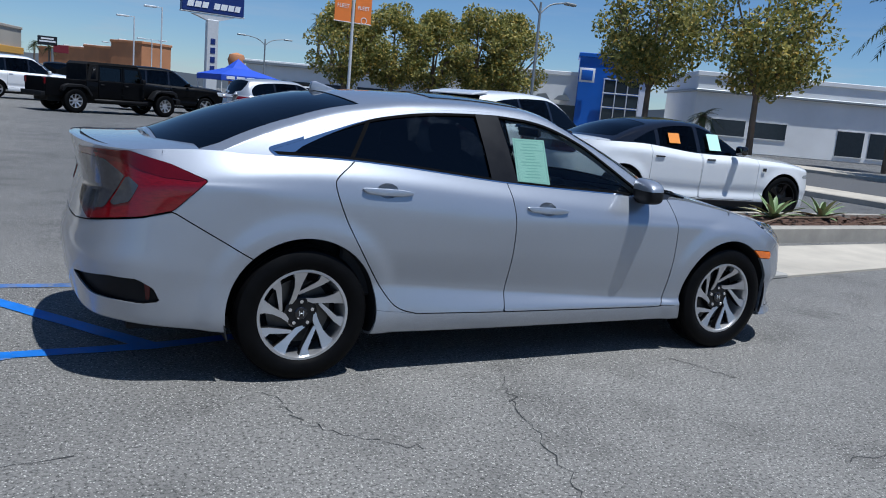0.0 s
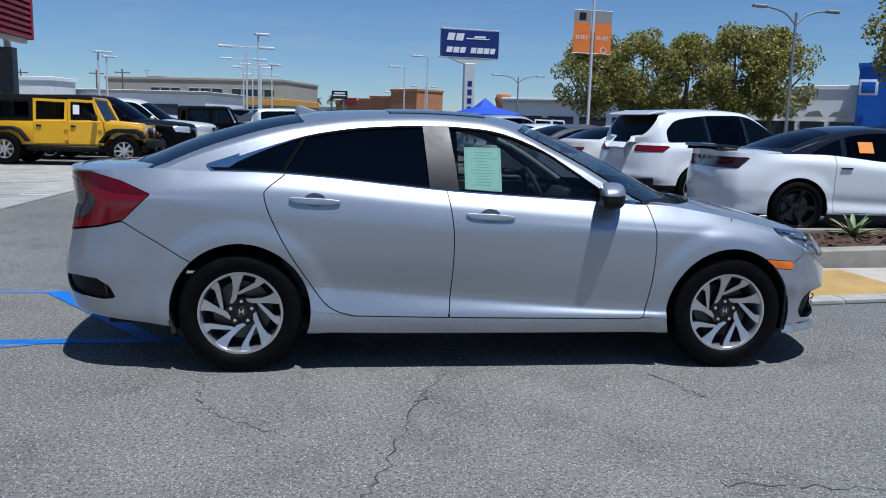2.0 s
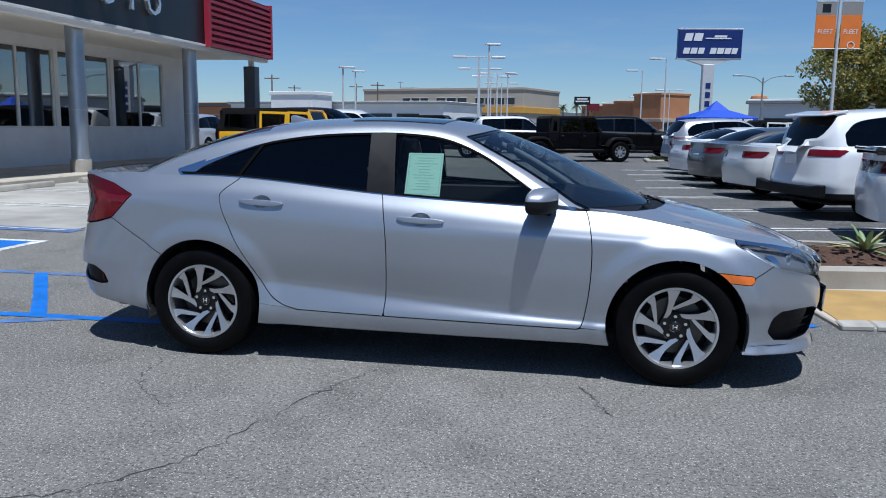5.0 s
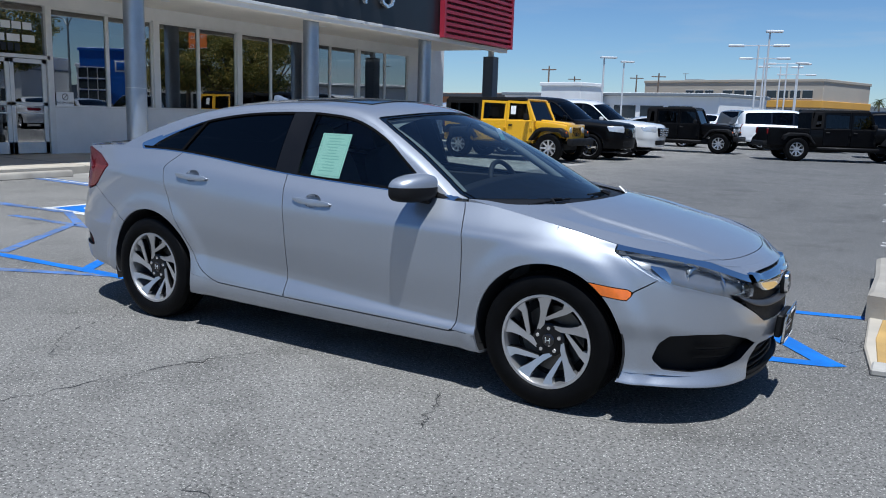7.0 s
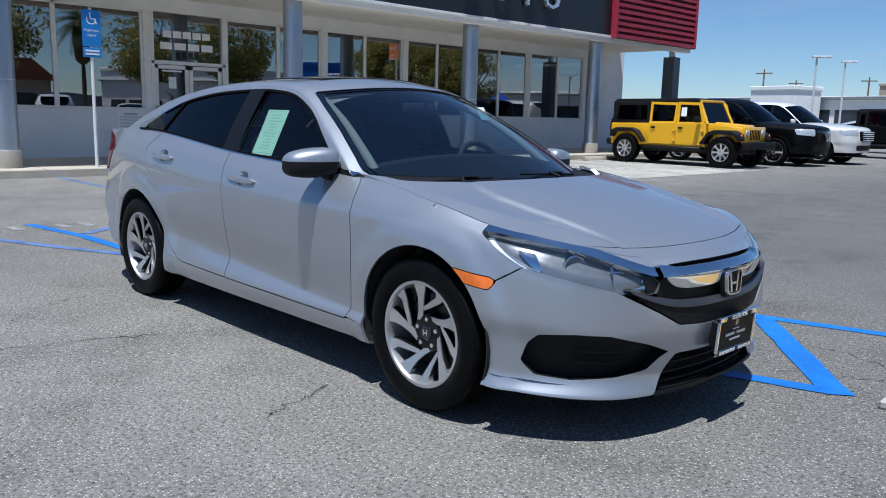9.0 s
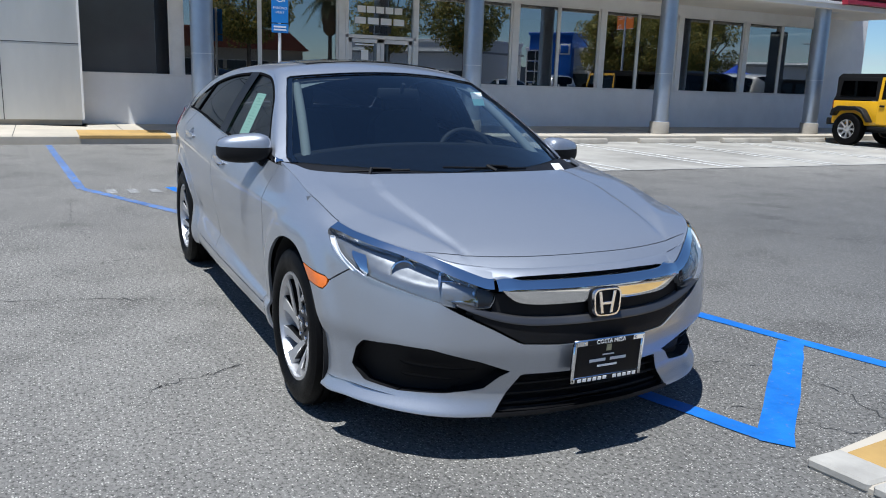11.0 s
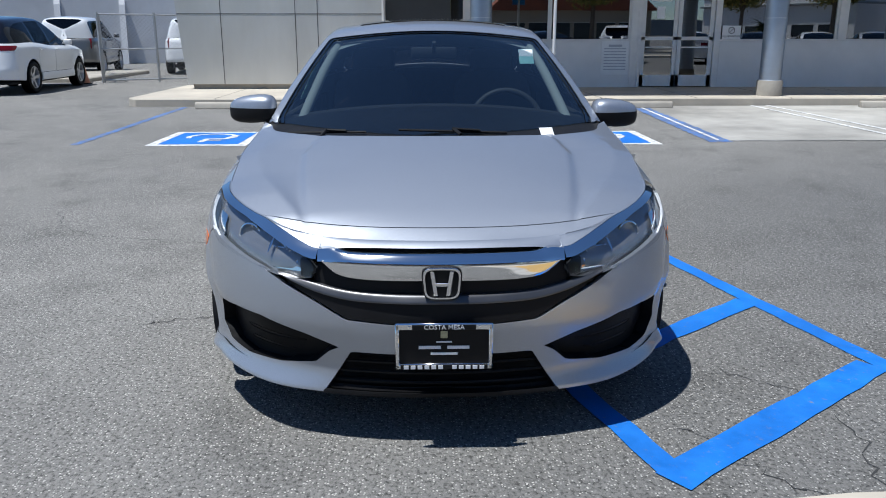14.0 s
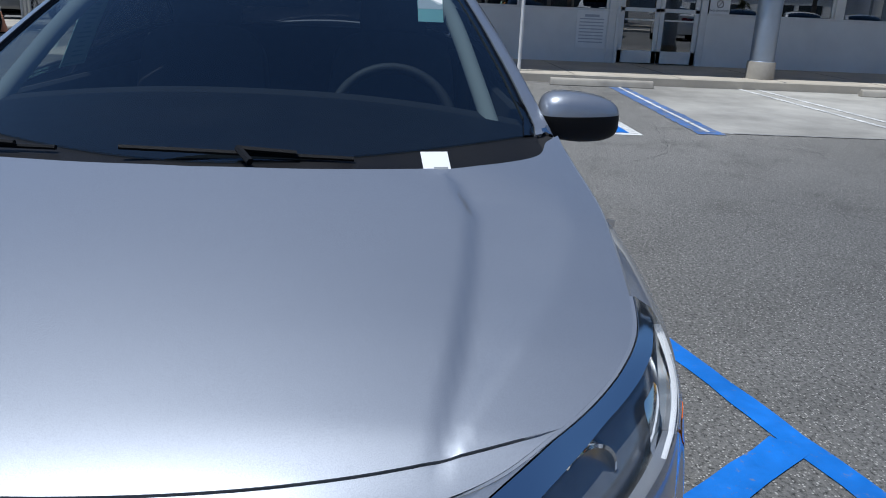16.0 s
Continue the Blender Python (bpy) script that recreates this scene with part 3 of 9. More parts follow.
def spoke(shape, r_in, r_out, y0, y1):
    """One blade of a wheel: an outline in way out and way round, bulged outward at y0 (rim) and y1 (hub)."""
    v, f = prism(shape, 0, 1, "y", 0)
    rr = np.hypot(v[:, 0], v[:, 2])
    face = y1 + (y0 - y1) * np.clip((rr - r_in) / (r_out - r_in), 0, 1)
    v = v.copy()
    v[:, 1] = face + v[:, 1] * 0.03
    return v, f


def set_wheel(parent, x, y, z, r, w, rim, kind="alloy", blade=None, face=None, side=-1):
    """A wheel with its tyre, rim, spokes and nuts under a car. side -1: it looks to the car's right."""
    wh = new("wheel")
    wh.parent = parent
    wh.matrix_basis = pose(x, y, z, 0, 0, 0 if side < 0 else 180)
    if kind in WHEELS:
        for nm, me, lab in WHEELS[kind]:
            o = new(nm, me)
            o.parent = wh
            if lab:
                o["label"] = lab
        return wh
    made = []

    def add(nm, vf, material, lab="", smooth=True):
        o = obj(nm, vf, material, wh, lab, smooth)
        made.append((nm, o.data, lab))
        return o

    h = w / 2
    add("tyre", tyre_mesh(r, w, rim), M_TYRE, "black rubber tyre", 30)
    lip = [(rim + 0.004, -h * 0.80), (rim + 0.004, -h * 0.86), (rim - 0.008, -h * 0.86), (rim - 0.014, -h * 0.72), (rim - 0.02, h * 0.7), (rim + 0.004, h * 0.78)]
    add("rim", lathe(lip, 56, "y", closed=True), face or M_SATIN, "", 40)
    add("brake_disc", lathe([(0.06, 0.0), (rim * 0.72, 0.0), (rim * 0.72, 0.02), (0.06, 0.02)], 40, "y", True), M_BRAKE)
    add("wheel_well_disc", lathe([(0.02, 0.035), (rim - 0.02, 0.035), (rim - 0.02, 0.045), (0.02, 0.045)], 32, "y", True), M_DARK)
    blade(add, rim, h)
    WHEELS[kind] = made
    return wh


WHEELS = {}


def polar(r, deg):
    return r * math.cos(radians(deg)), r * math.sin(radians(deg))


def sedan_blades(add, rim, h):
    """Five broad and five slim swept blades, machined faces over dark sides, a cap and five nuts."""
    out = rim - 0.006
    for k in range(5):
        a0 = 72 * k + 23
        broad = [(out, a0 - 10), (out, a0 + 10), (0.86 * out, a0 + 9), (0.66 * out, a0 + 12), (0.46 * out, a0 + 25), (0.36 * out, a0 + 48), (0.27 * out, a0 + 62), (0.24 * out, a0 + 34), (0.33 * out, a0 + 18), (0.46 * out, a0 + 6), (0.70 * out, a0 - 3)]
        slim = [(out, a0 - 43), (out, a0 - 28), (0.84 * out, a0 - 29), (0.50 * out, a0 + 8), (0.44 * out, a0 + 3), (0.79 * out, a0 - 38)]
        for pts, lab in ((broad, "broad machined blade"), (slim, "slim machined spoke")):
            pts = [polar(*q) for q in pts]
            add("spoke", spoke(pts, 0.05, out, -h * 0.76, -h * 0.42), M_SATIN, lab, 30)
            am = math.atan2(sum(q[1] for q in pts), sum(q[0] for q in pts))
            cm = np.mean(np.array(pts), 0)
            side_pts = [tuple(cm + (np.array(q) - cm) * 1.07) for q in pts]
            add("spoke_pocket", spoke(side_pts, 0.05, out, -h * 0.76 + 0.006, -h * 0.42 + 0.006), M_GREYPAINT, "dark painted side of the blade", 30)
    add("hub", lathe([(0.0005, -h * 0.47), (0.072, -h * 0.47), (0.080, -h * 0.42), (0.080, h * 0.3), (0.0005, h * 0.3)], 32, "y"), M_GREYPAINT, "", 30)
    add("hub_cap", lathe([(0.0005, -h * 0.56), (0.026, -h * 0.56), (0.031, -h * 0.52), (0.033, -h * 0.40), (0.0005, -h * 0.40)], 28, "y"), M_PIANO, "gloss black hub cap", 30)
    bars = join(*[rbox(*s, 0.001, at=p) for s, p in (((0.005, 0.004, 0.026), (-0.010, -h * 0.57, 0)), ((0.005, 0.004, 0.026), (0.010, -h * 0.57, 0)), ((0.018, 0.004, 0.005), (0, -h * 0.57, 0)))])
    add("cap_emblem", bars, M_SATIN, "small silver emblem")
    for k in range(5):
        x, z = polar(0.057, 72 * k + 18)
        add("lug_nut", moved(lathe([(0.0005, -h * 0.53), (0.009, -h * 0.53), (0.0105, -h * 0.50), (0.0105, -h * 0.38), (0.0005, -h * 0.38)], 8, "y"), pose(x, 0, z)), M_CHROME)


def star_blades(count, width, material):
    """Plain straight spokes, for the parked cars."""

    def make(add, rim, h):
        for k in range(count):
            a = 360 / count * k
            out = rim - 0.01
            pts = [polar(0.05, a - 60 * width), polar(out * 0.6, a - 12 * width), polar(out, a - 10 * width), polar(out, a + 10 * width), polar(out * 0.6, a + 12 * width), polar(0.05, a + 60 * width)]
            add("spoke", spoke(pts, 0.05, out, -h * 0.76, -h * 0.5), material, "", 30)
        add("hub", lathe([(0.0005, -h * 0.6), (0.05, -h * 0.58), (0.07, -h * 0.5), (0.075, h * 0.2), (0.0005, h * 0.2)], 20, "y"), material, "", 30)

    return make

# ---- paint and cracks on the asphalt ----


def strip(pts, w, z=0.004):
    """A flat painted line along points, with worn, uneven edges."""
    p = np.array(pts, float)
    out = []
    for a, b in zip(p[:-1], p[1:]):
        n = max(2, int(np.hypot(*(b - a)) / 0.12))
        t = np.linspace(0, 1, n, endpoint=False)[:, None]
        out.append(a + (b - a) * t)
    q = np.vstack(out + [p[-1:]])
    d = np.gradient(q, axis=0)
    d /= np.hypot(d[:, 0], d[:, 1])[:, None]
    nn = np.stack([-d[:, 1], d[:, 0]], 1)
    wl_ = w / 2 * (1 + 0.06 * np.random.randn(len(q)))[:, None]
    wr_ = w / 2 * (1 + 0.06 * np.random.randn(len(q)))[:, None]
    v = np.empty((len(q), 2, 3))
    v[:, 0, :2], v[:, 1, :2], v[..., 2] = q - nn * wr_, q + nn * wl_, z
    return v.reshape(-1, 3), [[2 * i, 2 * i + 2, 2 * i + 3, 2 * i + 1] for i in range(len(q) - 1)]


def line(name, pts, w, material, label, z=0.004, cat="road marking", group=""):
    return tagged(obj(name, strip(pts, w, z), material), label, cat, group, "structure")


B = "blue painted parking line on asphalt"
line("parking_line", [(-6.3, 1.12), (-3.2, 1.17), (-2.0, 1.13)], 0.10, M_BLUEWORN, "faded blue parking line on asphalt")
line("parking_line", [(-0.6, 1.30), (0.72, 1.63), (2.53, 2.10)], 0.095, M_BLUE, B)
line("parking_line", [(-5.1, -0.46), (-4.05, -0.30), (-1.93, -0.22), (1.83, 0.55), (2.37, 0.72)], 0.10, M_BLUE, B, 0.0045)
line("parking_line", [(1.58, 1.80), (2.44, 0.70)], 0.14, M_BLUE, "broad blue hatch stripe on asphalt", 0.005)
line("parking_line", [(0.76, 1.60), (1.70, 0.47)], 0.12, M_BLUE, "broad blue hatch stripe on asphalt", 0.005)
for xb in (-1.94, -2.95, -4.15):
    line("parking_line", [(xb, -0.23), (xb - 1.03, 1.15)], 0.11, M_BLUE if xb > -3.5 else M_BLUEWORN, "blue hatch stripe on asphalt", 0.005)
line("parking_line", [(-11.0, 1.70), (-6.2, 1.66)], 0.10, M_BLUEWORN, "faded blue parking line on asphalt")
line("parking_line", [(-7.4, 1.60), (-6.1, 1.70), (-5.0, 1.12)], 0.10, M_BLUEWORN, "faded blue parking line on asphalt", 0.005)
line("parking_line", [(-10.6, -1.64), (-5.2, -1.38), (-3.5, -0.67), (-2.6, -0.25)], 0.10, M_BLUEWORN, "faded blue parking line on asphalt")
line("parking_line", [(-10.6, -4.53), (-5.36, -4.39)], 0.11, M_BLUEWORN, "faded blue parking line on asphalt")
line("parking_line", [(-10.6, 3.98), (-5.44, 3.72)], 0.30, M_BLUEWORN, "faded blue and white parking line on asphalt", 0.006)
line("parking_line", [(-10.6, 4.00), (-5.6, 3.74)], 0.05, M_WHITELINE, "worn white parking line on asphalt", 0.010)
line("parking_line", [(-5.56, 3.86), (-5.46, 16.9)], 0.045, M_FADED, "thin pale edge of the bleached paving", 0.007)
M_STALL = mat("bleached_asphalt", (0.40, 0.385, 0.35), 0.9, var=0.22, scale=1.1, grain=0.003, grain_scale=60, stain=0.45)
tagged(obj("parking_bay_surface", ([(-10.68, 4.05, 0.003), (-5.55, 3.80, 0.003), (-5.45, 17.0, 0.003), (-10.68, 17.0, 0.003)], [[0, 1, 2, 3]]), M_STALL), "bleached pale asphalt in front of the shop", "ground", kind="structure")
for k in range(5):
    yy = 6.42 + 2.5 * k
    for o in (-0.16, 0.16):
        line("parking_line", [(-10.9, yy + o - 0.05), (-5.6, yy + o + 0.02)], 0.085, M_WHITELINE, "white double parking line on pale asphalt", 0.008, group="double bay lines")
for k in range(7):
    yy = 6.2 + 2.58 * k
    for o in (-0.13, 0.13):
        line("parking_line", [(2.40 - 0.115 * k, yy + o), (7.2 - 0.115 * k, yy + 1.45 + o)], 0.085, M_WHITELINE, "white double parking line on asphalt", 0.004, group="double bay lines")
for k in range(4):
    line("parking_line", [(-6.0, 20.3 + 2.65 * k), (-11.2, 20.15 + 2.65 * k)], 0.09, M_WHITELINE, "white parking line on asphalt", 0.004)


def wheelchair_sign(x0, y0, turn):
    """A painted bay emblem: white border, blue field and the white wheelchair sign."""
    t = thing("bay_emblem", "blue and white wheelchair parking emblem painted on asphalt", "road marking", "bay emblems", "structure", pose(x0, y0, 0.004, 0, 0, turn))
    obj("emblem_border", ([(-0.72, -0.62, 0), (0.72, -0.62, 0), (0.72, 0.62, 0), (-0.72, 0.62, 0)], [[0, 1, 2, 3]]), M_WHITELINE, t)
    obj("emblem_field", ([(-0.60, -0.50, 0.003), (0.60, -0.50, 0.003), (0.60, 0.50, 0.003), (-0.60, 0.50, 0.003)], [[0, 1, 2, 3]]), M_BLUE, t)
    arc = [(0.30 * math.cos(a) - 0.12, 0.30 * math.sin(a)) for a in np.linspace(0.5, 5.2, 18)]
    obj("wheel_arc", strip(arc, 0.07, 0.006), M_WHITELINE, t)
    obj("seat_line", strip([(0.42, -0.02), (0.10, 0.0), (0.10, 0.22), (-0.30, 0.30)], 0.08, 0.0065), M_WHITELINE, t)
    obj("arm_line", strip([(0.24, 0.02), (0.24, 0.20)], 0.06, 0.007), M_WHITELINE, t)
    return t


wheelchair_sign(-5.95, -2.87, 0)
wheelchair_sign(-5.95, 2.30, 0)
# faint worn letters in the hatched aisle
for k in range(6):
    line("faded_letter", [(-5.05 + 0.02 * k, -1.10 + 0.22 * k), (-4.75 + 0.02 * k, -1.08 + 0.22 * k)], 0.10, M_FADED, "worn unreadable white letter on asphalt", 0.004)


def crack(pts, seed, w=0.012):
    """A jagged crack that follows a rough line."""
    r = np.random.RandomState(seed)
    p = spline(pts, 14)
    p = p + r.randn(*p.shape) * 0.018
    d = np.gradient(p, axis=0)
    d /= np.maximum(np.hypot(d[:, 0], d[:, 1]), 1e-6)[:, None]
    nn = np.stack([-d[:, 1], d[:, 0]], 1)
    ww = w * np.abs(0.55 + 0.45 * r.randn(len(p)))[:, None] * 0.5 + 0.0008
    v = np.empty((len(p), 2, 3))
    v[:, 0, :2], v[:, 1, :2], v[..., 2] = p - nn * ww, p + nn * ww, 0.0025
    return v.reshape(-1, 3), [[2 * i, 2 * i + 2, 2 * i + 3, 2 * i + 1] for i in range(len(p) - 1)]


CRACKS = [
    [(-0.28, -0.95), (-0.50, -1.5), (-0.66, -2.1), (-0.95, -2.6), (-1.9, -3.0)],
    [(0.6, -2.3), (1.3, -2.42), (2.2, -2.38), (3.2, -2.15), (3.9, -2.0)],
    [(0.85, -0.95), (0.98, -1.25), (1.02, -1.4)],
    [(-1.55, -1.0), (-1.45, -1.4), (-1.1, -1.75)],
    [(-4.6, -1.5), (-3.4, -1.55), (-2.4, -1.45)],
    [(1.6, 1.15), (2.0, 1.45), (2.7, 1.3), (3.4, 1.6)],
    [(2.1, 0.85), (2.5, 1.1), (2.55, 1.7)],
    [(-2.5, 3.0), (-1.2, 4.2), (0.2, 4.4), (1.6, 5.4), (2.4, 7.5)],
    [(-5.3, 4.0), (-4.6, 4.4), (-4.0, 4.35), (-3.2, 5.2)],
    [(-4.9, 3.3), (-5.1, 3.8), (-4.7, 4.1), (-4.6, 5.0)],
    [(-5.2, 5.5), (-4.4, 6.4), (-4.6, 7.6), (-3.4, 9.0)],
    [(3.2, -0.3), (3.0, -1.1), (3.4, -1.7), (3.2, -2.4)],
    [(-3.6, 2.2), (-4.4, 2.9), (-6.2, 3.3)],
    [(-1.0, 7.5), (0.5, 9.0), (1.2, 11.5)],
    [(3.6, 0.2), (3.75, 0.05), (3.7, -0.3)],
    [(-5.2, -3.0), (-4.1, -2.7), (-3.2, -2.9), (-2.2, -3.3)],
]
for i, c in enumerate(CRACKS):
    tagged(obj("asphalt_crack", crack(c, 10 + i, 0.0045), M_CRACK), "thin jagged crack in the asphalt", "crack", "asphalt cracks", "structure")

# ---- planted island beside the sedan ----
isl = thing("planted_island", "concrete-edged planted island with bark mulch and a paved strip", "island", kind="structure")
obj("island_pavement", prism([(2.62, 0.66), (3.4, 0.77), (6.0, 1.12), (11.5, 1.55), (11.5, 2.75), (2.52, 2.10), (2.55, 1.2)], -0.10, 0.03, "z", 0.01), M_CONCRETE, isl, "pale concrete pavement strip")
obj("tactile_paving", prism([(2.64, 0.84), (4.05, 1.02), (4.02, 2.08), (2.61, 1.98), (2.60, 1.4)], 0.0, 0.036, "z", 0.004), M_TACTILE, isl, "ochre tactile paving")
M_BRIGHTCURB = mat("worn_white_curb", (0.44, 0.42, 0.38), 0.85, var=0.15, scale=5.0, grain=0.002, grain_scale=50, stain=0.35)
for x0, x1 in ((2.615, 2.84), (2.85, 3.16), (3.17, 3.60), (3.61, 4.05)):
    y0, y1 = 0.65 + 0.135 * (x0 - 2.58), 0.65 + 0.135 * (x1 - 2.58)
    obj("curb_block", prism([(x0, y0), (x1, y1), (x1, y1 + 0.17), (x0, y0 + 0.17)], 0.0, 0.042, "z", 0.010), M_BRIGHTCURB, isl, "chipped pale curb block")
curb_pts = [(2.50, 2.02), (2.50, 2.85), (2.46, 3.75), (2.62, 3.9), (11.4, 4.3), (11.4, 2.86), (8.4, 2.80), (5.8, 2.62), (4.2, 2.30), (2.62, 2.0)]
inner_pts = [(2.66, 2.18), (2.66, 2.85), (2.62, 3.70), (2.66, 3.74), (11.24, 4.14), (11.24, 3.02), (8.4, 2.96), (5.8, 2.78), (4.2, 2.46), (2.72, 2.17)]
nc = len(curb_pts)
cv = [(x, y, z) for z in (-0.05, 0.185) for x, y in curb_pts] + [(x * 0.8 + a * 0.2, y * 0.8 + b * 0.2, 0.205) for (x, y), (a, b) in zip(curb_pts, inner_pts)] + [(x, y, 0.205) for x, y in inner_pts] + [(x, y, 0.05) for x, y in inner_pts]
cf = [[r * nc + i, r * nc + (i + 1) % nc, (r + 1) * nc + (i + 1) % nc, (r + 1) * nc + i] for r in range(4) for i in range(nc)]
obj("curb", (cv, [q[::-1] for q in cf]), M_CURB, isl, "weathered concrete curb")
mx, my = np.meshgrid(np.linspace(2.6, 11.3, 60), np.linspace(2.0, 5.0, 24), indexing="ij")
mz = 0.165 + 0.02 * np.random.randn(*mx.shape)
bed = cut((np.stack([mx, my, mz], -1).reshape(-1, 3), grid_faces(60, 24)), inside(inner_pts, 0, 1, -0.02))
obj("mulch_bed", bed, M_MULCH, isl, "dark brown bark mulch", "all")
# loose bark chips
rc = np.random.RandomState(4)
chips_v, chips_f = [], []
for _ in range(1800):
    x, y = rc.uniform(2.7, 11.2), rc.uniform(2.2, 4.8)
    if sdist(np.array([[x, y]]), inner_pts)[0] < 0.02:
        continue
    a, l, w, t = rc.uniform(0, 6.28), rc.uniform(0.03, 0.09), rc.uniform(0.012, 0.03), rc.uniform(-0.4, 0.4)
    n = len(chips_v)
    for u, s in ((-l, -w), (l, -w), (l, w), (-l, w)):
        chips_v.append((x + u * math.cos(a) - s * math.sin(a), y + u * math.sin(a) + s * math.cos(a), 0.20 + u * t * 0.5 + rc.uniform(0, 0.004)))
    chips_f.append([n, n + 1, n + 2, n + 3])
tagged(obj("bark_chips", (chips_v, chips_f), M_MULCH), "loose brown bark chips on the planting bed", "mulch", kind="stuff")

# ---- the shop ----
M_STUCCO = mat("grey_stucco", (0.80, 0.795, 0.785), 0.9, var=0.05, scale=1.4, grain=0.002, grain_scale=70, stain=0.10)
M_SOFFIT = mat("cream_soffit", (0.82, 0.77, 0.69), 0.85, var=0.05, scale=1.0, grain=0.001)
M_FRAME = mat("window_frame_alu", (0.74, 0.73, 0.71), 0.45, 0.1, var=0.06, scale=5)
M_COLUMN = mat("column_metal", (0.42, 0.46, 0.52), 0.38, 0.85, var=0.10, scale=2.5)
M_PANEL = mat("brushed_panel", (0.62, 0.61, 0.57), 0.34, 0.55, var=0.07, scale=1.4, stretch=(1, 1, 0.3), stain=0.08)
M_JOINT = mat("dark_joint", (0.05, 0.05, 0.05), 0.8, var=0.1)
M_FASCIA = mat("black_fascia", (0.012, 0.013, 0.016), 0.35, var=0.15, scale=2)
M_RED = mat("red_slat", (0.34, 0.022, 0.045), 0.45, var=0.10, scale=3)
M_REDBACK = mat("dark_red_back", (0.10, 0.008, 0.015), 0.7, var=0.1)
M_SHOPGLASS = glass("shop_glass", (0.46, 0.47, 0.47), 0.0, 0.33)
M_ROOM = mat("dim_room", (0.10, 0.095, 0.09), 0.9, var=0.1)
M_LETTER = mat("brushed_letter", (0.72, 0.73, 0.75), 0.25, 0.8, var=0.04)
WX = -13.9

walkway = thing("walkway", "raised concrete walkway along the shop front", "pavement", kind="structure")
obj("walkway_slab", prism([(-10.95, -5.7), (-10.72, -5.5), (-10.72, 26.5), (-24.0, 26.5), (-24.0, -0.9), (-13.0, -0.9), (-14.9, -5.7)], -0.1, 0.15, "z", 0.02), M_CONCRETE, walkway)
obj("tactile_paving", box2((-12.05, -1.15, 0.10), (-10.70, 0.35, 0.158), 0.004), M_TACTILE, walkway, "ochre tactile paving at the ramp")
for yj in np.arange(-4.0, 26, 1.83):
    obj("slab_joint", box2((-13.88, yj, 0.148), (-10.71, yj + 0.012, 0.1515)), M_JOINT, walkway)

shop = thing("shop_building", "single-storey grey car shop with dark windows under a deep canopy", "building", kind="structure")
obj("wall_below_windows", box2((WX - 0.18, -0.95, 0.15), (WX, 4.72, 1.19)), M_STUCCO, shop)
obj("wall_below_windows", box2((WX - 0.18, 6.66, 0.15), (WX, 22.9, 1.19)), M_STUCCO, shop)
obj("wall_above_windows", box2((WX - 0.18, -0.95, 3.32), (WX, 22.9, 3.75)), M_STUCCO, shop)
obj("wall_end", box2((WX - 0.18, 20.6, 1.19), (WX, 22.9, 3.32)), M_STUCCO, shop)
obj("side_wall", box2((-26, 22.9, 0.0), (WX, 23.08, 5.5)), M_STUCCO, shop)
obj("wall_pier", box2((WX - 0.18, 0.87, 1.19), (WX, 1.10, 3.32)), M_FRAME, shop)
obj("back_wall", box2((-26.2, -6, 0.0), (-26, 23.0, 5.5)), M_STUCCO, shop)
# room surfaces coloured dark, the dimness behind the glass put into the paint
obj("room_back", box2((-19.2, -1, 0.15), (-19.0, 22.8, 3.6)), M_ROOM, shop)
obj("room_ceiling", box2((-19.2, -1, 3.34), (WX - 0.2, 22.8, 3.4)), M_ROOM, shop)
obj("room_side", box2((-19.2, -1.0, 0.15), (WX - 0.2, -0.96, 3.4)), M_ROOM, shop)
obj("sill_band", box2((WX - 0.02, -0.95, 1.17), (WX + 0.03, 4.72, 1.215), 0.004), M_FRAME, shop)
obj("sill_band", box2((WX - 0.02, 6.66, 1.17), (WX + 0.03, 20.6, 1.215), 0.004), M_FRAME, shop)
BAYS = [-0.95, 0.87, 1.10, 2.78, 4.62, 4.78, 6.60, 8.07, 9.34, 9.52, 10.80, 12.14, 12.32, 13.50, 14.92, 15.10, 16.20, 17.55, 17.73, 19.2, 20.6]
WIDE = {1.10, 4.62, 9.34, 12.14, 14.92, 17.55}
for a, b in zip(BAYS[:-1], BAYS[1:]):
    if b - a < 0.3 or a == 0.87 or a == 4.78:
        if b - a < 0.3 and a != 0.87:
            obj("window_mullion", box2((WX - 0.10, a, 0.15 if a == 4.62 else 1.19), (WX + 0.012, b, 3.32), 0.006), M_FRAME, shop)
        continue
    w = new("window")
    w.parent = shop
    obj("pane", box2((WX - 0.075, a + 0.02, 1.22), (WX - 0.065, b - 0.02, 3.30)), M_SHOPGLASS, w, "dark reflecting shop pane")
    obj("frame", join(box2((WX - 0.10, a, 1.19), (WX - 0.03, a + 0.045, 3.32), 0.004), box2((WX - 0.10, b - 0.045, 1.19), (WX - 0.03, b, 3.32), 0.004), box2((WX - 0.10, a, 3.27), (WX - 0.03, b, 3.32), 0.004)), M_FRAME, w)
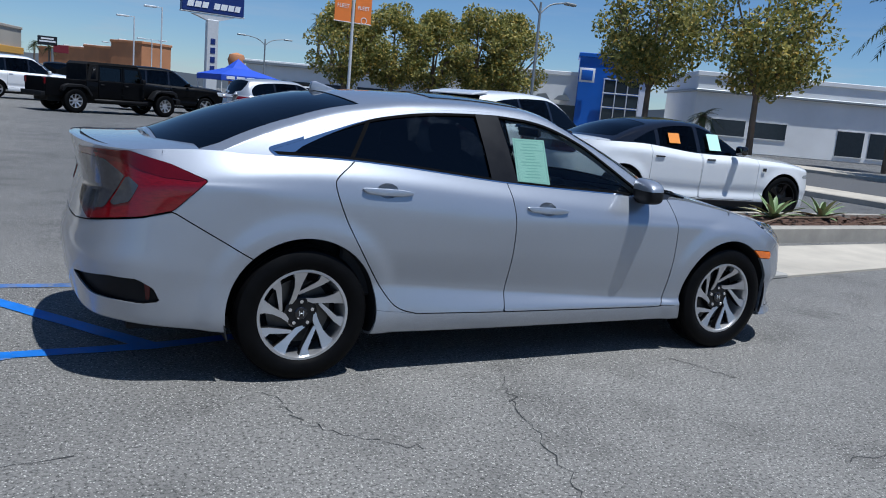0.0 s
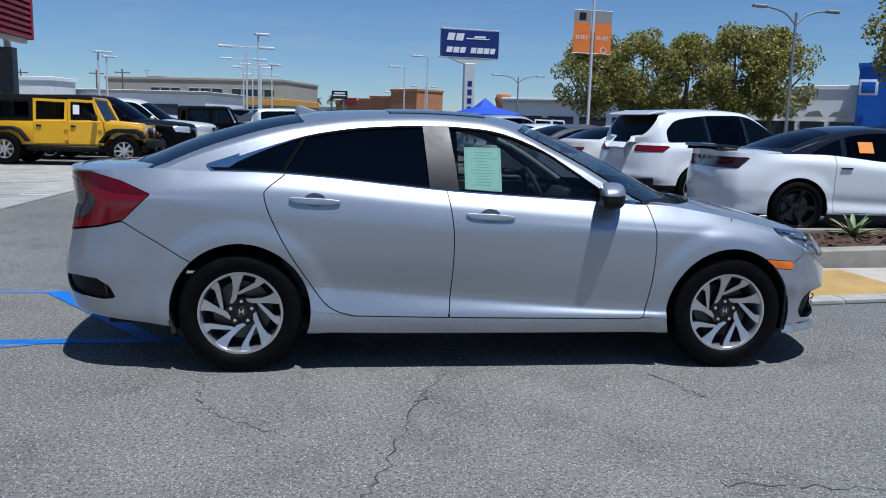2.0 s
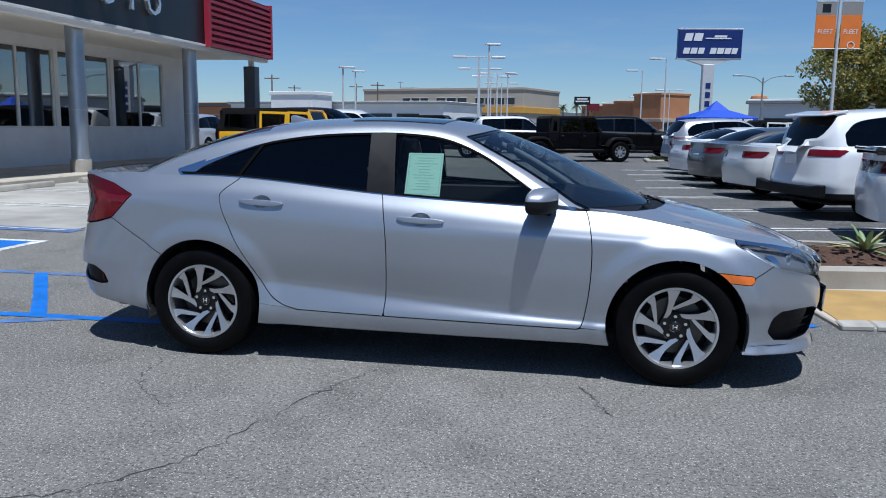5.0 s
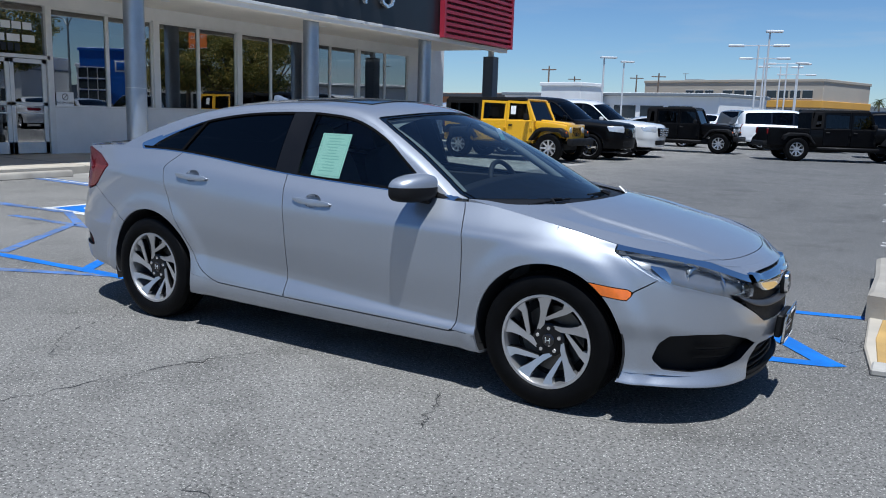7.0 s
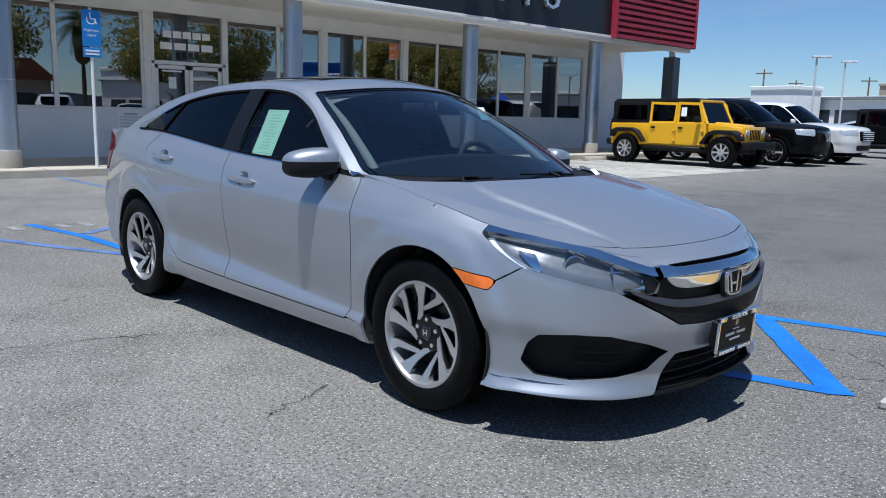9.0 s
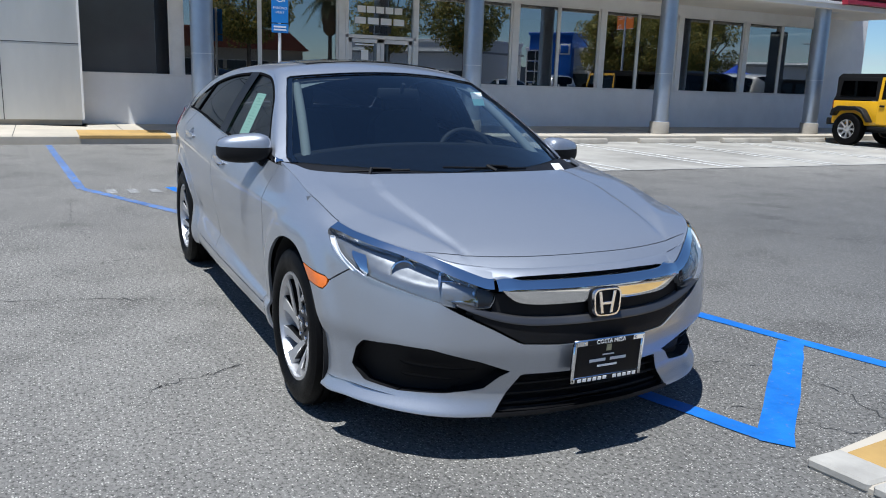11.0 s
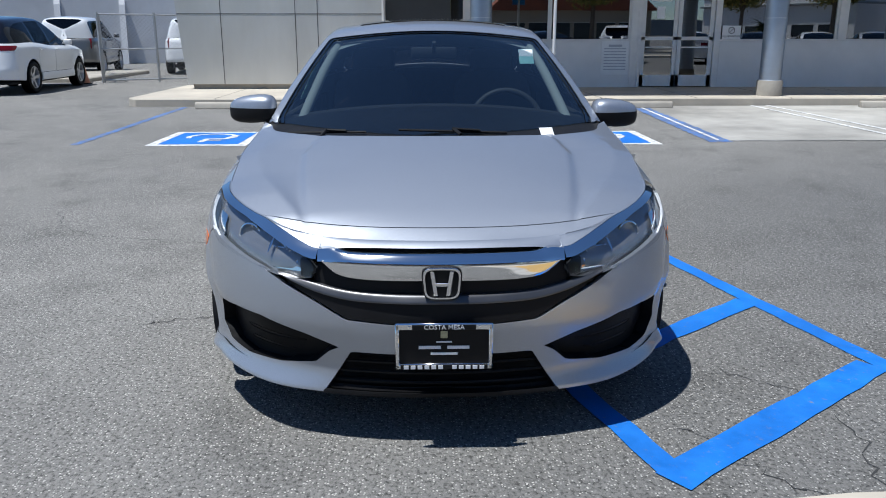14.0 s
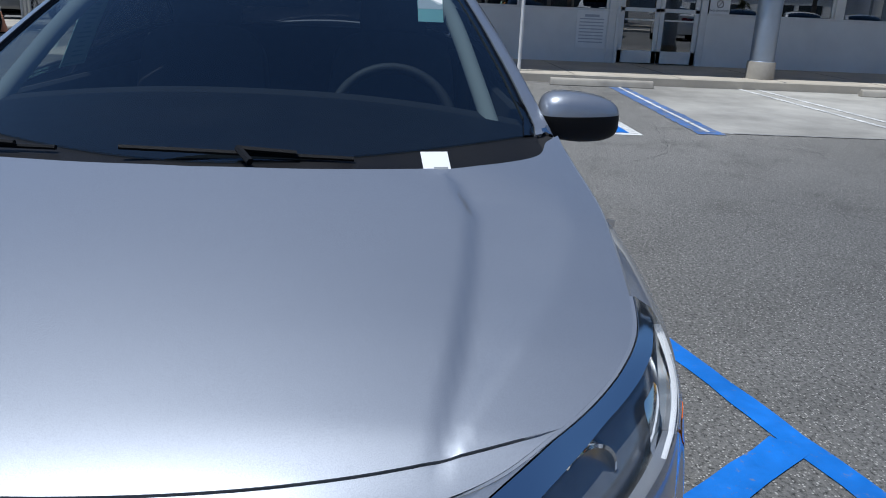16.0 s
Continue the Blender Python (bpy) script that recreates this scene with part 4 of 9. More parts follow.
# entrance with two leaves and a glazed panel over it
ent = new("door_1")
ent.parent = shop
obj("door_frame", join(box2((WX - 0.12, 4.78, 0.15), (WX + 0.02, 4.86, 3.32), 0.005), box2((WX - 0.12, 6.52, 0.15), (WX + 0.02, 6.66, 3.32), 0.005), box2((WX - 0.12, 4.78, 2.19), (WX + 0.02, 6.6, 2.27), 0.005)), M_FRAME, ent)
obj("transom_pane", box2((WX - 0.07, 4.86, 2.27), (WX - 0.06, 6.52, 3.3)), M_SHOPGLASS, ent)
for a, b in ((4.87, 5.685), (5.695, 6.51)):
    leaf = obj("door_leaf", join(box2((WX - 0.08, a, 0.17), (WX - 0.03, a + 0.09, 2.18), 0.004), box2((WX - 0.08, b - 0.09, 0.17), (WX - 0.03, b, 2.18), 0.004), box2((WX - 0.08, a, 0.17), (WX - 0.03, b, 0.42), 0.004), box2((WX - 0.08, a, 2.09), (WX - 0.03, b, 2.18), 0.004), box2((WX - 0.08, a, 1.19), (WX - 0.03, b, 1.27), 0.004)), M_FRAME, ent)
    obj("door_pane", box2((WX - 0.06, a + 0.08, 0.40), (WX - 0.052, b - 0.08, 2.1)), M_SHOPGLASS, ent)
    obj("push_bar", box2((WX - 0.02, a + 0.1, 1.02), (WX + 0.015, b - 0.1, 1.05), 0.004), M_FRAME, ent)
# bars in place of the street address and the firm's name
for z0, w0, h0 in ((2.86, 1.18, 0.15), (2.60, 1.32, 0.15)):
    n = 5 if z0 > 2.7 else 4
    for k in range(n):
        w1 = w0 / n
        obj("glass_print", box2((WX - 0.055, 5.69 - w0 / 2 + k * w1, z0 - h0 / 2), (WX - 0.050, 5.69 - w0 / 2 + k * w1 + w1 * 0.84, z0 + h0 / 2)), M_WHITEPRINT, ent)
for k in range(4):
    obj("glass_print", box2((WX - 0.055, 5.40 + 0.15 * k, 2.33), (WX - 0.050, 5.40 + 0.15 * k + 0.11, 2.49)), M_FASCIA, ent)
obj("glass_print", box2((WX - 0.045, 5.05, 2.03), (WX - 0.04, 5.52, 2.065)), M_WHITEPRINT, ent)
obj("door_notice", box2((WX - 0.048, 5.20, 1.66), (WX - 0.044, 5.38, 1.92)), M_WHITEPAPER, ent, "white paper notice")
nb = thing("wall_notice", "white printed notice board on the grey wall", "notice", at=pose(WX + 0.012, 4.28, 0.80))
obj("board", rbox(0.012, 0.62, 0.74, 0.003), M_WHITEPAPER, nb)
for k in range(9):
    obj("print", rbox(0.003, 0.50 if k else 0.30, 0.022 if k else 0.05, 0.0, at=(0.0075, 0, 0.27 - 0.065 * k)), mat("grey_print", (0.45, 0.47, 0.52), 0.7, var=0.05) if k == 0 else bpy.data.materials["grey_print"], nb)
ns = thing("no_smoking_sign", "small white no smoking sign on the window", "sign", at=pose(WX + 0.016, 6.90, 1.36))
obj("board", rbox(0.008, 0.42, 0.30, 0.003), M_WHITEPAPER, ns)
obj("ring", moved(lathe([(0.075, 0), (0.060, 0), (0.060, 0.003), (0.075, 0.003)], 24, "x", True), pose(0.004, 0, 0.045)), M_INK, ns)
obj("slash", moved(rbox(0.003, 0.14, 0.014, 0), pose(0.006, 0, 0.045, 45, 0, 0)), M_INK, ns)
obj("lettering", moved(lettering("NO SMOKING", 0.062, 0.001), pose(0.006, 0, -0.085) @ UP), M_INK, ns)

# round columns
col_v = lathe([(0.235, 0.15), (0.235, 0.44), (0.225, 0.46), (0.21, 0.46), (0.205, 3.62)], 40)
base_v = lathe([(0.245, 0.14), (0.245, 0.43), (0.235, 0.45), (0.20, 0.45)], 40)
for k, yy in enumerate((1.05, 6.78, 12.2, 17.65)):
    c = new("column")
    c.parent = shop
    c.matrix_basis = pose(-11.3, yy, 0)
    obj("shaft", col_v, M_COLUMN, c, "blue-grey metal column", 30)
    obj("base", base_v, M_CURB, c, "pale concrete column base", 30)
    obj("seam_ring", lathe([(0.208, 1.62), (0.2085, 1.62), (0.2085, 1.63), (0.208, 1.63)], 40), M_FRAME, c)

# canopy: soffit, black fascia with letters, red slatted end
obj("soffit", box2((WX - 0.2, -0.9, 3.62), (-10.84, 22.4, 3.70)), M_SOFFIT, shop, "cream canopy soffit")
obj("soffit_beam", box2((-11.02, -0.9, 3.50), (-10.80, 22.4, 3.64), 0.01), M_SOFFIT, shop)
obj("canopy_roof", box2((-26, -0.9, 5.3), (-10.95, 22.3, 5.42)), M_STUCCO, shop)
obj("fascia", box2((-11.0, -0.9, 3.64), (-10.80, 17.7, 5.45)), M_FASCIA, shop, "black canopy fascia")
obj("fascia_edge", box2((-10.82, -0.9, 3.62), (-10.76, 17.7, 3.69), 0.006), M_FRAME, shop)
obj("red_backing", box2((-11.0, 17.7, 3.64), (-10.72, 22.4, 5.45)), M_REDBACK, shop)
obj("red_frame", join(box2((-10.78, 17.66, 3.62), (-10.60, 17.78, 5.48), 0.005), box2((-10.78, 22.3, 3.62), (-10.60, 22.42, 5.48), 0.005), box2((-13.0, 22.36, 3.62), (-10.70, 22.42, 5.48), 0.005)), M_RED, shop)
for k in range(10):
    z0 = 3.64 + 0.182 * k
    obj("slat", prism([(-10.72, z0), (-10.62, z0 + 0.01), (-10.62, z0 + 0.10), (-10.72, z0 + 0.135)], 17.78, 22.3, "y"), M_RED, shop, "dark red horizontal slat")
for k, ch in enumerate("AUTO"):
    obj("sign_letter", moved(lettering(ch, 0.92, 0.05), pose(-10.70, 11.65 + 1.02 * k, 4.42) @ UP), M_LETTER, shop, "brushed metal sign letter")
for yy in (3.0, 8.5, 14.0, 19.5):
    obj("soffit_lamp", lathe([(0.0005, 3.605), (0.10, 3.605), (0.11, 3.622), (0.0005, 3.622)], 20), M_FRAME, shop, m=pose(-12.4, yy, 0))
# metal-clad bay left of the windows, leaning out towards its top
bay = new("clad_bay")
bay.parent = shop
obj("cladding", prism([(-5.25, 0.26), (-0.95, 0.26), (-0.95, 5.6), (-5.75, 5.6)], -26.0, -13.42, "x"), M_PANEL, bay, "brushed metal cladding panels")
obj("plinth", box2((-26, -5.15, 0.15), (-13.5, -0.98, 0.26)), M_CURB, bay)
obj("end_cladding", box2((-13.42, -0.96, 0.26), (-13.40, -0.92, 5.6)), M_FRAME, bay)
for zz in (1.74, 3.25, 4.7):
    obj("panel_joint", box2((-13.424, -5.7 if zz > 3 else -5.38, zz), (-13.414, -0.96, zz + 0.014)), M_JOINT, bay)
for yy in (-4.45, -2.84, -2.36):
    obj("panel_joint", box2((-13.424, yy, 0.26), (-13.414, yy + 0.014, 5.6)), M_JOINT, bay)
# the pane's grey reflection and its dark strip, painted as two flat sheets
obj("dark_window", box2((WX - 0.06, -0.93, 1.22), (WX - 0.05, 0.55, 3.3)), mat("grey_blind", (0.070, 0.075, 0.082), 0.18, var=0.15, scale=0.7, coat=0.3), bay, "grey blind behind the pane")
obj("dark_window", box2((WX - 0.06, 0.56, 1.22), (WX - 0.05, 0.86, 3.3)), M_PIANO, bay, "dark uncovered part of the pane")

# wheel stops
stop_vf = prism([(-0.075, 0), (0.075, 0), (0.06, 0.09), (0.035, 0.12), (-0.035, 0.12), (-0.06, 0.09)], -0.85, 0.85, "y", 0.012)
first = None
for k, (x, y) in enumerate(((-10.30, -3.4), (-10.28, 3.7), (-10.30, 8.95), (-10.30, 11.6), (-10.30, 14.2), (-10.30, 16.9))):
    if first is None:
        first = tagged(obj("wheel_stop", stop_vf, M_CURB, smooth=30, m=pose(x, y, 0.0)), "pale concrete wheel stop on asphalt before the walkway", "wheel stop", "wheel stops")
    else:
        copy_thing(first, pose(x, y, 0.0, 0, 0, 0.8 * (-1) ** k))

# parking sign on a pole by the walkway
psn = thing("parking_sign", "blue wheelchair parking sign on a thin steel pole", "sign", at=pose(-10.95, 2.42, 0.15))
obj("pole", rod((0, 0, 0), (0, 0, 2.75), 0.03, 8), M_FRAME, psn, "", 40)
M_SIGNBLUE = mat("sign_blue", (0.02, 0.20, 0.55), 0.45, var=0.05)
obj("plate", rbox(0.008, 0.32, 0.62, 0.01, at=(0.035, 0, 2.40)), M_SIGNBLUE, psn)
obj("wheel_arc", moved((strip([(0.075 * math.cos(a), 0.075 * math.sin(a)) for a in np.linspace(2.6, 6.6, 14)], 0.018, 0.0)), pose(0.041, 0, 2.55) @ UP), M_WHITEPRINT, psn)
obj("seat_line", moved((strip([(-0.02, 0.12), (-0.01, 0.01), (0.06, 0.01), (0.09, -0.07)], 0.022, 0.001)), pose(0.041, 0, 2.55) @ UP), M_WHITEPRINT, psn)
for word, z0 in (("PARKING", 2.36), ("ONLY", 2.28)):
    obj("lettering", moved(lettering(word, 0.062, 0.001), pose(0.041, 0, z0) @ UP), M_WHITEPRINT, psn)
obj("lower_plate", rbox(0.008, 0.32, 0.16, 0.008, at=(0.035, 0, 1.99)), M_SIGNBLUE, psn)
for k in range(2):
    obj("print", rbox(0.003, 0.24, 0.03, 0, at=(0.041, 0, 2.02 - 0.055 * k)), M_WHITEPRINT, psn)
# dark square post under the canopy's far corner
dp = thing("square_post", "dark grey square post with a thin steel neck", "post", at=pose(-11.3, 22.1, 0.0))
obj("post", rbox(0.42, 0.42, 3.2, 0.015, at=(0, 0, 1.75)), mat("dark_grey_metal", (0.11, 0.12, 0.135), 0.5, 0.3, var=0.08), dp)
obj("neck", rbox(0.16, 0.16, 0.4, 0.01, at=(0, 0, 3.5)), M_FRAME, dp)

# ---- the silver sedan ----
civic = thing("sedan", "silver four-door sedan with dark tinted rear windows parked on asphalt", "car")
CV = Shell(
    outline=[(-2.37, 0), (-2.33, 0.50), (-2.2, 0.74), (-1.95, 0.835), (-1.35, 0.88), (-0.2, 0.893), (1.0, 0.888), (1.4, 0.879), (1.8, 0.832), (2.08, 0.608), (2.2, 0.30), (2.235, 0)],
    stations={
        0: ([0.27, 0.31, 0.38, 0.47, 0.57, 0.68, 0.88, 0.9, 1.055], [0.2, 0.06, 0.03, 0.01, 0.0, 0.03, 0.09, 0.0849, 0.04]),
        2: ([0.27, 0.3, 0.37, 0.46, 0.56, 0.67, 0.87, 0.89, 1.05], [0.15, 0.04, 0.02, 0.005, 0.0, 0.02, 0.06, 0.06, 0.06]),
        3: ([0.26, 0.275, 0.35, 0.45, 0.55, 0.68, 0.91, 0.93, 1.06], [0.15, 0.03, 0.015, 0.01, 0.005, 0.01, 0.025, 0.034, 0.1]),
        4: ([0.2, 0.22, 0.3, 0.47, 0.51, 0.67, 0.85, 0.955, 1.06], [0.12, 0.04, 0.02, 0.034, 0.031, 0.008, 0.003, 0.024, 0.085]),
        5: ([0.195, 0.205, 0.3, 0.400, 0.430, 0.62, 0.775, 0.88, 0.975], [0.12, 0.045, 0.018, 0.052, 0.050, 0.014, 0.003, 0.025, 0.082]),
        6: ([0.195, 0.205, 0.295, 0.335, 0.365, 0.58, 0.755, 0.805, 0.905], [0.12, 0.045, 0.022, 0.038, 0.037, 0.012, 0.009, 0.026, 0.1]),
        7: ([0.2, 0.21, 0.3, 0.4, 0.5, 0.62, 0.72, 0.79, 0.845], [0.12, 0.04, 0.02, 0.02, 0.012, 0.004, 0.014, 0.040, 0.085]),
        8: ([0.19, 0.2, 0.265, 0.38, 0.48, 0.58, 0.685, 0.740, 0.775], [0.1, 0.006, 0.034, 0.024, 0.0, 0.004, 0.016, 0.044, 0.092]),
        9: ([0.165, 0.185, 0.26, 0.35, 0.44, 0.52, 0.63, 0.665, 0.72], [0.1, 0.012, 0.042, 0.022, 0.0, 0.004, 0.022, 0.044, 0.092]),
        11: ([0.155, 0.175, 0.25, 0.34, 0.44, 0.53, 0.62, 0.645, 0.69], [0.12, 0.05, 0.04, 0.02, 0.01, 0.02, 0.034, 0.044, 0.088]),
    },
    hood=([(0.6, 1.06), (1.0, 0.985), (1.27, 0.937), (1.65, 0.858), (1.957, 0.770), (2.08, 0.724), (2.145, 0.692), (2.2, 0.660)], [(0.8, 0.075), (1.4, 0.066), (1.60, 0.070), (1.72, 0.062), (1.84, 0.052), (1.97, 0.054), (2.05, 0.10), (2.12, 0.20), (2.2, 0.22)], 2.2),
    deck=([(-2.4, 1.058), (-2.27, 1.068), (-2.14, 1.073), (-1.95, 1.085), (-1.5, 1.12)], 0.03),
    roof=[(-2.2, 1.035), (-1.945, 1.118), (-1.75, 1.20), (-1.56, 1.268), (-1.178, 1.362), (-0.80, 1.402), (-0.35, 1.414), (0.0, 1.402), (0.174, 1.377), (0.324, 1.334), (0.70, 1.190), (1.197, 0.948), (1.6, 0.74)],
)
LZ = CV.len


def sz(*pts):
    """Outline points for the wrapped skin: ('x', x, z) on the flank, ('y', y, z) on the nose, ('r', y, z) on the tail."""
    return [(CV.at(x=a) if k == "x" else CV.at(y=a) if k == "y" else CV.aty(a), z) for k, a, z in pts]


# seams, as curves in side view
FD_FRONT = spline([(0.835, 0.95), (0.868, 0.905), (0.893, 0.79), (0.90, 0.665), (0.892, 0.50), (0.868, 0.34), (0.845, 0.287)], 6)
B_SEAM = spline([(-0.285, 1.02), (-0.262, 0.96), (-0.235, 0.80), (-0.228, 0.628), (-0.236, 0.45), (-0.249, 0.25)], 6)
RD_REAR = spline([(-1.09, 1.085), (-1.138, 1.038), (-1.205, 0.985), (-1.226, 0.945), (-1.19, 0.83), (-1.101, 0.657), (-0.945, 0.418), (-0.86, 0.338), (-0.76, 0.308)], 6)
front_door_poly = np.vstack([FD_FRONT, [(0.3, 0.2935), (-0.247, 0.299)], B_SEAM[::-1][1:], [(0.2, 1.05)]])
rear_door_poly = np.vstack([B_SEAM, [(-0.25, 0.299)], RD_REAR[::-1], [(-0.7, 1.1)]])
bump_front = sz(("x", 1.56, 0.10), ("x", 1.58, 0.595), ("x", 1.725, 0.600), ("x", 1.838, 0.668), ("y", 0.586, 0.590), ("y", 0.403, 0.498), ("y", 0.31, 0.447), ("y", 0.16, 0.437), ("y", 0.0, 0.437)) + [(LZ + 0.3, 0.437), (LZ + 0.3, 0.1)]
bump_rear = [(-0.3, 0.15), (-0.3, 0.70)] + sz(("r", 0.40, 0.705), ("r", 0.589, 0.722), ("x", -2.07, 0.765), ("x", -1.948, 0.797), ("x", -1.59, 0.588), ("x", -1.5, 0.53), ("x", -1.5, 0.15))
marker = sz(("x", 1.545, 0.632), ("x", 1.72, 0.617), ("x", 1.742, 0.603), ("x", 1.715, 0.572), ("x", 1.60, 0.582))
lamp_top = [("x", 1.72, 0.769), ("x", 1.845, 0.753), ("y", 0.72, 0.727), ("y", 0.655, 0.705), ("y", 0.57, 0.676), ("y", 0.435, 0.633)]
headlight = sz(("x", 1.648, 0.772), *lamp_top, ("y", 0.412, 0.612), ("y", 0.42, 0.580), ("y", 0.508, 0.574), ("y", 0.586, 0.588), ("x", 1.90, 0.628), ("x", 1.825, 0.664), ("x", 1.73, 0.712))
nose_face = sz(("x", 1.64, 0.772), ("x", 1.735, 0.722), ("x", 1.838, 0.668), ("y", 0.586, 0.589), ("y", 0.403, 0.497), ("y", 0.31, 0.446), ("y", 0.16, 0.436), ("y", 0.0, 0.436)) + [(LZ + 0.3, 0.436), (LZ + 0.3, 0.95), (CV.at(x=1.64), 0.95)]
intake = sz(("x", 1.835, 0.312), ("x", 1.858, 0.385), ("x", 1.895, 0.424), ("y", 0.70, 0.432), ("y", 0.60, 0.427), ("y", 0.45, 0.385), ("y", 0.335, 0.340), ("y", 0.375, 0.326), ("y", 0.43, 0.276), ("y", 0.56, 0.258), ("y", 0.70, 0.250), ("x", 1.885, 0.264))
mouth = sz(("y", 0.302, 0.330), ("y", 0.0, 0.330)) + [(LZ + 0.3, 0.330), (LZ + 0.3, 0.10)] + sz(("y", 0.0, 0.10), ("y", 0.42, 0.10), ("y", 0.395, 0.185))
tail_poly = sz(("x", -1.805, 0.938), ("x", -1.964, 0.998), ("x", -2.15, 1.043), ("r", 0.62, 1.04), ("r", 0.36, 1.03), ("r", 0.34, 0.80), ("r", 0.589, 0.727), ("x", -2.07, 0.77), ("x", -1.945, 0.803))
pocket = sz(("r", 0.50, 0.482), ("x", -2.20, 0.503), ("x", -2.088, 0.497), ("x", -2.02, 0.456), ("x", -1.990, 0.393), ("x", -2.064, 0.382), ("r", 0.66, 0.405))

GAP = 0.0028
ARCHES = (arch(-1.35, 0.33, 0.365), arch(1.35, 0.325, 0.365))
SD = cut(CV.side, *ARCHES)


def biggest(vf):
    """The largest connected piece of a surface."""
    v, f = vf
    root = list(range(len(v)))

    def find(i):
        while root[i] != i:
            root[i] = root[root[i]]
            i = root[i]
        return i

    for q in f:
        a = find(q[0])
        for i in q[1:]:
            root[find(i)] = a
    ids = [find(q[0]) for q in f]
    best = max(set(ids), key=ids.count)
    return v, [q for q in f if find(q[0]) == best]


def both(name, vf, material, lip=0.012, out=0.0, smooth=40, label="", parent=None):
    """A panel on the right flank and its twin on the left."""
    a = skin(vf, lip, out)
    p1 = obj(name, a, material, parent or civic, label, smooth)
    p2 = obj(name, mirror(a), material, parent or civic, label, smooth)
    return p1, p2


# dark shell behind all seams and openings
inner = whole(cut(CV.side, arch(-1.35, 0.33, 0.375), arch(1.35, 0.325, 0.375)))
nrm = normals(*inner)
obj("inner_shell", (inner[0][:, :3] - nrm * 0.05, inner[1]), M_DARK, civic, "black inner body behind the panels", "all")

def dish(hx, hz):
    a = np.linspace(0, 2 * math.pi, 33)[:-1]
    return np.stack([hx + 0.058 * np.cos(a), hz + 0.004 + 0.036 * np.sin(a)], 1)


DISHES = [dish(-0.035, 0.852), dish(-0.965, 0.922)]
both("front_door", cut(SD, inside(front_door_poly, off=GAP), outside(DISHES[0])), M_SILVER)
for dp_ in DISHES:
    bowl = cut(SD, inside(dp_))
    mid_ = dp_.mean(0)
    rr_ = ((bowl[0][:, 0] - mid_[0]) / 0.058) ** 2 + ((bowl[0][:, 2] - mid_[1]) / 0.036) ** 2
    bowl[0][:, 1] += 0.026 * np.clip(1 - rr_, 0, 1) ** 0.6
    both("handle_dish", bowl, M_SILVER, 0.0)
both("rear_door", cut(SD, inside(rear_door_poly, off=GAP), outside(DISHES[1])), M_SILVER)
obj("front_bumper", skin(whole(cut(SD, inside(bump_front, 3, 2, GAP), outside(intake, 3, 2), outside(mouth, 3, 2), outside(marker, 3, 2, 0.003))), 0.02), M_SILVER, civic, "silver front bumper with black intakes", 40)
obj("rear_bumper", skin(whole(biggest(cut(SD, inside(bump_rear, 3, 2, GAP), outside(pocket, 3, 2), outside(tail_poly, 3, 2, GAP)))), 0.007), M_SILVER, civic, "", 40)
both("front_fender", cut(SD, lambda v: v[:, 0] - 0.75, outside(front_door_poly, off=GAP), outside(bump_front, 3, 2, GAP), outside(nose_face, 3, 2, GAP), outside(marker, 3, 2, 0.003), lambda v: v[:, 2] - 0.296 + 0.6 * np.clip(v[:, 0] - 0.95, 0, 1)), M_SILVER)
both("sill_panel", cut(SD, lambda v: v[:, 0] + 1.25, lambda v: 1.2 - v[:, 0], lambda v: np.interp(v[:, 0], [-0.76, -0.25, 0.83, 0.87], [0.3045, 0.2955, 0.2835, 0.293]) + 0.14 * np.clip(-v[:, 0] - 0.76, 0, 0.5) - v[:, 2], outside(front_door_poly, off=GAP), outside(rear_door_poly, off=GAP)), M_SILVER)
both("quarter_panel", biggest(cut(SD, lambda v: -0.6 - v[:, 0], outside(rear_door_poly, off=GAP), outside(bump_rear, 3, 2, GAP), outside(tail_poly, 3, 2, GAP), lambda v: v[:, 3] - 0.62, lambda v: v[:, 2] - 0.2975 - np.where(v[:, 0] < -0.7, 0.14 * np.clip(-v[:, 0] - 0.7, 0, 0.5), 0))), M_SILVER)
obj("rear_panel", skin(whole(cut(SD, lambda v: 0.615 - v[:, 3], outside(bump_rear, 3, 2, GAP), outside(tail_poly, 3, 2, GAP))), 0.012), M_SILVER, civic, "", 40)
both("side_marker", cut(SD, inside(marker, 3, 2, 0.001)), M_AMBER, 0.012, 0.001, label="amber side marker lamp")
both("tail_lamp", cut(SD, inside(tail_poly, 3, 2, 0.001)), M_REDLENS, 0.02, 0.004, label="red tail lamp in a C shape")
tail_clear = sz(("x", -2.153, 0.941), ("x", -2.094, 0.900), ("x", -2.132, 0.827), ("x", -2.232, 0.795))
both("tail_lamp_insert", cut(SD, inside(tail_clear, 3, 2)), M_CLEARLENS, 0.004, 0.007, label="clear wedge inside the tail lamp")
tail_grey = sz(("r", 0.36, 1.0), ("r", 0.54, 1.005), ("x", -2.255, 1.0), ("x", -2.165, 0.938), ("x", -2.243, 0.79), ("r", 0.56, 0.765), ("r", 0.36, 0.80))
both("tail_lamp_insert", cut(SD, inside(tail_grey, 3, 2)), M_CLEARLENS, 0.004, 0.007, label="grey lens of the lamp on the boot lid")
tail_dark = sz(("x", -1.81, 0.938), ("x", -1.964, 0.999), ("x", -2.15, 1.044), ("r", 0.60, 1.04), ("r", 0.60, 1.025), ("x", -2.20, 1.012), ("x", -2.10, 0.966), ("x", -1.99, 0.940), ("x", -1.86, 0.932))
both("tail_lamp_facet", cut(SD, inside(tail_dark, 3, 2)), M_DKREDLENS, 0.003, 0.006, label="dark red upper facet of the lamp")
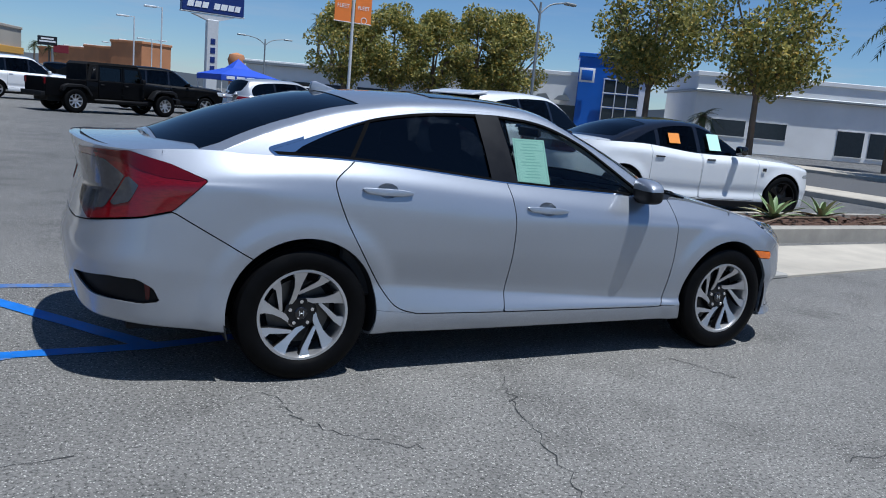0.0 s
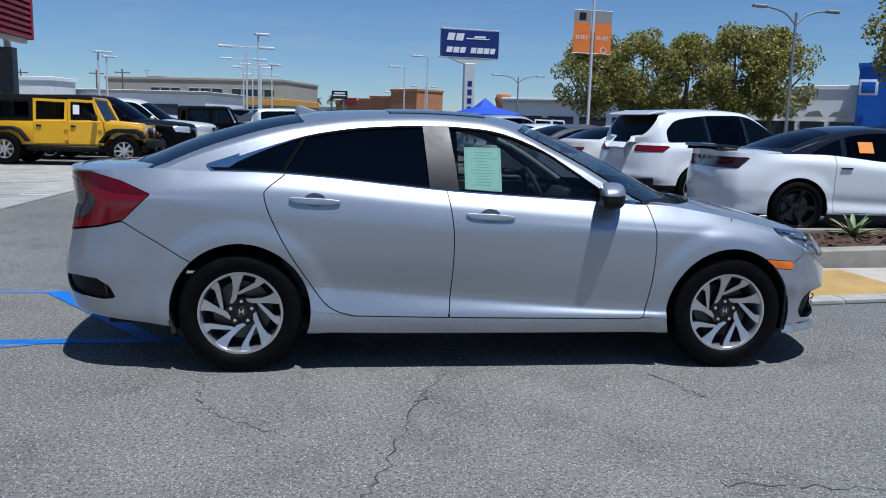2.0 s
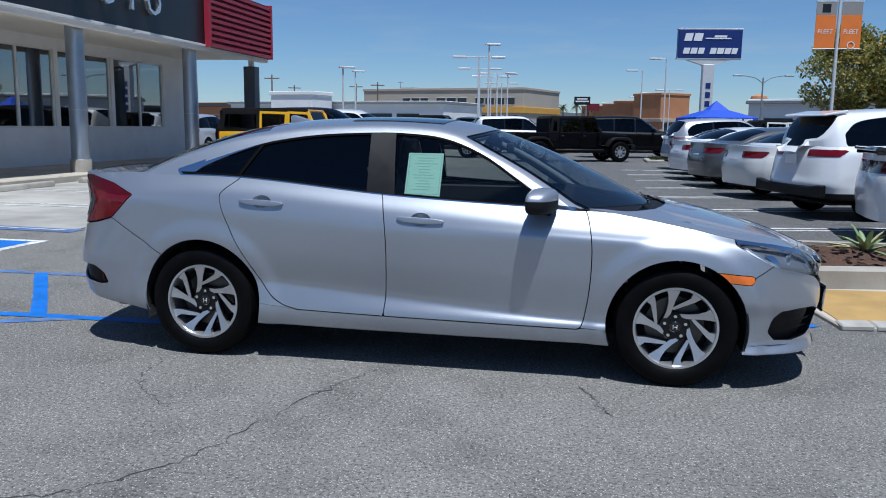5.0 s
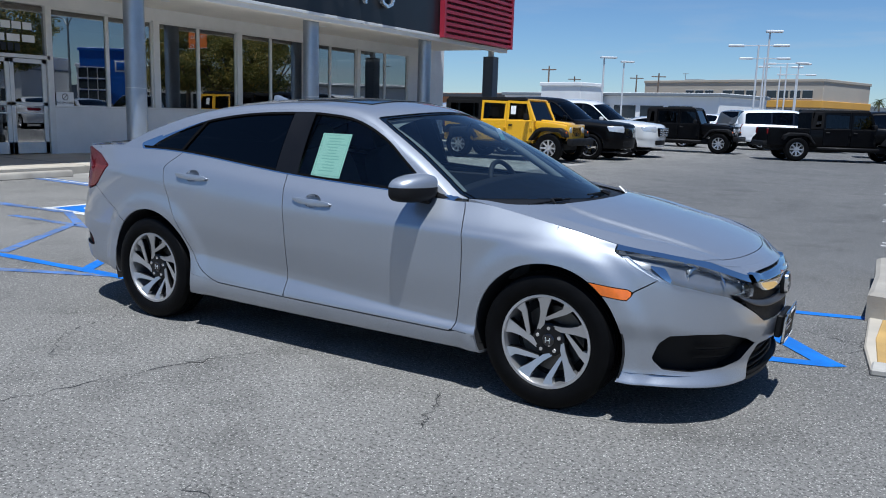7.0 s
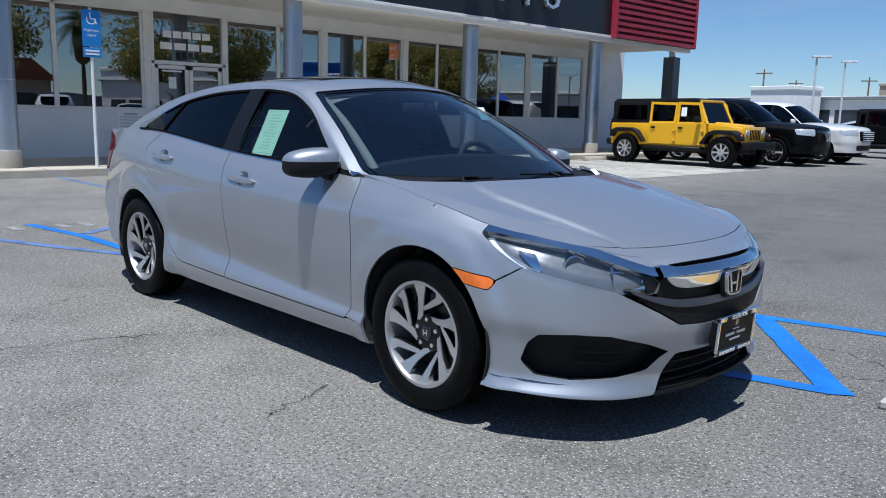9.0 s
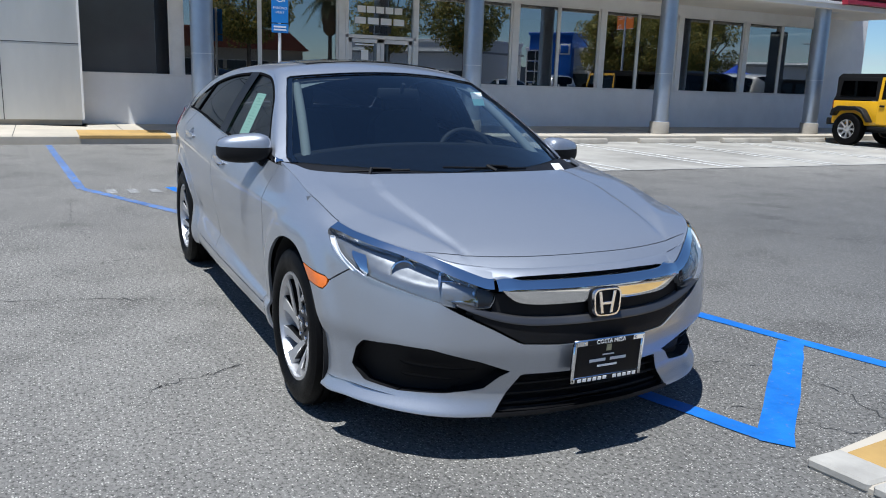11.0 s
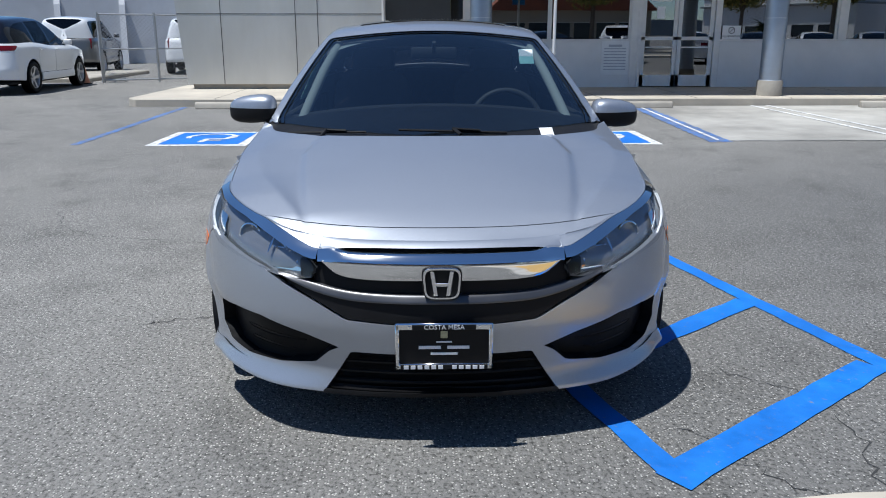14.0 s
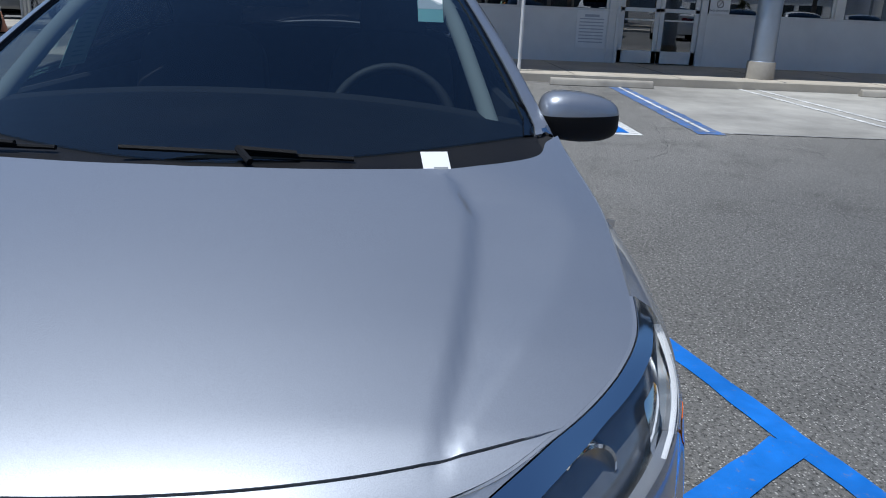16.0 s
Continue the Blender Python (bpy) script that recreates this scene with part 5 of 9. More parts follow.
both("bumper_pocket", cut(SD, inside(pocket, 3, 2, 0.001)), M_TRIM, 0.01, -0.022, label="black bumper corner pocket")
refl_poly = sz(("x", -2.06, 0.485), ("x", -2.035, 0.47), ("x", -2.035, 0.40), ("x", -2.055, 0.395))
both("rear_reflector", cut(SD, inside(refl_poly, 3, 2)), M_DKREDLENS, 0.01, -0.012, label="narrow red reflector")

# nose: lamps, chrome, grille
both("headlamp_housing", cut(SD, inside(headlight, 3, 2, -0.004)), M_LAMPBOWL, 0.0, -0.030, label="silver lamp bowl")
both("headlamp_lens", cut(SD, inside(headlight, 3, 2, 0.0015)), M_GLASS_LAMP, 0.012, 0.002, label="clear headlamp cover")
gcol = CV.side[0].reshape(len(CV.rail), -1, 5)
top_u, top_z = np.array(sz(("x", 1.62, 0.776), ("x", 1.65, 0.774), *lamp_top, ("y", 0.402, 0.632))).T
gk = np.nonzero((gcol[:, 0, 3] > CV.at(x=1.642)) & (gcol[:, 0, 3] < CV.at(y=0.402)))[0]
strip_v, edge_v = [], []
for i in gk:
    cz = gcol[i, :, 2]
    zt = cz[-1] + 0.002
    zb = min(np.interp(gcol[i, 0, 3], top_u, top_z) + 0.002, zt - 0.006)
    zm = min(zt - 0.003, zb + 0.030)
    for out_v, lo, hi in ((strip_v, zb, zm), (edge_v, zm + 0.0015, zt)):
        for q in np.linspace(1, 0, 6):
            z = lo + (hi - lo) * q
            out_v.append((np.interp(z, cz, gcol[i, :, 0]), np.interp(z, cz, gcol[i, :, 1]), z))
gf = [f[::-1] for f in grid_faces(len(gk), 6)]
both("headlamp_garnish", (np.array(strip_v), gf), M_CHROME, 0.02, 0.004, label="chrome strip over the headlamp")
both("nose_edge", (np.array(edge_v), gf), M_SILVER, 0.02, 0.001)
drl = sz(("x", 1.70, 0.760), ("x", 1.775, 0.715), ("x", 1.845, 0.678), ("x", 1.905, 0.646), ("y", 0.58, 0.612), ("y", 0.58, 0.596), ("x", 1.90, 0.632), ("x", 1.825, 0.670), ("x", 1.73, 0.718), ("x", 1.67, 0.758))
both("daytime_lamp", biggest(cut(SD, inside(drl, 3, 2, 0.001))), M_WHITELED, 0.0, -0.008, label="white daytime running lamp")
for sg in (-1, 1):
    ring = pose(1.925, sg * 0.640, 0.664, 0, 0, sg * 24)
    obj("headlamp_reflector", lathe([(0.046, 0.022), (0.041, 0.024), (0.034, 0.004), (0.030, -0.02), (0.036, -0.024), (0.046, 0.0)], 32, "x", True), M_CHROME, civic, "chrome ring round the lamp lens", 40, ring)
    obj("projector_lens", lathe([(0.0005, 0.020), (0.014, 0.017), (0.025, 0.008), (0.032, -0.008), (0.0005, -0.016)], 28, "x"), M_PIANO, civic, "dark round projector lens", 60, ring)
    cell = pose(2.028, sg * 0.512, 0.617, 0, 0, sg * 30)
    sq = [(0.050, 0.026), (0.046, 0.028), (0.026, -0.012), (0.012, -0.020), (0.012, -0.026), (0.050, 0.0)]
    obj("headlamp_reflector", moved(lathe(sq, 4, "x", True), pose(0, 0, 0, 45, 0, 0)), M_CHROME, civic, "square chrome reflector", 30, cell)
    obj("lamp_bulb", lathe([(0.0005, 0.014), (0.006, 0.010), (0.008, -0.02), (0.0005, -0.022)], 14, "x"), M_CHROME, civic, "", 40, cell)
both("headlamp_fin", cut(SD, inside(sz(("x", 1.80, 0.735), ("x", 1.875, 0.724), ("x", 1.90, 0.655), ("x", 1.885, 0.650)), 3, 2)), M_CHROME, 0.02, -0.020, label="slanted chrome fin")
both("headlamp_end", cut(SD, inside(sz(("y", 0.47, 0.640), ("y", 0.405, 0.640), ("y", 0.405, 0.57), ("y", 0.46, 0.57)), 3, 2), inside(headlight, 3, 2, 0.001)), M_TRIM, 0.02, -0.012, label="black inner end of the lamp")
bezel = sz(("y", 0.60, 0.693), ("y", 0.59, 0.693), ("y", 0.575, 0.60), ("y", 0.585, 0.597))
both("headlamp_divider", cut(SD, inside(bezel, 3, 2)), M_CHROME, 0.01, -0.012)
both("headlamp_bezel", cut(SD, inside(sz(("y", 0.50, 0.655), ("y", 0.49, 0.652), ("y", 0.455, 0.592), ("y", 0.57, 0.590), ("y", 0.57, 0.598), ("y", 0.47, 0.600)), 3, 2)), M_CHROME, 0.01, -0.014)


def nose(name, poly, material, lip=0.02, out=0.0, label=""):
    poly = sz(*[("y", a, z) for a, z in poly])
    e = [(LZ + 0.3, poly[-1][1]), (LZ + 0.3, poly[0][1])]
    return obj(name, skin(whole(cut(SD, inside(poly + e, 3, 2))), lip, out), material, civic, label, 40)



nose("upper_slot", [(0.0, 0.660), (0.30, 0.658), (0.355, 0.668), (0.372, 0.70), (0.0, 0.71)], M_DARK, 0.0, -0.022, "black slot under the bonnet edge")
slot_rail = CV.rail[(CV.rail[:, 0] > 1.9) & (CV.rail[:, 1] >= 0) & (CV.rail[:, 1] < 0.50)]
nose_x = lambda y: np.interp(-np.abs(y), -CV.c[CV.c[:, 1].argmax():, 1], CV.c[CV.c[:, 1].argmax():, 0])


def nose_bar(name, keys, back_low, back_high, swell, material, label=""):
    """A bar across the nose from (y, bottom, top) keys: its face lies back_low and back_high behind the plan outline and swells a little between."""
    half = spline(keys, 8)
    full = np.vstack([half[::-1] * [-1, 1, 1], half[1:]])
    rows = []
    for y, lo, hi in full:
        q = np.linspace(0, 1, 9)
        z = lo + (hi - lo) * q
        x = nose_x(y) - back_low - (back_high - back_low) * q + swell * (1 - (2 * q - 1) ** 4)
        sec = np.stack([x, np.full(9, y), z], 1)
        rows.append(np.vstack([sec[:1] - [0.03, 0, 0], sec, sec[-1:] - [0.03, 0, 0]]))
    return obj(name, (np.vstack(rows), grid_faces(len(full), 11)), material, civic, label, 45)


lip_rows = []
for y in np.linspace(-0.41, 0.41, 45):
    o_ = np.argsort(slot_rail[:, 1])
    xr = np.interp(abs(y), slot_rail[o_, 1], slot_rail[o_, 0])
    zt_ = max(float(CV.hood_z(np.array([xr - 0.005]), np.array([y]))[0]) - 0.0005, 0.668)
    zb = np.interp(abs(y), [0, 0.2, 0.30, 0.36, 0.41], [0.677, 0.676, 0.672, 0.665, 0.655])
    for q in np.linspace(0, 1, 6):
        lip_rows.append((xr - 0.005 + (nose_x(y) - 0.058 - xr + 0.005) * q, y, zt_ + (zb - zt_) * q**1.4))
    lip_rows.append((nose_x(y) - 0.09, y, zb + 0.002))
obj("nose_lip", (lip_rows, [f[::-1] for f in grid_faces(45, 7)]), M_SILVER, civic, "silver edge over the grille slot", 50)
nose_bar("chrome_strip", [(0.0, 0.637, 0.663), (0.20, 0.637, 0.662), (0.30, 0.637, 0.662), (0.35, 0.636, 0.672), (0.395, 0.633, 0.668)], 0.012, 0.036, 0.002, M_CHROME, "chrome strip over the grille")
nose_bar("chrome_wing", [(0.0, 0.583, 0.636), (0.18, 0.581, 0.636), (0.27, 0.583, 0.636), (0.325, 0.592, 0.636), (0.36, 0.612, 0.636), (0.382, 0.632, 0.6365)], 0.017, 0.011, 0.003, M_CHROME, "wide chrome grille wing")
nose("grille", [(0.0, 0.525), (0.26, 0.528), (0.42, 0.558), (0.41, 0.625), (0.0, 0.62)], M_TRIM, 0.01, -0.02, "black grille mesh")
for zz in (0.546, 0.566):
    nose("grille_bar", [(0.0, zz), (0.30, zz + 0.004), (0.30, zz + 0.010), (0.0, zz + 0.006)], M_PIANO, 0.02, -0.006)
nose_bar("lower_bar", [(0.0, 0.508, 0.534), (0.16, 0.508, 0.534), (0.30, 0.513, 0.540), (0.40, 0.532, 0.558), (0.48, 0.560, 0.580), (0.53, 0.582, 0.590)], 0.006, 0.022, 0.003, M_GRILLEBAR, "grey lower grille bar")
nose("grille_surround", [(0.0, 0.438), (0.16, 0.439), (0.305, 0.449), (0.40, 0.502), (0.50, 0.552), (0.52, 0.574), (0.41, 0.536), (0.297, 0.513), (0.0, 0.509)], M_TRIM, 0.02, -0.004, "dark plastic grille surround")
both("fog_lamp_recess", cut(SD, inside(intake, 3, 2, 0.001)), M_TRIM, 0.0, -0.045, label="black bumper intake")
for zz in (0.300, 0.345):
    both("intake_slat", cut(SD, inside(sz(("y", 0.70, zz + 0.015), ("y", 0.46, zz), ("y", 0.46, zz - 0.012), ("y", 0.70, zz + 0.0)), 3, 2)), M_TRIM, 0.02, -0.022)
nose("lower_grille", [(0.0, 0.19), (0.385, 0.195), (0.305, 0.326), (0.0, 0.327)], M_TRIM, 0.0, -0.05, "black lower grille")
for zz in (0.215, 0.250, 0.285):
    obj("lower_grille_bar", pipe([(2.17 - 0.33 * q * q, q, zz) for q in np.linspace(-0.34, 0.34, 13)], 0.006, 6), M_TRIM, civic, "", 40)
nose("chin_lip", [(0.0, 0.166), (0.40, 0.170), (0.40, 0.190), (0.0, 0.186)], M_TRIM, 0.03, 0.004, "black plastic chin lip")

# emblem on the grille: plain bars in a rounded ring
emblem_at = pose(2.231, 0, 0.580, 0, -2, 0)
ring_o = np.array([(0.059 * math.copysign(abs(math.cos(q)) ** 0.45, math.cos(q)), 0.051 * math.copysign(abs(math.sin(q)) ** 0.45, math.sin(q))) for q in np.linspace(0, 2 * math.pi, 49)[:-1]])
ring_o[:, 0] *= 1 + 1.3 * ring_o[:, 1]
ring_i = ring_o * 0.87
n_r = len(ring_o)
rv = [(x, a * k, b * k) for x, k in ((0.0, 1.0), (0.014, 0.97)) for a, b in ring_o] + [(0.014, a, b) for a, b in ring_i] + [(0.0, a, b) for a, b in ring_i]
rf = [[q * n_r + i, q * n_r + (i + 1) % n_r, (q + 1) * n_r + (i + 1) % n_r, (q + 1) * n_r + i] for q in range(3) for i in range(n_r)]
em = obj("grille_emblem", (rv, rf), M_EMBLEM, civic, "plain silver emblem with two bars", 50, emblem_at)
obj("emblem_backing", prism(ring_i, -0.012, 0.003, "x"), M_TRIM, em)
obj("emblem_gasket", prism(ring_o * 1.05, -0.02, 0.001, "x", 0.002), M_TRIM, em, "black rim round the emblem")
for sg in (-1, 1):
    obj("emblem_bar", prism([(sg * 0.025, 0.040), (sg * 0.038, 0.040), (sg * 0.025, -0.040), (sg * 0.013, -0.040), (sg * 0.018, -0.005)], 0.0, 0.013, "x", 0.0015), M_EMBLEM, em)
obj("emblem_bar", rbox(0.012, 0.044, 0.011, 0.0015, at=(0.006, 0, -0.004)), M_EMBLEM, em)

# number plate insert with its chrome frame
plate = obj("plate_frame", join(rbox(0.012, 0.308, 0.024, 0.004, at=(0, 0, 0.068)), rbox(0.012, 0.308, 0.020, 0.004, at=(0, 0, -0.070)), rbox(0.012, 0.014, 0.158, 0.004, at=(0, 0.147, 0)), rbox(0.012, 0.014, 0.158, 0.004, at=(0, -0.147, 0))), M_CHROME, civic, "chrome dealer plate frame", 40, pose(2.262, 0.006, 0.381, 0, 4, 0))
obj("plate_bracket", rbox(0.03, 0.26, 0.11, 0.006, at=(-0.028, 0, 0)), M_TRIM, plate)
obj("plate_insert", rbox(0.006, 0.285, 0.138, 0.002, at=(-0.004, 0, 0)), M_TRIM, plate, "black paper dealer plate")
obj("frame_band", rbox(0.004, 0.20, 0.017, 0.001, at=(0.0055, 0, 0.068)), M_TRIM, plate)
obj("frame_band", rbox(0.004, 0.276, 0.017, 0.001, at=(0.0055, 0, -0.070)), M_TRIM, plate)
obj("frame_lettering", moved(lettering("COSTA MESA", 0.0215, 0.001), pose(0.008, 0, 0.068) @ UP), M_WHITEPRINT, plate)
for k in (0, 1, 2, 3, 4, 5, 7, 8, 9, 10, 11):
    obj("frame_print", rbox(0.002, 0.015, 0.0125, 0.0005, at=(0.008, -0.120 + 0.0218 * k, -0.070)), M_WHITEPRINT, plate)
for y0, z0, w0, h0 in ((0, 0.015, 0.05, 0.005), (-0.045, -0.004, 0.07, 0.011), (0.045, -0.004, 0.07, 0.011), (0, -0.026, 0.085, 0.008)):
    obj("insert_print", rbox(0.002, w0, h0, 0.0005, at=(0.0, y0, z0)), M_WHITEPRINT, plate)
obj("insert_crest", rbox(0.002, 0.022, 0.024, 0.002, at=(0.0, 0, 0.040)), mat("pale_gold_print", (0.45, 0.42, 0.25), 0.5, var=0.3, scale=90), plate)
for sg in (-1, 1):
    obj("plate_screw", lathe([(0.0005, 0.004), (0.005, 0.003), (0.006, 0)], 10, "x"), M_CHROME, plate, m=pose(0.006, sg * 0.11, 0.068))

# bonnet, boot lid
rail = CV.rail_poly()
hood_back = spline([(0.95, 0.745), (1.09, 0.69), (1.235, 0.50), (1.31, 0.25), (1.33, 0.0)], 6)
hb = np.vstack([hood_back, hood_back[::-1][1:] * [1, -1], [(0.5, -1.0), (0.5, 1.0)]])
hs = CV.sheet(0.7, 2.24, "hood", 0.012)
hv = hs[0]
# two long swages and a shallow middle
cx_, cy_ = hv[:, 0], np.abs(hv[:, 1])
line_y = np.interp(cx_, [1.22, 1.30, 1.44, 1.62, 1.84, 2.01], [0.44, 0.487, 0.513, 0.495, 0.463, 0.427])
ridge_y = np.maximum(np.interp(cx_, [1.05, 1.25, 1.45, 1.66, 1.86, 1.98, 2.05], [0.70, 0.72, 0.71, 0.648, 0.548, 0.475, 0.44]), line_y + 0.02)
rim_y = np.interp(cx_, [0.9, 1.4, 1.7, 1.9, 2.05, 2.2], [0.80, 0.82, 0.79, 0.72, 0.62, 0.45])
grow = np.clip((cx_ - 1.20) / 0.16, 0, 1) * np.clip((2.05 - cx_) / 0.22, 0, 1)
step_ = np.clip((cy_ - line_y) / 0.030, 0, 1)
step_ = step_ * step_ * (3 - 2 * step_)
valley = -0.011 * step_
rise = np.clip((cy_ - line_y - 0.03) / np.maximum(ridge_y - line_y - 0.03, 0.02), 0, 1)
fall = np.clip((cy_ - ridge_y) / np.maximum(rim_y - ridge_y, 0.03), 0, 1)
hv[:, 2] += grow * np.where(cy_ < ridge_y, valley + 0.016 * rise**1.4, 0.005 * (1 - fall**1.2))
hood_vf = cut((hv, hs[1]), inside(rail, 0, 1, 0.004), outside(hb, 0, 1, 0.0))
seam_x = lambda v: v[:, 0] - (2.085 - 0.34 * np.abs(v[:, 1]) ** 2.0)
obj("hood", skin(cut(hood_vf, lambda v: -seam_x(v) - 0.002), 0.014), M_SILVER, civic, "silver bonnet with two soft swages", 40)
obj("nose_panel", skin(cut(hood_vf, lambda v: seam_x(v) - 0.002), 0.014), M_SILVER, civic, "", 40)
under = cut(CV.sheet(0.72, 2.24, "hood"), inside(rail, 0, 1, 0.0))
obj("hood_underside", (under[0] - np.array((0, 0, 0.03)), under[1]), M_DARK, civic, "", "all")
dk = cut(CV.sheet(-2.42, -1.55, "deck"), inside(rail, 0, 1, 0.004), lambda v: -1.83 - v[:, 0])
obj("boot_lid", skin(dk, 0.03), M_SILVER, civic, "", 40)

# cabin
DLO_TOP = spline([(-1.515, 1.088), (-1.39, 1.130), (-1.266, 1.174), (-1.03, 1.25), (-0.83, 1.289), (-0.635, 1.311), (-0.37, 1.323), (-0.176, 1.321), (0.053, 1.294), (0.284, 1.206), (0.483, 1.080), (0.65, 0.975), (0.845, 0.908)], 6)
kx = (CV.rail[:, 1] > 0.5) & (np.abs(CV.rail[:, 0]) < 1.7)
belt_z = lambda x: np.interp(x, CV.rail[kx, 0], CV.rail[kx, 2])
bx = np.linspace(0.84, -1.49, 40)
DLO = np.vstack([DLO_TOP, np.stack([bx, belt_z(bx) + 0.006], 1)])
CAB = CV.cabin(-2.08, 1.36)
CAB = cut(CAB, lambda v: np.where(v[:, 0] > 0.8, v[:, 2] - CV.hood_z(v[:, 0], v[:, 1]) + 0.02, 1.0), lambda v: np.where(v[:, 0] < -1.8, v[:, 2] - CV.deck_z(v[:, 0], v[:, 1]) + 0.01, 1.0))
ws_x = lambda v: v[:, 0] - (0.285 - 0.42 * v[:, 1] ** 2)
bl_x = lambda v: (-1.10 + 0.20 * v[:, 1] ** 2) - v[:, 0]
ws_fn = lambda v: np.minimum(ws_x(v), v[:, 3] - 0.042)
bl_fn = lambda v: np.minimum(np.minimum(bl_x(v), v[:, 3] - 0.075), v[:, 0] + 1.965)
sunroof = spline([(0.02, 0.0), (0.0, 0.36), (-0.04, 0.40), (-0.52, 0.40), (-0.56, 0.36), (-0.56, -0.36), (-0.52, -0.40), (-0.04, -0.40), (0.0, -0.36)], 4, True)
sr_fn = lambda v: np.where(v[:, 3] > 0.02, sdist(v[:, [0, 1]], sunroof), -1.0)
dlo_fn = lambda v: np.where(v[:, 3] < 0.03, sdist(v[:, [0, 2]], DLO), -1.0)
roof_vf = cut(CAB, lambda v: -ws_fn(v) - 0.003, lambda v: -bl_fn(v) - 0.003, lambda v: -sr_fn(v) - 0.002, lambda v: -dlo_fn(v) - 0.013, lambda v: v[:, 0] + 1.985)
obj("roof", skin(whole(roof_vf), 0.02), M_SILVER, civic, "silver roof with slim pillars", 40)
trim_vf = cut(CAB, lambda v: dlo_fn(v) + 0.0125, lambda v: -dlo_fn(v) + 0.0)
low_fn = lambda v: np.maximum(belt_z(v[:, 0]) + 0.022 - v[:, 2], -1.36 - v[:, 0])
both("window_trim", cut(trim_vf, low_fn), M_CHROME, 0.02, 0.001, label="thin bright window trim")
both("roof_rim", cut(trim_vf, lambda v: -low_fn(v)), M_SILVER, 0.02, 0.0)
obj("windscreen", skin(whole(cut(CAB, lambda v: ws_fn(v) - 0.001)), 0.0, -0.004), M_GLASS_WS, civic, "clear windscreen", "all")
band_fn = lambda v: np.minimum(ws_fn(v) - 0.001, 0.030 - np.minimum(ws_x(v), v[:, 3] - 0.042))
obj("windscreen_border", skin(whole(cut(CAB, band_fn)), 0.0, -0.008), M_PIANO, civic, "black printed glass border", "all")
obj("rear_window", skin(whole(cut(CAB, lambda v: bl_fn(v) - 0.001)), 0.0, -0.003), M_GLASS_DARK, civic, "dark rear window", "all")
obj("sunroof", skin(whole(cut(CAB, lambda v: sr_fn(v) - 0.001)), 0.012, 0.005), M_PIANO, civic, "black glass sunroof panel", "all")
b_pillar = [(-0.395, 1.40), (-0.352, 0.90), (-0.188, 0.90), (-0.250, 1.40)]
q_line = [(-1.6, 1.4), (-1.6, 0.9), (-1.195, 0.9), (-1.155, 1.03), (-1.02, 1.25), (-0.94, 1.4)]
sail = [(0.60, 1.10), (0.645, 0.80), (1.0, 0.80), (1.0, 1.1)]
side = lambda *fns: cut(CAB, lambda v: dlo_fn(v) - 0.001, *fns)
both("pillar_cover", side(inside(b_pillar, off=0.001)), M_PILLAR, 0.01, 0.0005, label="gloss black middle pillar cover")
corner_ln = lambda v: v[:, 0] + 1.405 - 0.45 * (v[:, 2] - 1.07)
wedge = lambda v: np.interp(v[:, 0], [-1.52, -1.43, -1.37, -1.25, -1.05], [0.070, 0.050, 0.028, 0.014, 0.004])
top_gap = lambda v: np.interp(v[:, 0], DLO_TOP[:, 0], DLO_TOP[:, 1]) - v[:, 2]
bright = lambda v: np.minimum(wedge(v) - top_gap(v), v[:, 2] - belt_z(v[:, 0]) - 0.020)
both("quarter_corner", side(inside(q_line, off=0.006), bright), M_CHROME, 0.006, 0.002, label="bright trim wedge tapering over the quarter window")
both("quarter_seal", side(inside(q_line, off=0.006), lambda v: -corner_ln(v), lambda v: -bright(v)), M_SEAL, 0.006, 0.0005)
both("quarter_window", side(inside(q_line, off=0.006), corner_ln), M_GLASS_DARK, 0.0, -0.006, "all", "small dark quarter window")
both("rear_side_window", side(outside(q_line, off=0.006), lambda v: -0.2 - v[:, 0], outside(b_pillar, off=0.003)), M_GLASS_DARK, 0.0, -0.008, "all", "dark tinted rear window")
both("front_side_window", side(outside(b_pillar, off=0.003), lambda v: v[:, 0] + 0.3, outside(sail, off=0.003)), M_GLASS_SIDE, 0.0, -0.008, "all", "lightly tinted front side window")
both("mirror_sail", side(inside(sail, off=0.001)), M_TRIM, 0.012, 0.002)
both("window_seal", cut(CAB, lambda v: dlo_fn(v) - 0.0005, lambda v: 0.012 - dlo_fn(v)), M_SEAL, 0.01, 0.0002)
both("window_seal", side(inside(q_line, off=-0.009), outside(q_line, off=-0.009)), M_SEAL, 0.01, 0.0)
both("cowl_cover", cut((CV.sheet(0.78, 1.32, "hood")[0] - np.array((0, 0, 0.026)), CV.sheet(0.78, 1.32, "hood")[1]), inside(hb, 0, 1, -0.02), lambda v: -v[:, 1] + 0.001, lambda v: 0.74 + v[:, 1]), M_TRIM, 0.01)

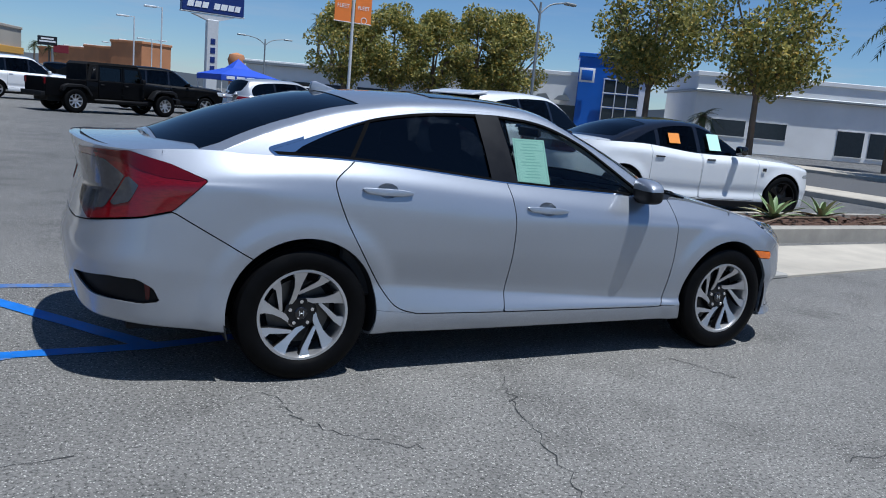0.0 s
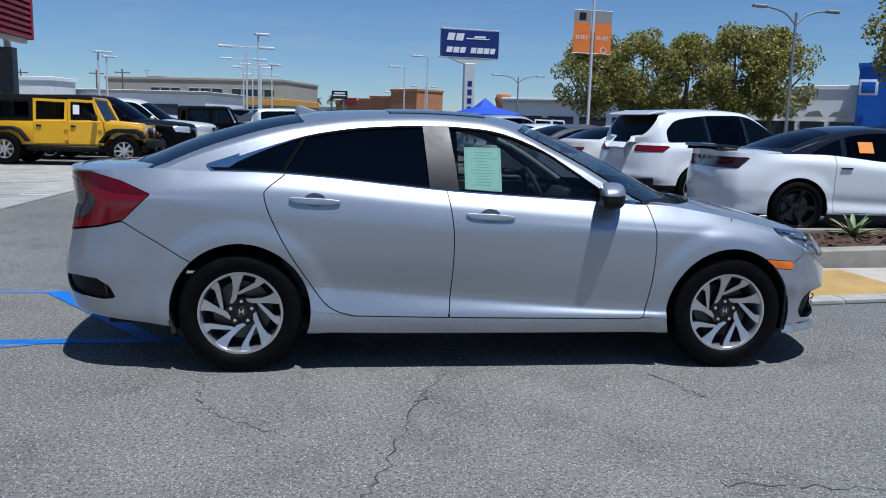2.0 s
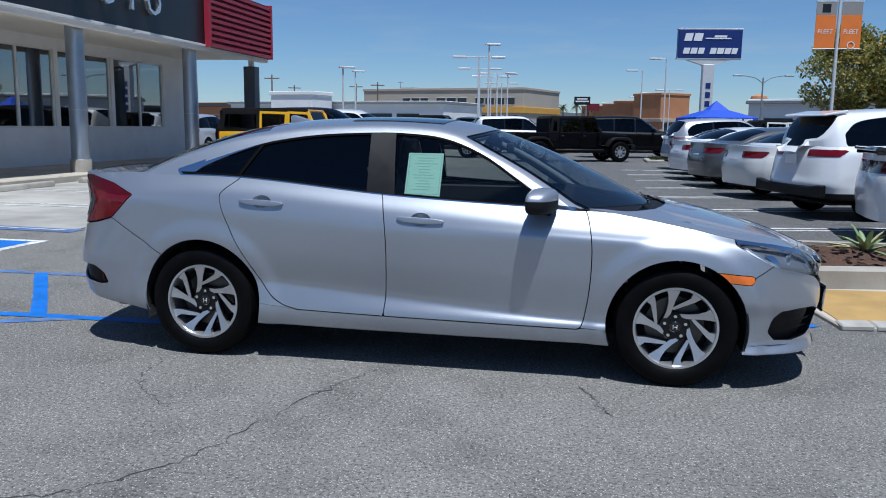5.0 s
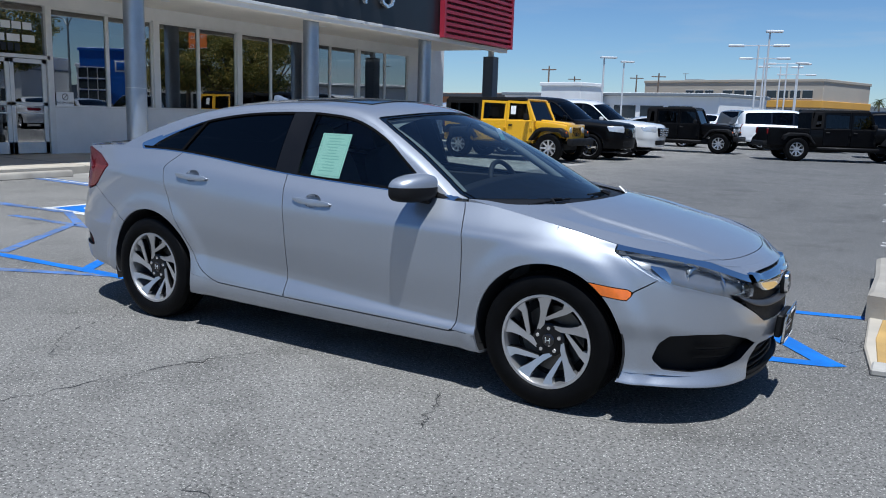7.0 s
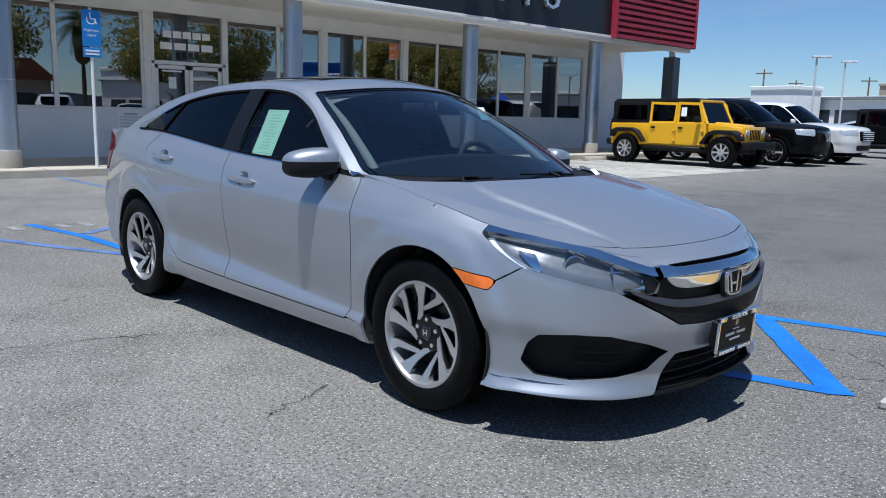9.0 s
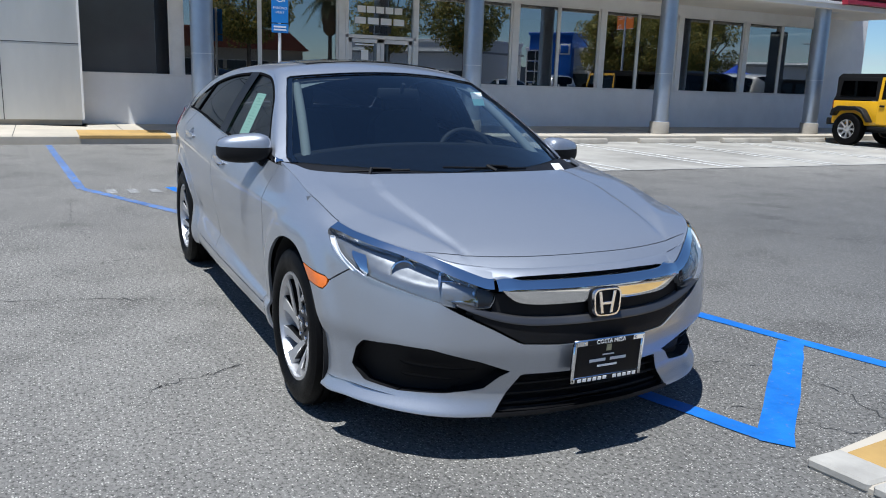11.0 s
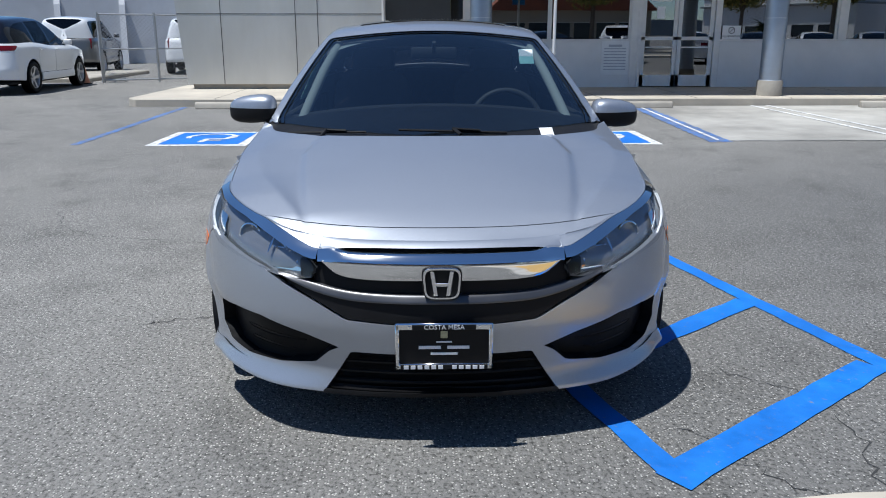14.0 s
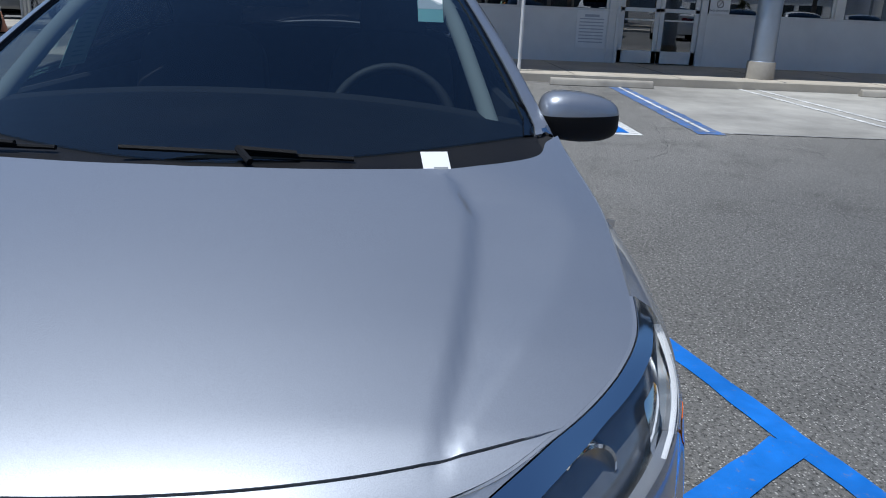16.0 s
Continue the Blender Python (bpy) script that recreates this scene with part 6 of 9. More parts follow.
# door handles with their dished recess
for hx, hz in ((-0.035, 0.852), (-0.965, 0.922)):
    for sg in (-1, 1):
        h = new("door_handle")
        h.parent = civic
        near_ = np.argmin((SD[0][:, 0] - hx - 0.10) ** 2 + (SD[0][:, 2] - hz) ** 2)
        h.matrix_basis = pose(hx, sg * (abs(SD[0][near_, 1]) + 0.006), hz, sg * 9, 1.5, 0)
        hv_ = spline([(-0.130, 0.010), (-0.06, 0.013), (0.06, 0.012), (0.128, 0.004), (0.118, -0.012), (0.05, -0.020), (-0.06, -0.018), (-0.112, -0.010)], 4, True)
        obj("grip", prism(hv_, -sg * 0.006, sg * 0.012, "y", 0.006, 2), M_SILVER, h, "", 50)
        [obj("grip_stem", rbox(0.03, 0.02, 0.02, 0.004, at=(q, -sg * 0.012, 0)), M_SILVER, h) for q in (-0.085, 0.085)]

# outside mirrors
for sg in (-1, 1):
    mr = new("door_mirror")
    mr.parent = civic
    mr.matrix_basis = pose(0.62, sg * 0.893, 0.975 if sg < 0 else 0.952)
    n1, n2 = 18, 20
    mv = []
    for i in range(n1 + 1):
        a = math.pi * i / n1
        for j in range(n2):
            b = 2 * math.pi * j / n2
            cx, cy, cz = math.cos(b) * math.sin(a), -math.cos(a), math.sin(b) * math.sin(a)
            sx, sy, sz_ = (math.copysign(abs(k) ** 0.60, k) for k in (cx, cy, cz))
            taper = 1 - 0.14 * max(0.0, sy)
            mv.append(((sx * 0.090 if sx > 0 else sx * 0.055) * taper + 0.02 - 0.03 * (sy + 1), sg * sy * 0.118 + 0.0, sz_ * 0.068 * taper + 0.010 * -(sy)))
    mf = [[i * n2 + j, i * n2 + (j + 1) % n2, (i + 1) * n2 + (j + 1) % n2, (i + 1) * n2 + j] for i in range(n1) for j in range(n2)]
    if sg > 0:
        mf = [q[::-1] for q in mf]
    mvf = (np.array(mv), [q[::-1] for q in mf])
    obj("mirror_cap", clip(mvf, mvf[0][:, 2] - 0.008), M_SILVER, mr, "silver mirror cap", "all")
    obj("mirror_base", clip(mvf, 0.008 - mvf[0][:, 2]), M_TRIM, mr, "black lower mirror shell", "all")
    obj("mirror_glass", rbox(0.004, 0.19, 0.09, 0.02, at=(-0.030, 0, 0.0)), M_CHROME, mr)
    obj("mirror_stalk", prism([(-0.03, 0), (0.05, 0), (0.06, -0.05), (-0.01, -0.045)], -sg * 0.19, -sg * 0.06, "y", 0.008), M_TRIM, mr, m=pose(0, 0, -0.03))

# wheels
for wx in (-1.35, 1.35):
    for sg in (-1, 1):
        set_wheel(civic, wx, sg * 0.775, 0.322, 0.322, 0.215, 0.217, "sedan_alloy", sedan_blades, M_SATIN, sg)
for wx in (-1.35, 1.35):
    for sg in (-1, 1):
        liner = lathe([(0.366, -0.10), (0.372, -0.10), (0.372, 0.22), (0.366, 0.22)], 40, "y", True)
        v_, f_ = clip(liner, liner[0][:, 2] + 0.12)
        obj("wheel_arch_liner", (v_, f_), M_DARK, civic, "", 40, pose(wx, sg * 0.76, 0.328, 0, 0, 0 if sg < 0 else 180))
obj("floor_pan", prism([(-2.1, -0.55), (-1.0, -0.70), (1.0, -0.70), (1.75, -0.55), (1.95, -0.3), (1.95, 0.3), (1.75, 0.55), (1.0, 0.70), (-1.0, 0.70), (-2.1, 0.55)], 0.20, 0.26, "z"), M_DARK, civic)
obj("firewall", rbox(0.04, 1.45, 0.62, 0.01, at=(0.95, 0, 0.55)), M_DARK, civic)
obj("rear_bulkhead", rbox(0.04, 1.40, 0.75, 0.01, at=(-1.55, 0, 0.62)), M_DARK, civic)

# inside
cab = obj("dashboard", join(prism([(0.62, 0.55), (0.58, 0.80), (0.66, 0.865), (0.80, 0.885), (1.10, 0.885), (1.18, 0.86), (1.18, 0.55)], -0.70, 0.70, "y", 0.02, 2), prism([(0.60, 0.84), (0.66, 0.925), (0.80, 0.93), (0.86, 0.87)], 0.20, 0.54, "y", 0.015, 2)), M_DASH, civic, "dark grey dashboard", 40)
for yy in (-0.36, 0.36):
    st = new("front_seat")
    st.parent = civic
    st.matrix_basis = pose(0, yy, 0)
    obj("cushion", rbox(0.52, 0.50, 0.16, 0.06, 3, at=(0.10, 0, 0.50)), M_SEAT, st, "", 60)
    obj("backrest", moved(prism(spline([(-0.25, 0.0), (-0.24, 0.42), (-0.17, 0.62), (0.17, 0.62), (0.24, 0.42), (0.25, 0.0)], 5), -0.07, 0.07, "x", 0.035, 3), pose(-0.20, 0, 0.50, 0, -20, 0)), M_SEAT, st, "", 60)
    obj("headrest", moved(rbox(0.10, 0.26, 0.17, 0.045, 3), pose(-0.43, 0, 1.17, 0, -14, 0)), M_SEAT, st, "", 60)
    obj("headrest_post", join(rod((-0.41, -0.06, 1.04), (-0.43, -0.06, 1.14), 0.007), rod((-0.41, 0.06, 1.04), (-0.43, 0.06, 1.14), 0.007)), M_CHROME, st, "", True)
rs = new("rear_seat")
rs.parent = civic
obj("cushion", rbox(0.5, 1.26, 0.16, 0.06, 2, at=(-0.88, 0, 0.52)), M_SEAT, rs, "", 60)
obj("backrest", moved(rbox(0.16, 1.26, 0.62, 0.06, 2), pose(-1.25, 0, 0.80, 0, -24, 0)), M_SEAT, rs, "", 60)
tv, tf = [], []
for i in range(40):
    a = 2 * math.pi * i / 40
    for j in range(10):
        b = 2 * math.pi * j / 10
        r = 0.178 + 0.016 * math.cos(b)
        tv.append((0.016 * math.sin(b), r * math.cos(a), r * math.sin(a)))
tf = [[i * 10 + j, ((i + 1) % 40) * 10 + j, ((i + 1) % 40) * 10 + (j + 1) % 10, i * 10 + (j + 1) % 10] for i in range(40) for j in range(10)]
sw = obj("steering_wheel", (np.array(tv), tf), M_DASH, civic, "black steering wheel", "all", pose(0.50, 0.37, 0.885, 0, -24, 0))
obj("airbag_cover", rbox(0.05, 0.15, 0.12, 0.03, 2), M_DASH, sw, "", 60)
for a in (0, 180, 270):
    obj("spoke", moved(rbox(0.018, 0.14, 0.04, 0.006, at=(0, 0.11, 0)), pose(0, 0, 0, a, 0, 0)), M_DASH, sw)
for sg in (-1, 1):
    pil = spline([(0.13, sg * 0.50, 1.285), (0.40, sg * 0.555, 1.165), (0.64, sg * 0.605, 1.02), (0.80, sg * 0.64, 0.91)], 8)
    obj("pillar_trim", pipe(pil, 0.024, 10), M_LINER, civic, "pale grey pillar lining", "all")
    obj("door_card", rbox(1.9, 0.03, 0.55, 0.01, at=(-0.2, sg * 0.76, 0.66)), M_DASH, civic)
hl_v = CV.cabin(-1.5, 0.25, 40, 6, 12)
k_in = cut(hl_v, lambda v: v[:, 3] - 0.02)
hw = whole(k_in)
obj("headliner", (hw[0][:, :3] - np.array((0, 0, 0.035)), [q[::-1] for q in hw[1]]), M_LINER, civic, "pale headliner", "all")
obj("rear_view_mirror", join(rbox(0.03, 0.24, 0.06, 0.015, 2, at=(0.36, 0, 1.235)), rod((0.40, 0, 1.24), (0.43, 0, 1.29), 0.01)), M_DASH, civic, "", 40)

# wipers
for a, b, c in (((1.13, -0.64, 0.918), (1.20, -0.30, 0.928), (1.22, -0.50, 0.90)), ((1.245, -0.16, 0.942), (1.20, 0.30, 0.924), (1.27, 0.10, 0.925))):
    wp = new("wiper")
    wp.parent = civic
    obj("blade", rod(a, b, 0.0055, 6), M_TRIM, wp, "", True)
    mid = tuple((Vector(a) + Vector(b)) / 2 + Vector((0.01, 0, 0.012)))
    obj("arm", join(rod(c, mid, 0.008, 6), rod(mid, tuple(Vector(b) * 0.75 + Vector(a) * 0.25 + Vector((0.008, 0, 0.008))), 0.006, 6)), M_TRIM, wp, "", True)

# fin aerial on the roof
obj("roof_aerial", prism([(-0.09, 0), (0.085, 0), (0.03, 0.022), (-0.05, 0.055), (-0.075, 0.055)], -0.018, 0.018, "y", 0.008, 2), M_SILVER, civic, "silver fin aerial", 40, pose(-1.03, 0, 1.375, 0, -6, 0))

# ---- the other vehicles ----
M_WHITEPAINT = paint("white_paint", (0.78, 0.79, 0.80), 0.0, 0.35, 0.02)
M_PEARL = paint("pearl_white_paint", (0.70, 0.70, 0.68), 0.1, 0.35, 0.03)
M_BLACKPAINT = paint("black_paint", (0.002, 0.002, 0.0025), 0.0, 0.45, 0.1)
M_BLACKPAINT.node_tree.nodes["Principled BSDF"].inputs["Coat Weight"].default_value = 0.15
M_BLACKPAINT.node_tree.nodes["Principled BSDF"].inputs["Specular IOR Level"].default_value = 0.08
M_GREYCAR = paint("grey_paint", (0.10, 0.105, 0.11), 0.4, 0.35, 0.06)
M_SILVERCAR = paint("light_silver_paint", (0.55, 0.56, 0.58), 0.5, 0.36, 0.06)
M_YELLOW = paint("yellow_paint", (0.78, 0.42, 0.008), 0.0, 0.38, 0.03)
M_BLACKWHEEL = mat("black_wheel", (0.012, 0.012, 0.013), 0.3, 0.3, var=0.1)
M_CANVAS = mat("black_soft_top", (0.008, 0.008, 0.009), 0.85, spec=0.2, var=0.2, scale=8, grain=0.001)
M_HEAD = mat("pale_headlamp", (0.62, 0.64, 0.66), 0.15, 0.4, var=0.1, coat=1.0)


def outline_of(xr, xf, w, blunt=0.16):
    """Plan outline of a car from its tail, nose and half width."""
    return [(xr, 0), (xr + 0.03, 0.56 * w), (xr + blunt, 0.85 * w), (xr + 0.42, 0.95 * w), (-1.3, 0.99 * w), (-0.1, w), (1.0, 0.995 * w), (1.45, 0.98 * w), (xf - 0.42, 0.92 * w), (xf - blunt * 1.05, 0.70 * w), (xf - 0.04, 0.35 * w), (xf, 0)]


BODIES = {}


def body_pieces(s):
    """The panels, panes and lamps of a car of one make, to be painted."""
    out = []

    def add(nm, vf, mt, lab="", sm=False):
        out.append((nm, vf, mt, lab, sm))

    wb = s["wb"] / 2
    zs = s["levels"]
    st = {}
    for k, (b, tp, dd) in s["stations"].items():
        zl = [b, b + 0.01] + [b + (tp - b) * q for q in (0.14, 0.27, 0.42, 0.62, 0.85, 1.0)]
        st[k] = (zl, [0.14, 0.04] + list(dd))
    sh = Shell(outline_of(s["xr"], s["xf"], s["w"], s.get("blunt", 0.16)), st, s["hood"], s["deck"], s["roof"], s.get("lean", (0.45, 0.3)), s.get("bulge", (0.15, 0.35)), 0.05, 26, 0.05, (-wb, wb, s["r"] + 0.01), 0.02, s["cowl"], s["tail"])
    ra = s["r"] + 0.05
    sd = cut(sh.side, arch(-wb, s["r"], ra), arch(wb, s["r"], ra))
    wid = s["w"]
    inner_b = whole(sd)
    nb_ = normals(*inner_b)
    add("inner_body", (inner_b[0][:, :3] - nb_ * 0.03, inner_b[1]), M_DARK, "", "all")
    doors = s["doors"]
    zlow, zhi = s["door_z"]
    polys = [[(a, zlow), (b, zlow), (b + s.get("slant", 0.0), zhi + 0.4), (a + s.get("slant2", 0.0), zhi + 0.4)] for a, b in doors]
    clad = s.get("clad", 0.0)
    fns = [outside(p, off=0.004) for p in polys]
    lampf = [(sh.at(x=s["xf"] - 0.55), s["lamp_f"][1]), (sh.at(y=s["lamp_f"][2]), s["lamp_f"][1]), (sh.at(y=s["lamp_f"][2]), s["lamp_f"][0]), (sh.at(x=s["xf"] - 0.45), s["lamp_f"][0] + 0.04)]
    lampr = [(sh.at(x=s["xr"] + s["lamp_r"][3]), s["lamp_r"][1]), (sh.aty(s["lamp_r"][2]), s["lamp_r"][1]), (sh.aty(s["lamp_r"][2]), s["lamp_r"][0]), (sh.at(x=s["xr"] + s["lamp_r"][3] * 0.6), s["lamp_r"][0])]
    body = cut(sd, *fns, outside(lampf, 3, 2, 0.0), outside(lampr, 3, 2, 0.0), lambda v: v[:, 2] - clad)
    add("body", skin(whole(body), 0.015), "color", "", 40)
    if clad:
        add("cladding", skin(whole(cut(sd, *fns, lambda v: clad - v[:, 2])), 0.015, 0.004), M_TRIM, "black plastic lower cladding", 40)
    for p in polys:
        d = cut(sd, inside(p, off=0.004), lambda v: v[:, 2] - clad)
        for vf in (skin(d, 0.012), mirror(skin(d, 0.012))):
            add("door", vf, "color", "", 40)
        mx_ = max(q[0] for q in p[:2]) - 0.30 if p is not polys[0] else max(q[0] for q in p[:2]) - 1.0
    for (a, b) in doors:
        for sg in (-1, 1):
            add("door_handle", rbox(0.16, 0.020, 0.022, 0.007, at=(a + 0.14, sg * (wid - 0.002), s["handle"])), "handle", "", 40)
    for vf in (skin(cut(sd, inside(lampf, 3, 2, 0.002)), 0.01, 0.003),):
        add("headlamp", vf, M_HEAD, "clear headlamp", 40)
        add("headlamp", mirror(vf), M_HEAD, "clear headlamp", 40)
    for vf in (skin(cut(sd, inside(lampr, 3, 2, 0.002)), 0.01, 0.006),):
        add("tail_lamp", vf, s.get("lamp_mat") or M_REDLENS, "red tail lamp", 40)
        add("tail_lamp", mirror(vf), s.get("lamp_mat") or M_REDLENS, "red tail lamp", 40)
    gz0, gz1, gy = s["grille"]
    gp = [(sh.at(y=gy), gz1), (sh.len + 0.2, gz1), (sh.len + 0.2, gz0), (sh.at(y=gy * 0.9), gz0)]
    add("grille", skin(whole(cut(sd, inside(gp, 3, 2))), 0.01, 0.004), M_PIANO, "black grille", 40)
    lp = [(sh.at(y=0.6), s["mouth"][1]), (sh.len + 0.2, s["mouth"][1]), (sh.len + 0.2, s["mouth"][0]), (sh.at(y=0.55), s["mouth"][0])]
    add("lower_intake", skin(whole(cut(sd, inside(lp, 3, 2))), 0.01, 0.003), M_TRIM, "", 40)
    rl = sh.rail_poly()
    add("hood", skin(cut(sh.sheet(s["cowl"] - 0.2, s["xf"] + 0.05, "hood", 0.05, 1.1), inside(rl, 0, 1, 0.003)), 0.02), "color", "", 40)
    if s.get("boot", True):
        add("boot_lid", skin(cut(sh.sheet(s["xr"] - 0.05, s["tail"] + 0.1, "deck", 0.05, 1.1), inside(rl, 0, 1, 0.003)), 0.02), "color", "", 40)
    cb = sh.cabin(s["cab"][0], s["cab"][1], 80, 12, 14)
    cb = cut(cb, lambda v: np.where(v[:, 0] > s["cowl"] - 0.2, v[:, 2] - sh.hood_z(v[:, 0], v[:, 1]) + 0.02, 1.0))
    dlo = np.vstack([spline(s["dlo"], 5)])
    kk = sh.rail[:, 1] > 0.5
    bz = lambda x: np.interp(x, sh.rail[kk, 0], sh.rail[kk, 2])
    xs = np.linspace(s["dlo"][-1][0], s["dlo"][0][0], 16)
    dlo = np.vstack([dlo, np.stack([xs, bz(xs) + 0.01], 1)])
    dfn = lambda v: np.where(v[:, 3] < 0.03, sdist(v[:, [0, 2]], dlo), -1.0)
    wsf = lambda v: np.minimum(v[:, 0] - (s["ws"] - 0.35 * v[:, 1] ** 2), v[:, 3] - 0.05)
    blf = lambda v: np.minimum(np.minimum((s["bl"] + 0.12 * v[:, 1] ** 2) - v[:, 0], v[:, 3] - 0.07), v[:, 2] - s["bl_z"])
    add("roof", skin(whole(cut(cb, lambda v: -wsf(v) - 0.003, lambda v: -blf(v) - 0.003, lambda v: -dfn(v) - 0.003)), 0.02), "roof", "", 40)
    add("windscreen", skin(whole(cut(cb, wsf)), 0.0, -0.003), M_GLASS_CAR, "", "all")
    add("rear_window", skin(whole(cut(cb, blf)), 0.0, -0.003), M_GLASS_DARK, "dark rear window", "all")
    cuts = [-9.0] + s["pillars"] + [9.0]
    for a, b in zip(cuts[:-1], cuts[1:]):
        pane = skin(cut(cb, dfn, lambda v: v[:, 0] - a - 0.035, lambda v: b - 0.035 - v[:, 0]), 0.0, -0.003)
        if len(pane[1]):
            add("side_window", pane, M_GLASS_CAR, "", "all")
            add("side_window", mirror(pane), M_GLASS_CAR, "", "all")
    for a in s["pillars"]:
        pil = skin(cut(cb, dfn, lambda v: v[:, 0] - a + 0.035, lambda v: a + 0.035 - v[:, 0]), 0.01, 0.001)
        add("pillar_cover", pil, M_PIANO, "", "all")
        add("pillar_cover", mirror(pil), M_PIANO, "", "all")
    return out


def road_car(name, label, spec, color, at, group="", roof_color=None, wheel="plain", blades=None, rim_mat=None, plate=True):
    """A parked car with body, bonnet, roof, panes, lamps and wheels."""
    t = thing(name, label, spec.get("category", "car"), group, at=at)
    s = spec
    key = s["kind"]
    paints = {"color": color, "roof": roof_color or color, "handle": s.get("handle_mat") or color, "mirror": s.get("mirror_mat") or color}
    wb = s["wb"] / 2
    wid = s["w"]
    if key not in BODIES:
        BODIES[key] = body_pieces(s)
    for nm, vf, mt, lab, sm in BODIES[key]:
        obj(nm, vf, paints.get(mt, mt) if isinstance(mt, str) else mt, t, "black roof" if nm == "roof" and roof_color else lab, sm)
    for sg in (-1, 1):
        obj("door_mirror", rbox(0.11, 0.20, 0.14, 0.04, 3, at=(s["cowl"] - 0.28, sg * (wid + 0.06), s["handle"] + 0.17)), paints["mirror"], t, "", 50)
        for wx in (-wb, wb):
            set_wheel(t, wx, sg * (wid - 0.12), s["r"], s["r"], 0.235, s["rim"], wheel, blades or star_blades(5, 1.0, M_SATIN), rim_mat, sg)
    obj("floor_pan", rbox(s["xf"] - s["xr"] - 0.5, 2 * wid - 0.4, 0.05, 0.02, at=((s["xf"] + s["xr"]) / 2, 0, 0.26)), M_DARK, t)
    for x in (-0.25, -1.05):
        for y in (-0.38, 0.38):
            obj("seat_back", rbox(0.18, 0.5, 0.75, 0.07, 2, at=(x, y, s["seat"])), M_SEAT, t)
    if plate:
        obj("rear_plate", rbox(0.012, 0.30, 0.15, 0.004, at=(s["xr"] + 0.02, 0, s["plate_z"])), M_WHITEPAPER, t, "plain white rear plate")
    return t


M_SMOKED = mat("smoked_lamp", (0.03, 0.003, 0.004), 0.12, var=0.2, scale=20, coat=0.4)
FLANK = (0.02, 0.04, 0.02, 0.012, 0.006, 0.085)
NOSE = (0.03, 0.015, 0.0, 0.01, 0.03, 0.09)
TAIL = (0.03, 0.01, 0.0, 0.01, 0.05, 0.06)
MUSCLE = dict(
    kind="muscle",
    xr=-2.60, xf=2.42, w=0.95, wb=3.05, r=0.355, rim=0.255, levels=8, blunt=0.17, cowl=0.80, tail=-1.85,
    stations={0: (0.28, 1.06, TAIL), 2: (0.27, 1.06, TAIL), 4: (0.22, 1.07, FLANK), 5: (0.21, 0.98, FLANK), 7: (0.22, 0.97, FLANK), 9: (0.20, 0.90, NOSE), 11: (0.18, 0.86, NOSE)},
    hood=([(0.5, 1.06), (0.9, 1.02), (1.6, 0.98), (2.1, 0.92), (2.42, 0.84)], [(0.5, 0.05), (1.6, 0.06), (2.4, 0.10)], 2.4), deck=([(-2.65, 1.08), (-2.4, 1.11), (-1.9, 1.12), (-1.6, 1.13)], 0.04),
    roof=[(-2.4, 1.06), (-1.95, 1.14), (-1.3, 1.36), (-0.9, 1.44), (-0.4, 1.475), (0.05, 1.455), (0.3, 1.38), (1.15, 0.98), (1.6, 0.78)], cab=(-2.15, 1.2), dlo=[(-1.35, 1.10), (-1.05, 1.24), (-0.75, 1.33), (-0.35, 1.37), (0.0, 1.345), (0.45, 1.18), (0.78, 1.01)],
    doors=[(-1.05, -0.12), (-0.11, 0.98)], door_z=(0.30, 1.0), handle=0.90, pillars=[-0.16, -0.92], ws=0.32, bl=-1.08, bl_z=1.145, lamp_f=(0.66, 0.76, 0.45), lamp_r=(0.86, 1.01, 0.02, 0.42), lamp_mat=M_SMOKED, grille=(0.62, 0.78, 0.5), mouth=(0.26, 0.44), seat=0.85, plate_z=0.60, slant=-0.02,
)
CROSS = dict(
    kind="cross",
    xr=-2.38, xf=2.36, w=0.955, wb=2.85, r=0.365, rim=0.245, levels=8, blunt=0.20, cowl=0.85, tail=-2.05, clad=0.42, boot=False, category="suv",
    stations={0: (0.35, 1.10, (0.0, -0.02, 0.02, 0.05, 0.10, 0.16)), 2: (0.33, 1.12, (0.02, 0.0, 0.01, 0.03, 0.06, 0.12)), 4: (0.28, 1.14, FLANK), 5: (0.27, 1.06, FLANK), 7: (0.28, 1.04, FLANK), 9: (0.26, 0.98, NOSE), 11: (0.24, 0.94, NOSE)},
    hood=([(0.4, 1.22), (0.9, 1.16), (1.6, 1.09), (2.1, 1.0), (2.36, 0.90)], [(0.5, 0.06), (1.6, 0.08), (2.4, 0.14)], 2.4), deck=([(-2.45, 1.10), (-2.2, 1.14), (-1.9, 1.16), (-1.5, 1.17)], 0.03),
    roof=[(-2.46, 1.02), (-2.28, 1.20), (-2.08, 1.52), (-1.98, 1.63), (-1.6, 1.69), (-0.6, 1.735), (0.0, 1.715), (0.3, 1.63), (1.15, 1.12), (1.6, 0.85)], cab=(-2.44, 1.25), lean=(0.36, 0.22), bulge=(0.10, 0.35), dlo=[(-1.95, 1.32), (-1.72, 1.50), (-1.2, 1.585), (-0.5, 1.62), (0.0, 1.60), (0.42, 1.40), (0.86, 1.08)],
    doors=[(-1.05, -0.12), (-0.11, 0.95)], door_z=(0.46, 1.05), handle=0.97, pillars=[-0.16, -1.08], ws=0.34, bl=-1.98, bl_z=1.125, lamp_f=(0.80, 0.94, 0.45), lamp_r=(0.97, 1.08, 0.34, 0.46), grille=(0.62, 0.86, 0.5), mouth=(0.36, 0.50), seat=1.0, plate_z=0.92,
)
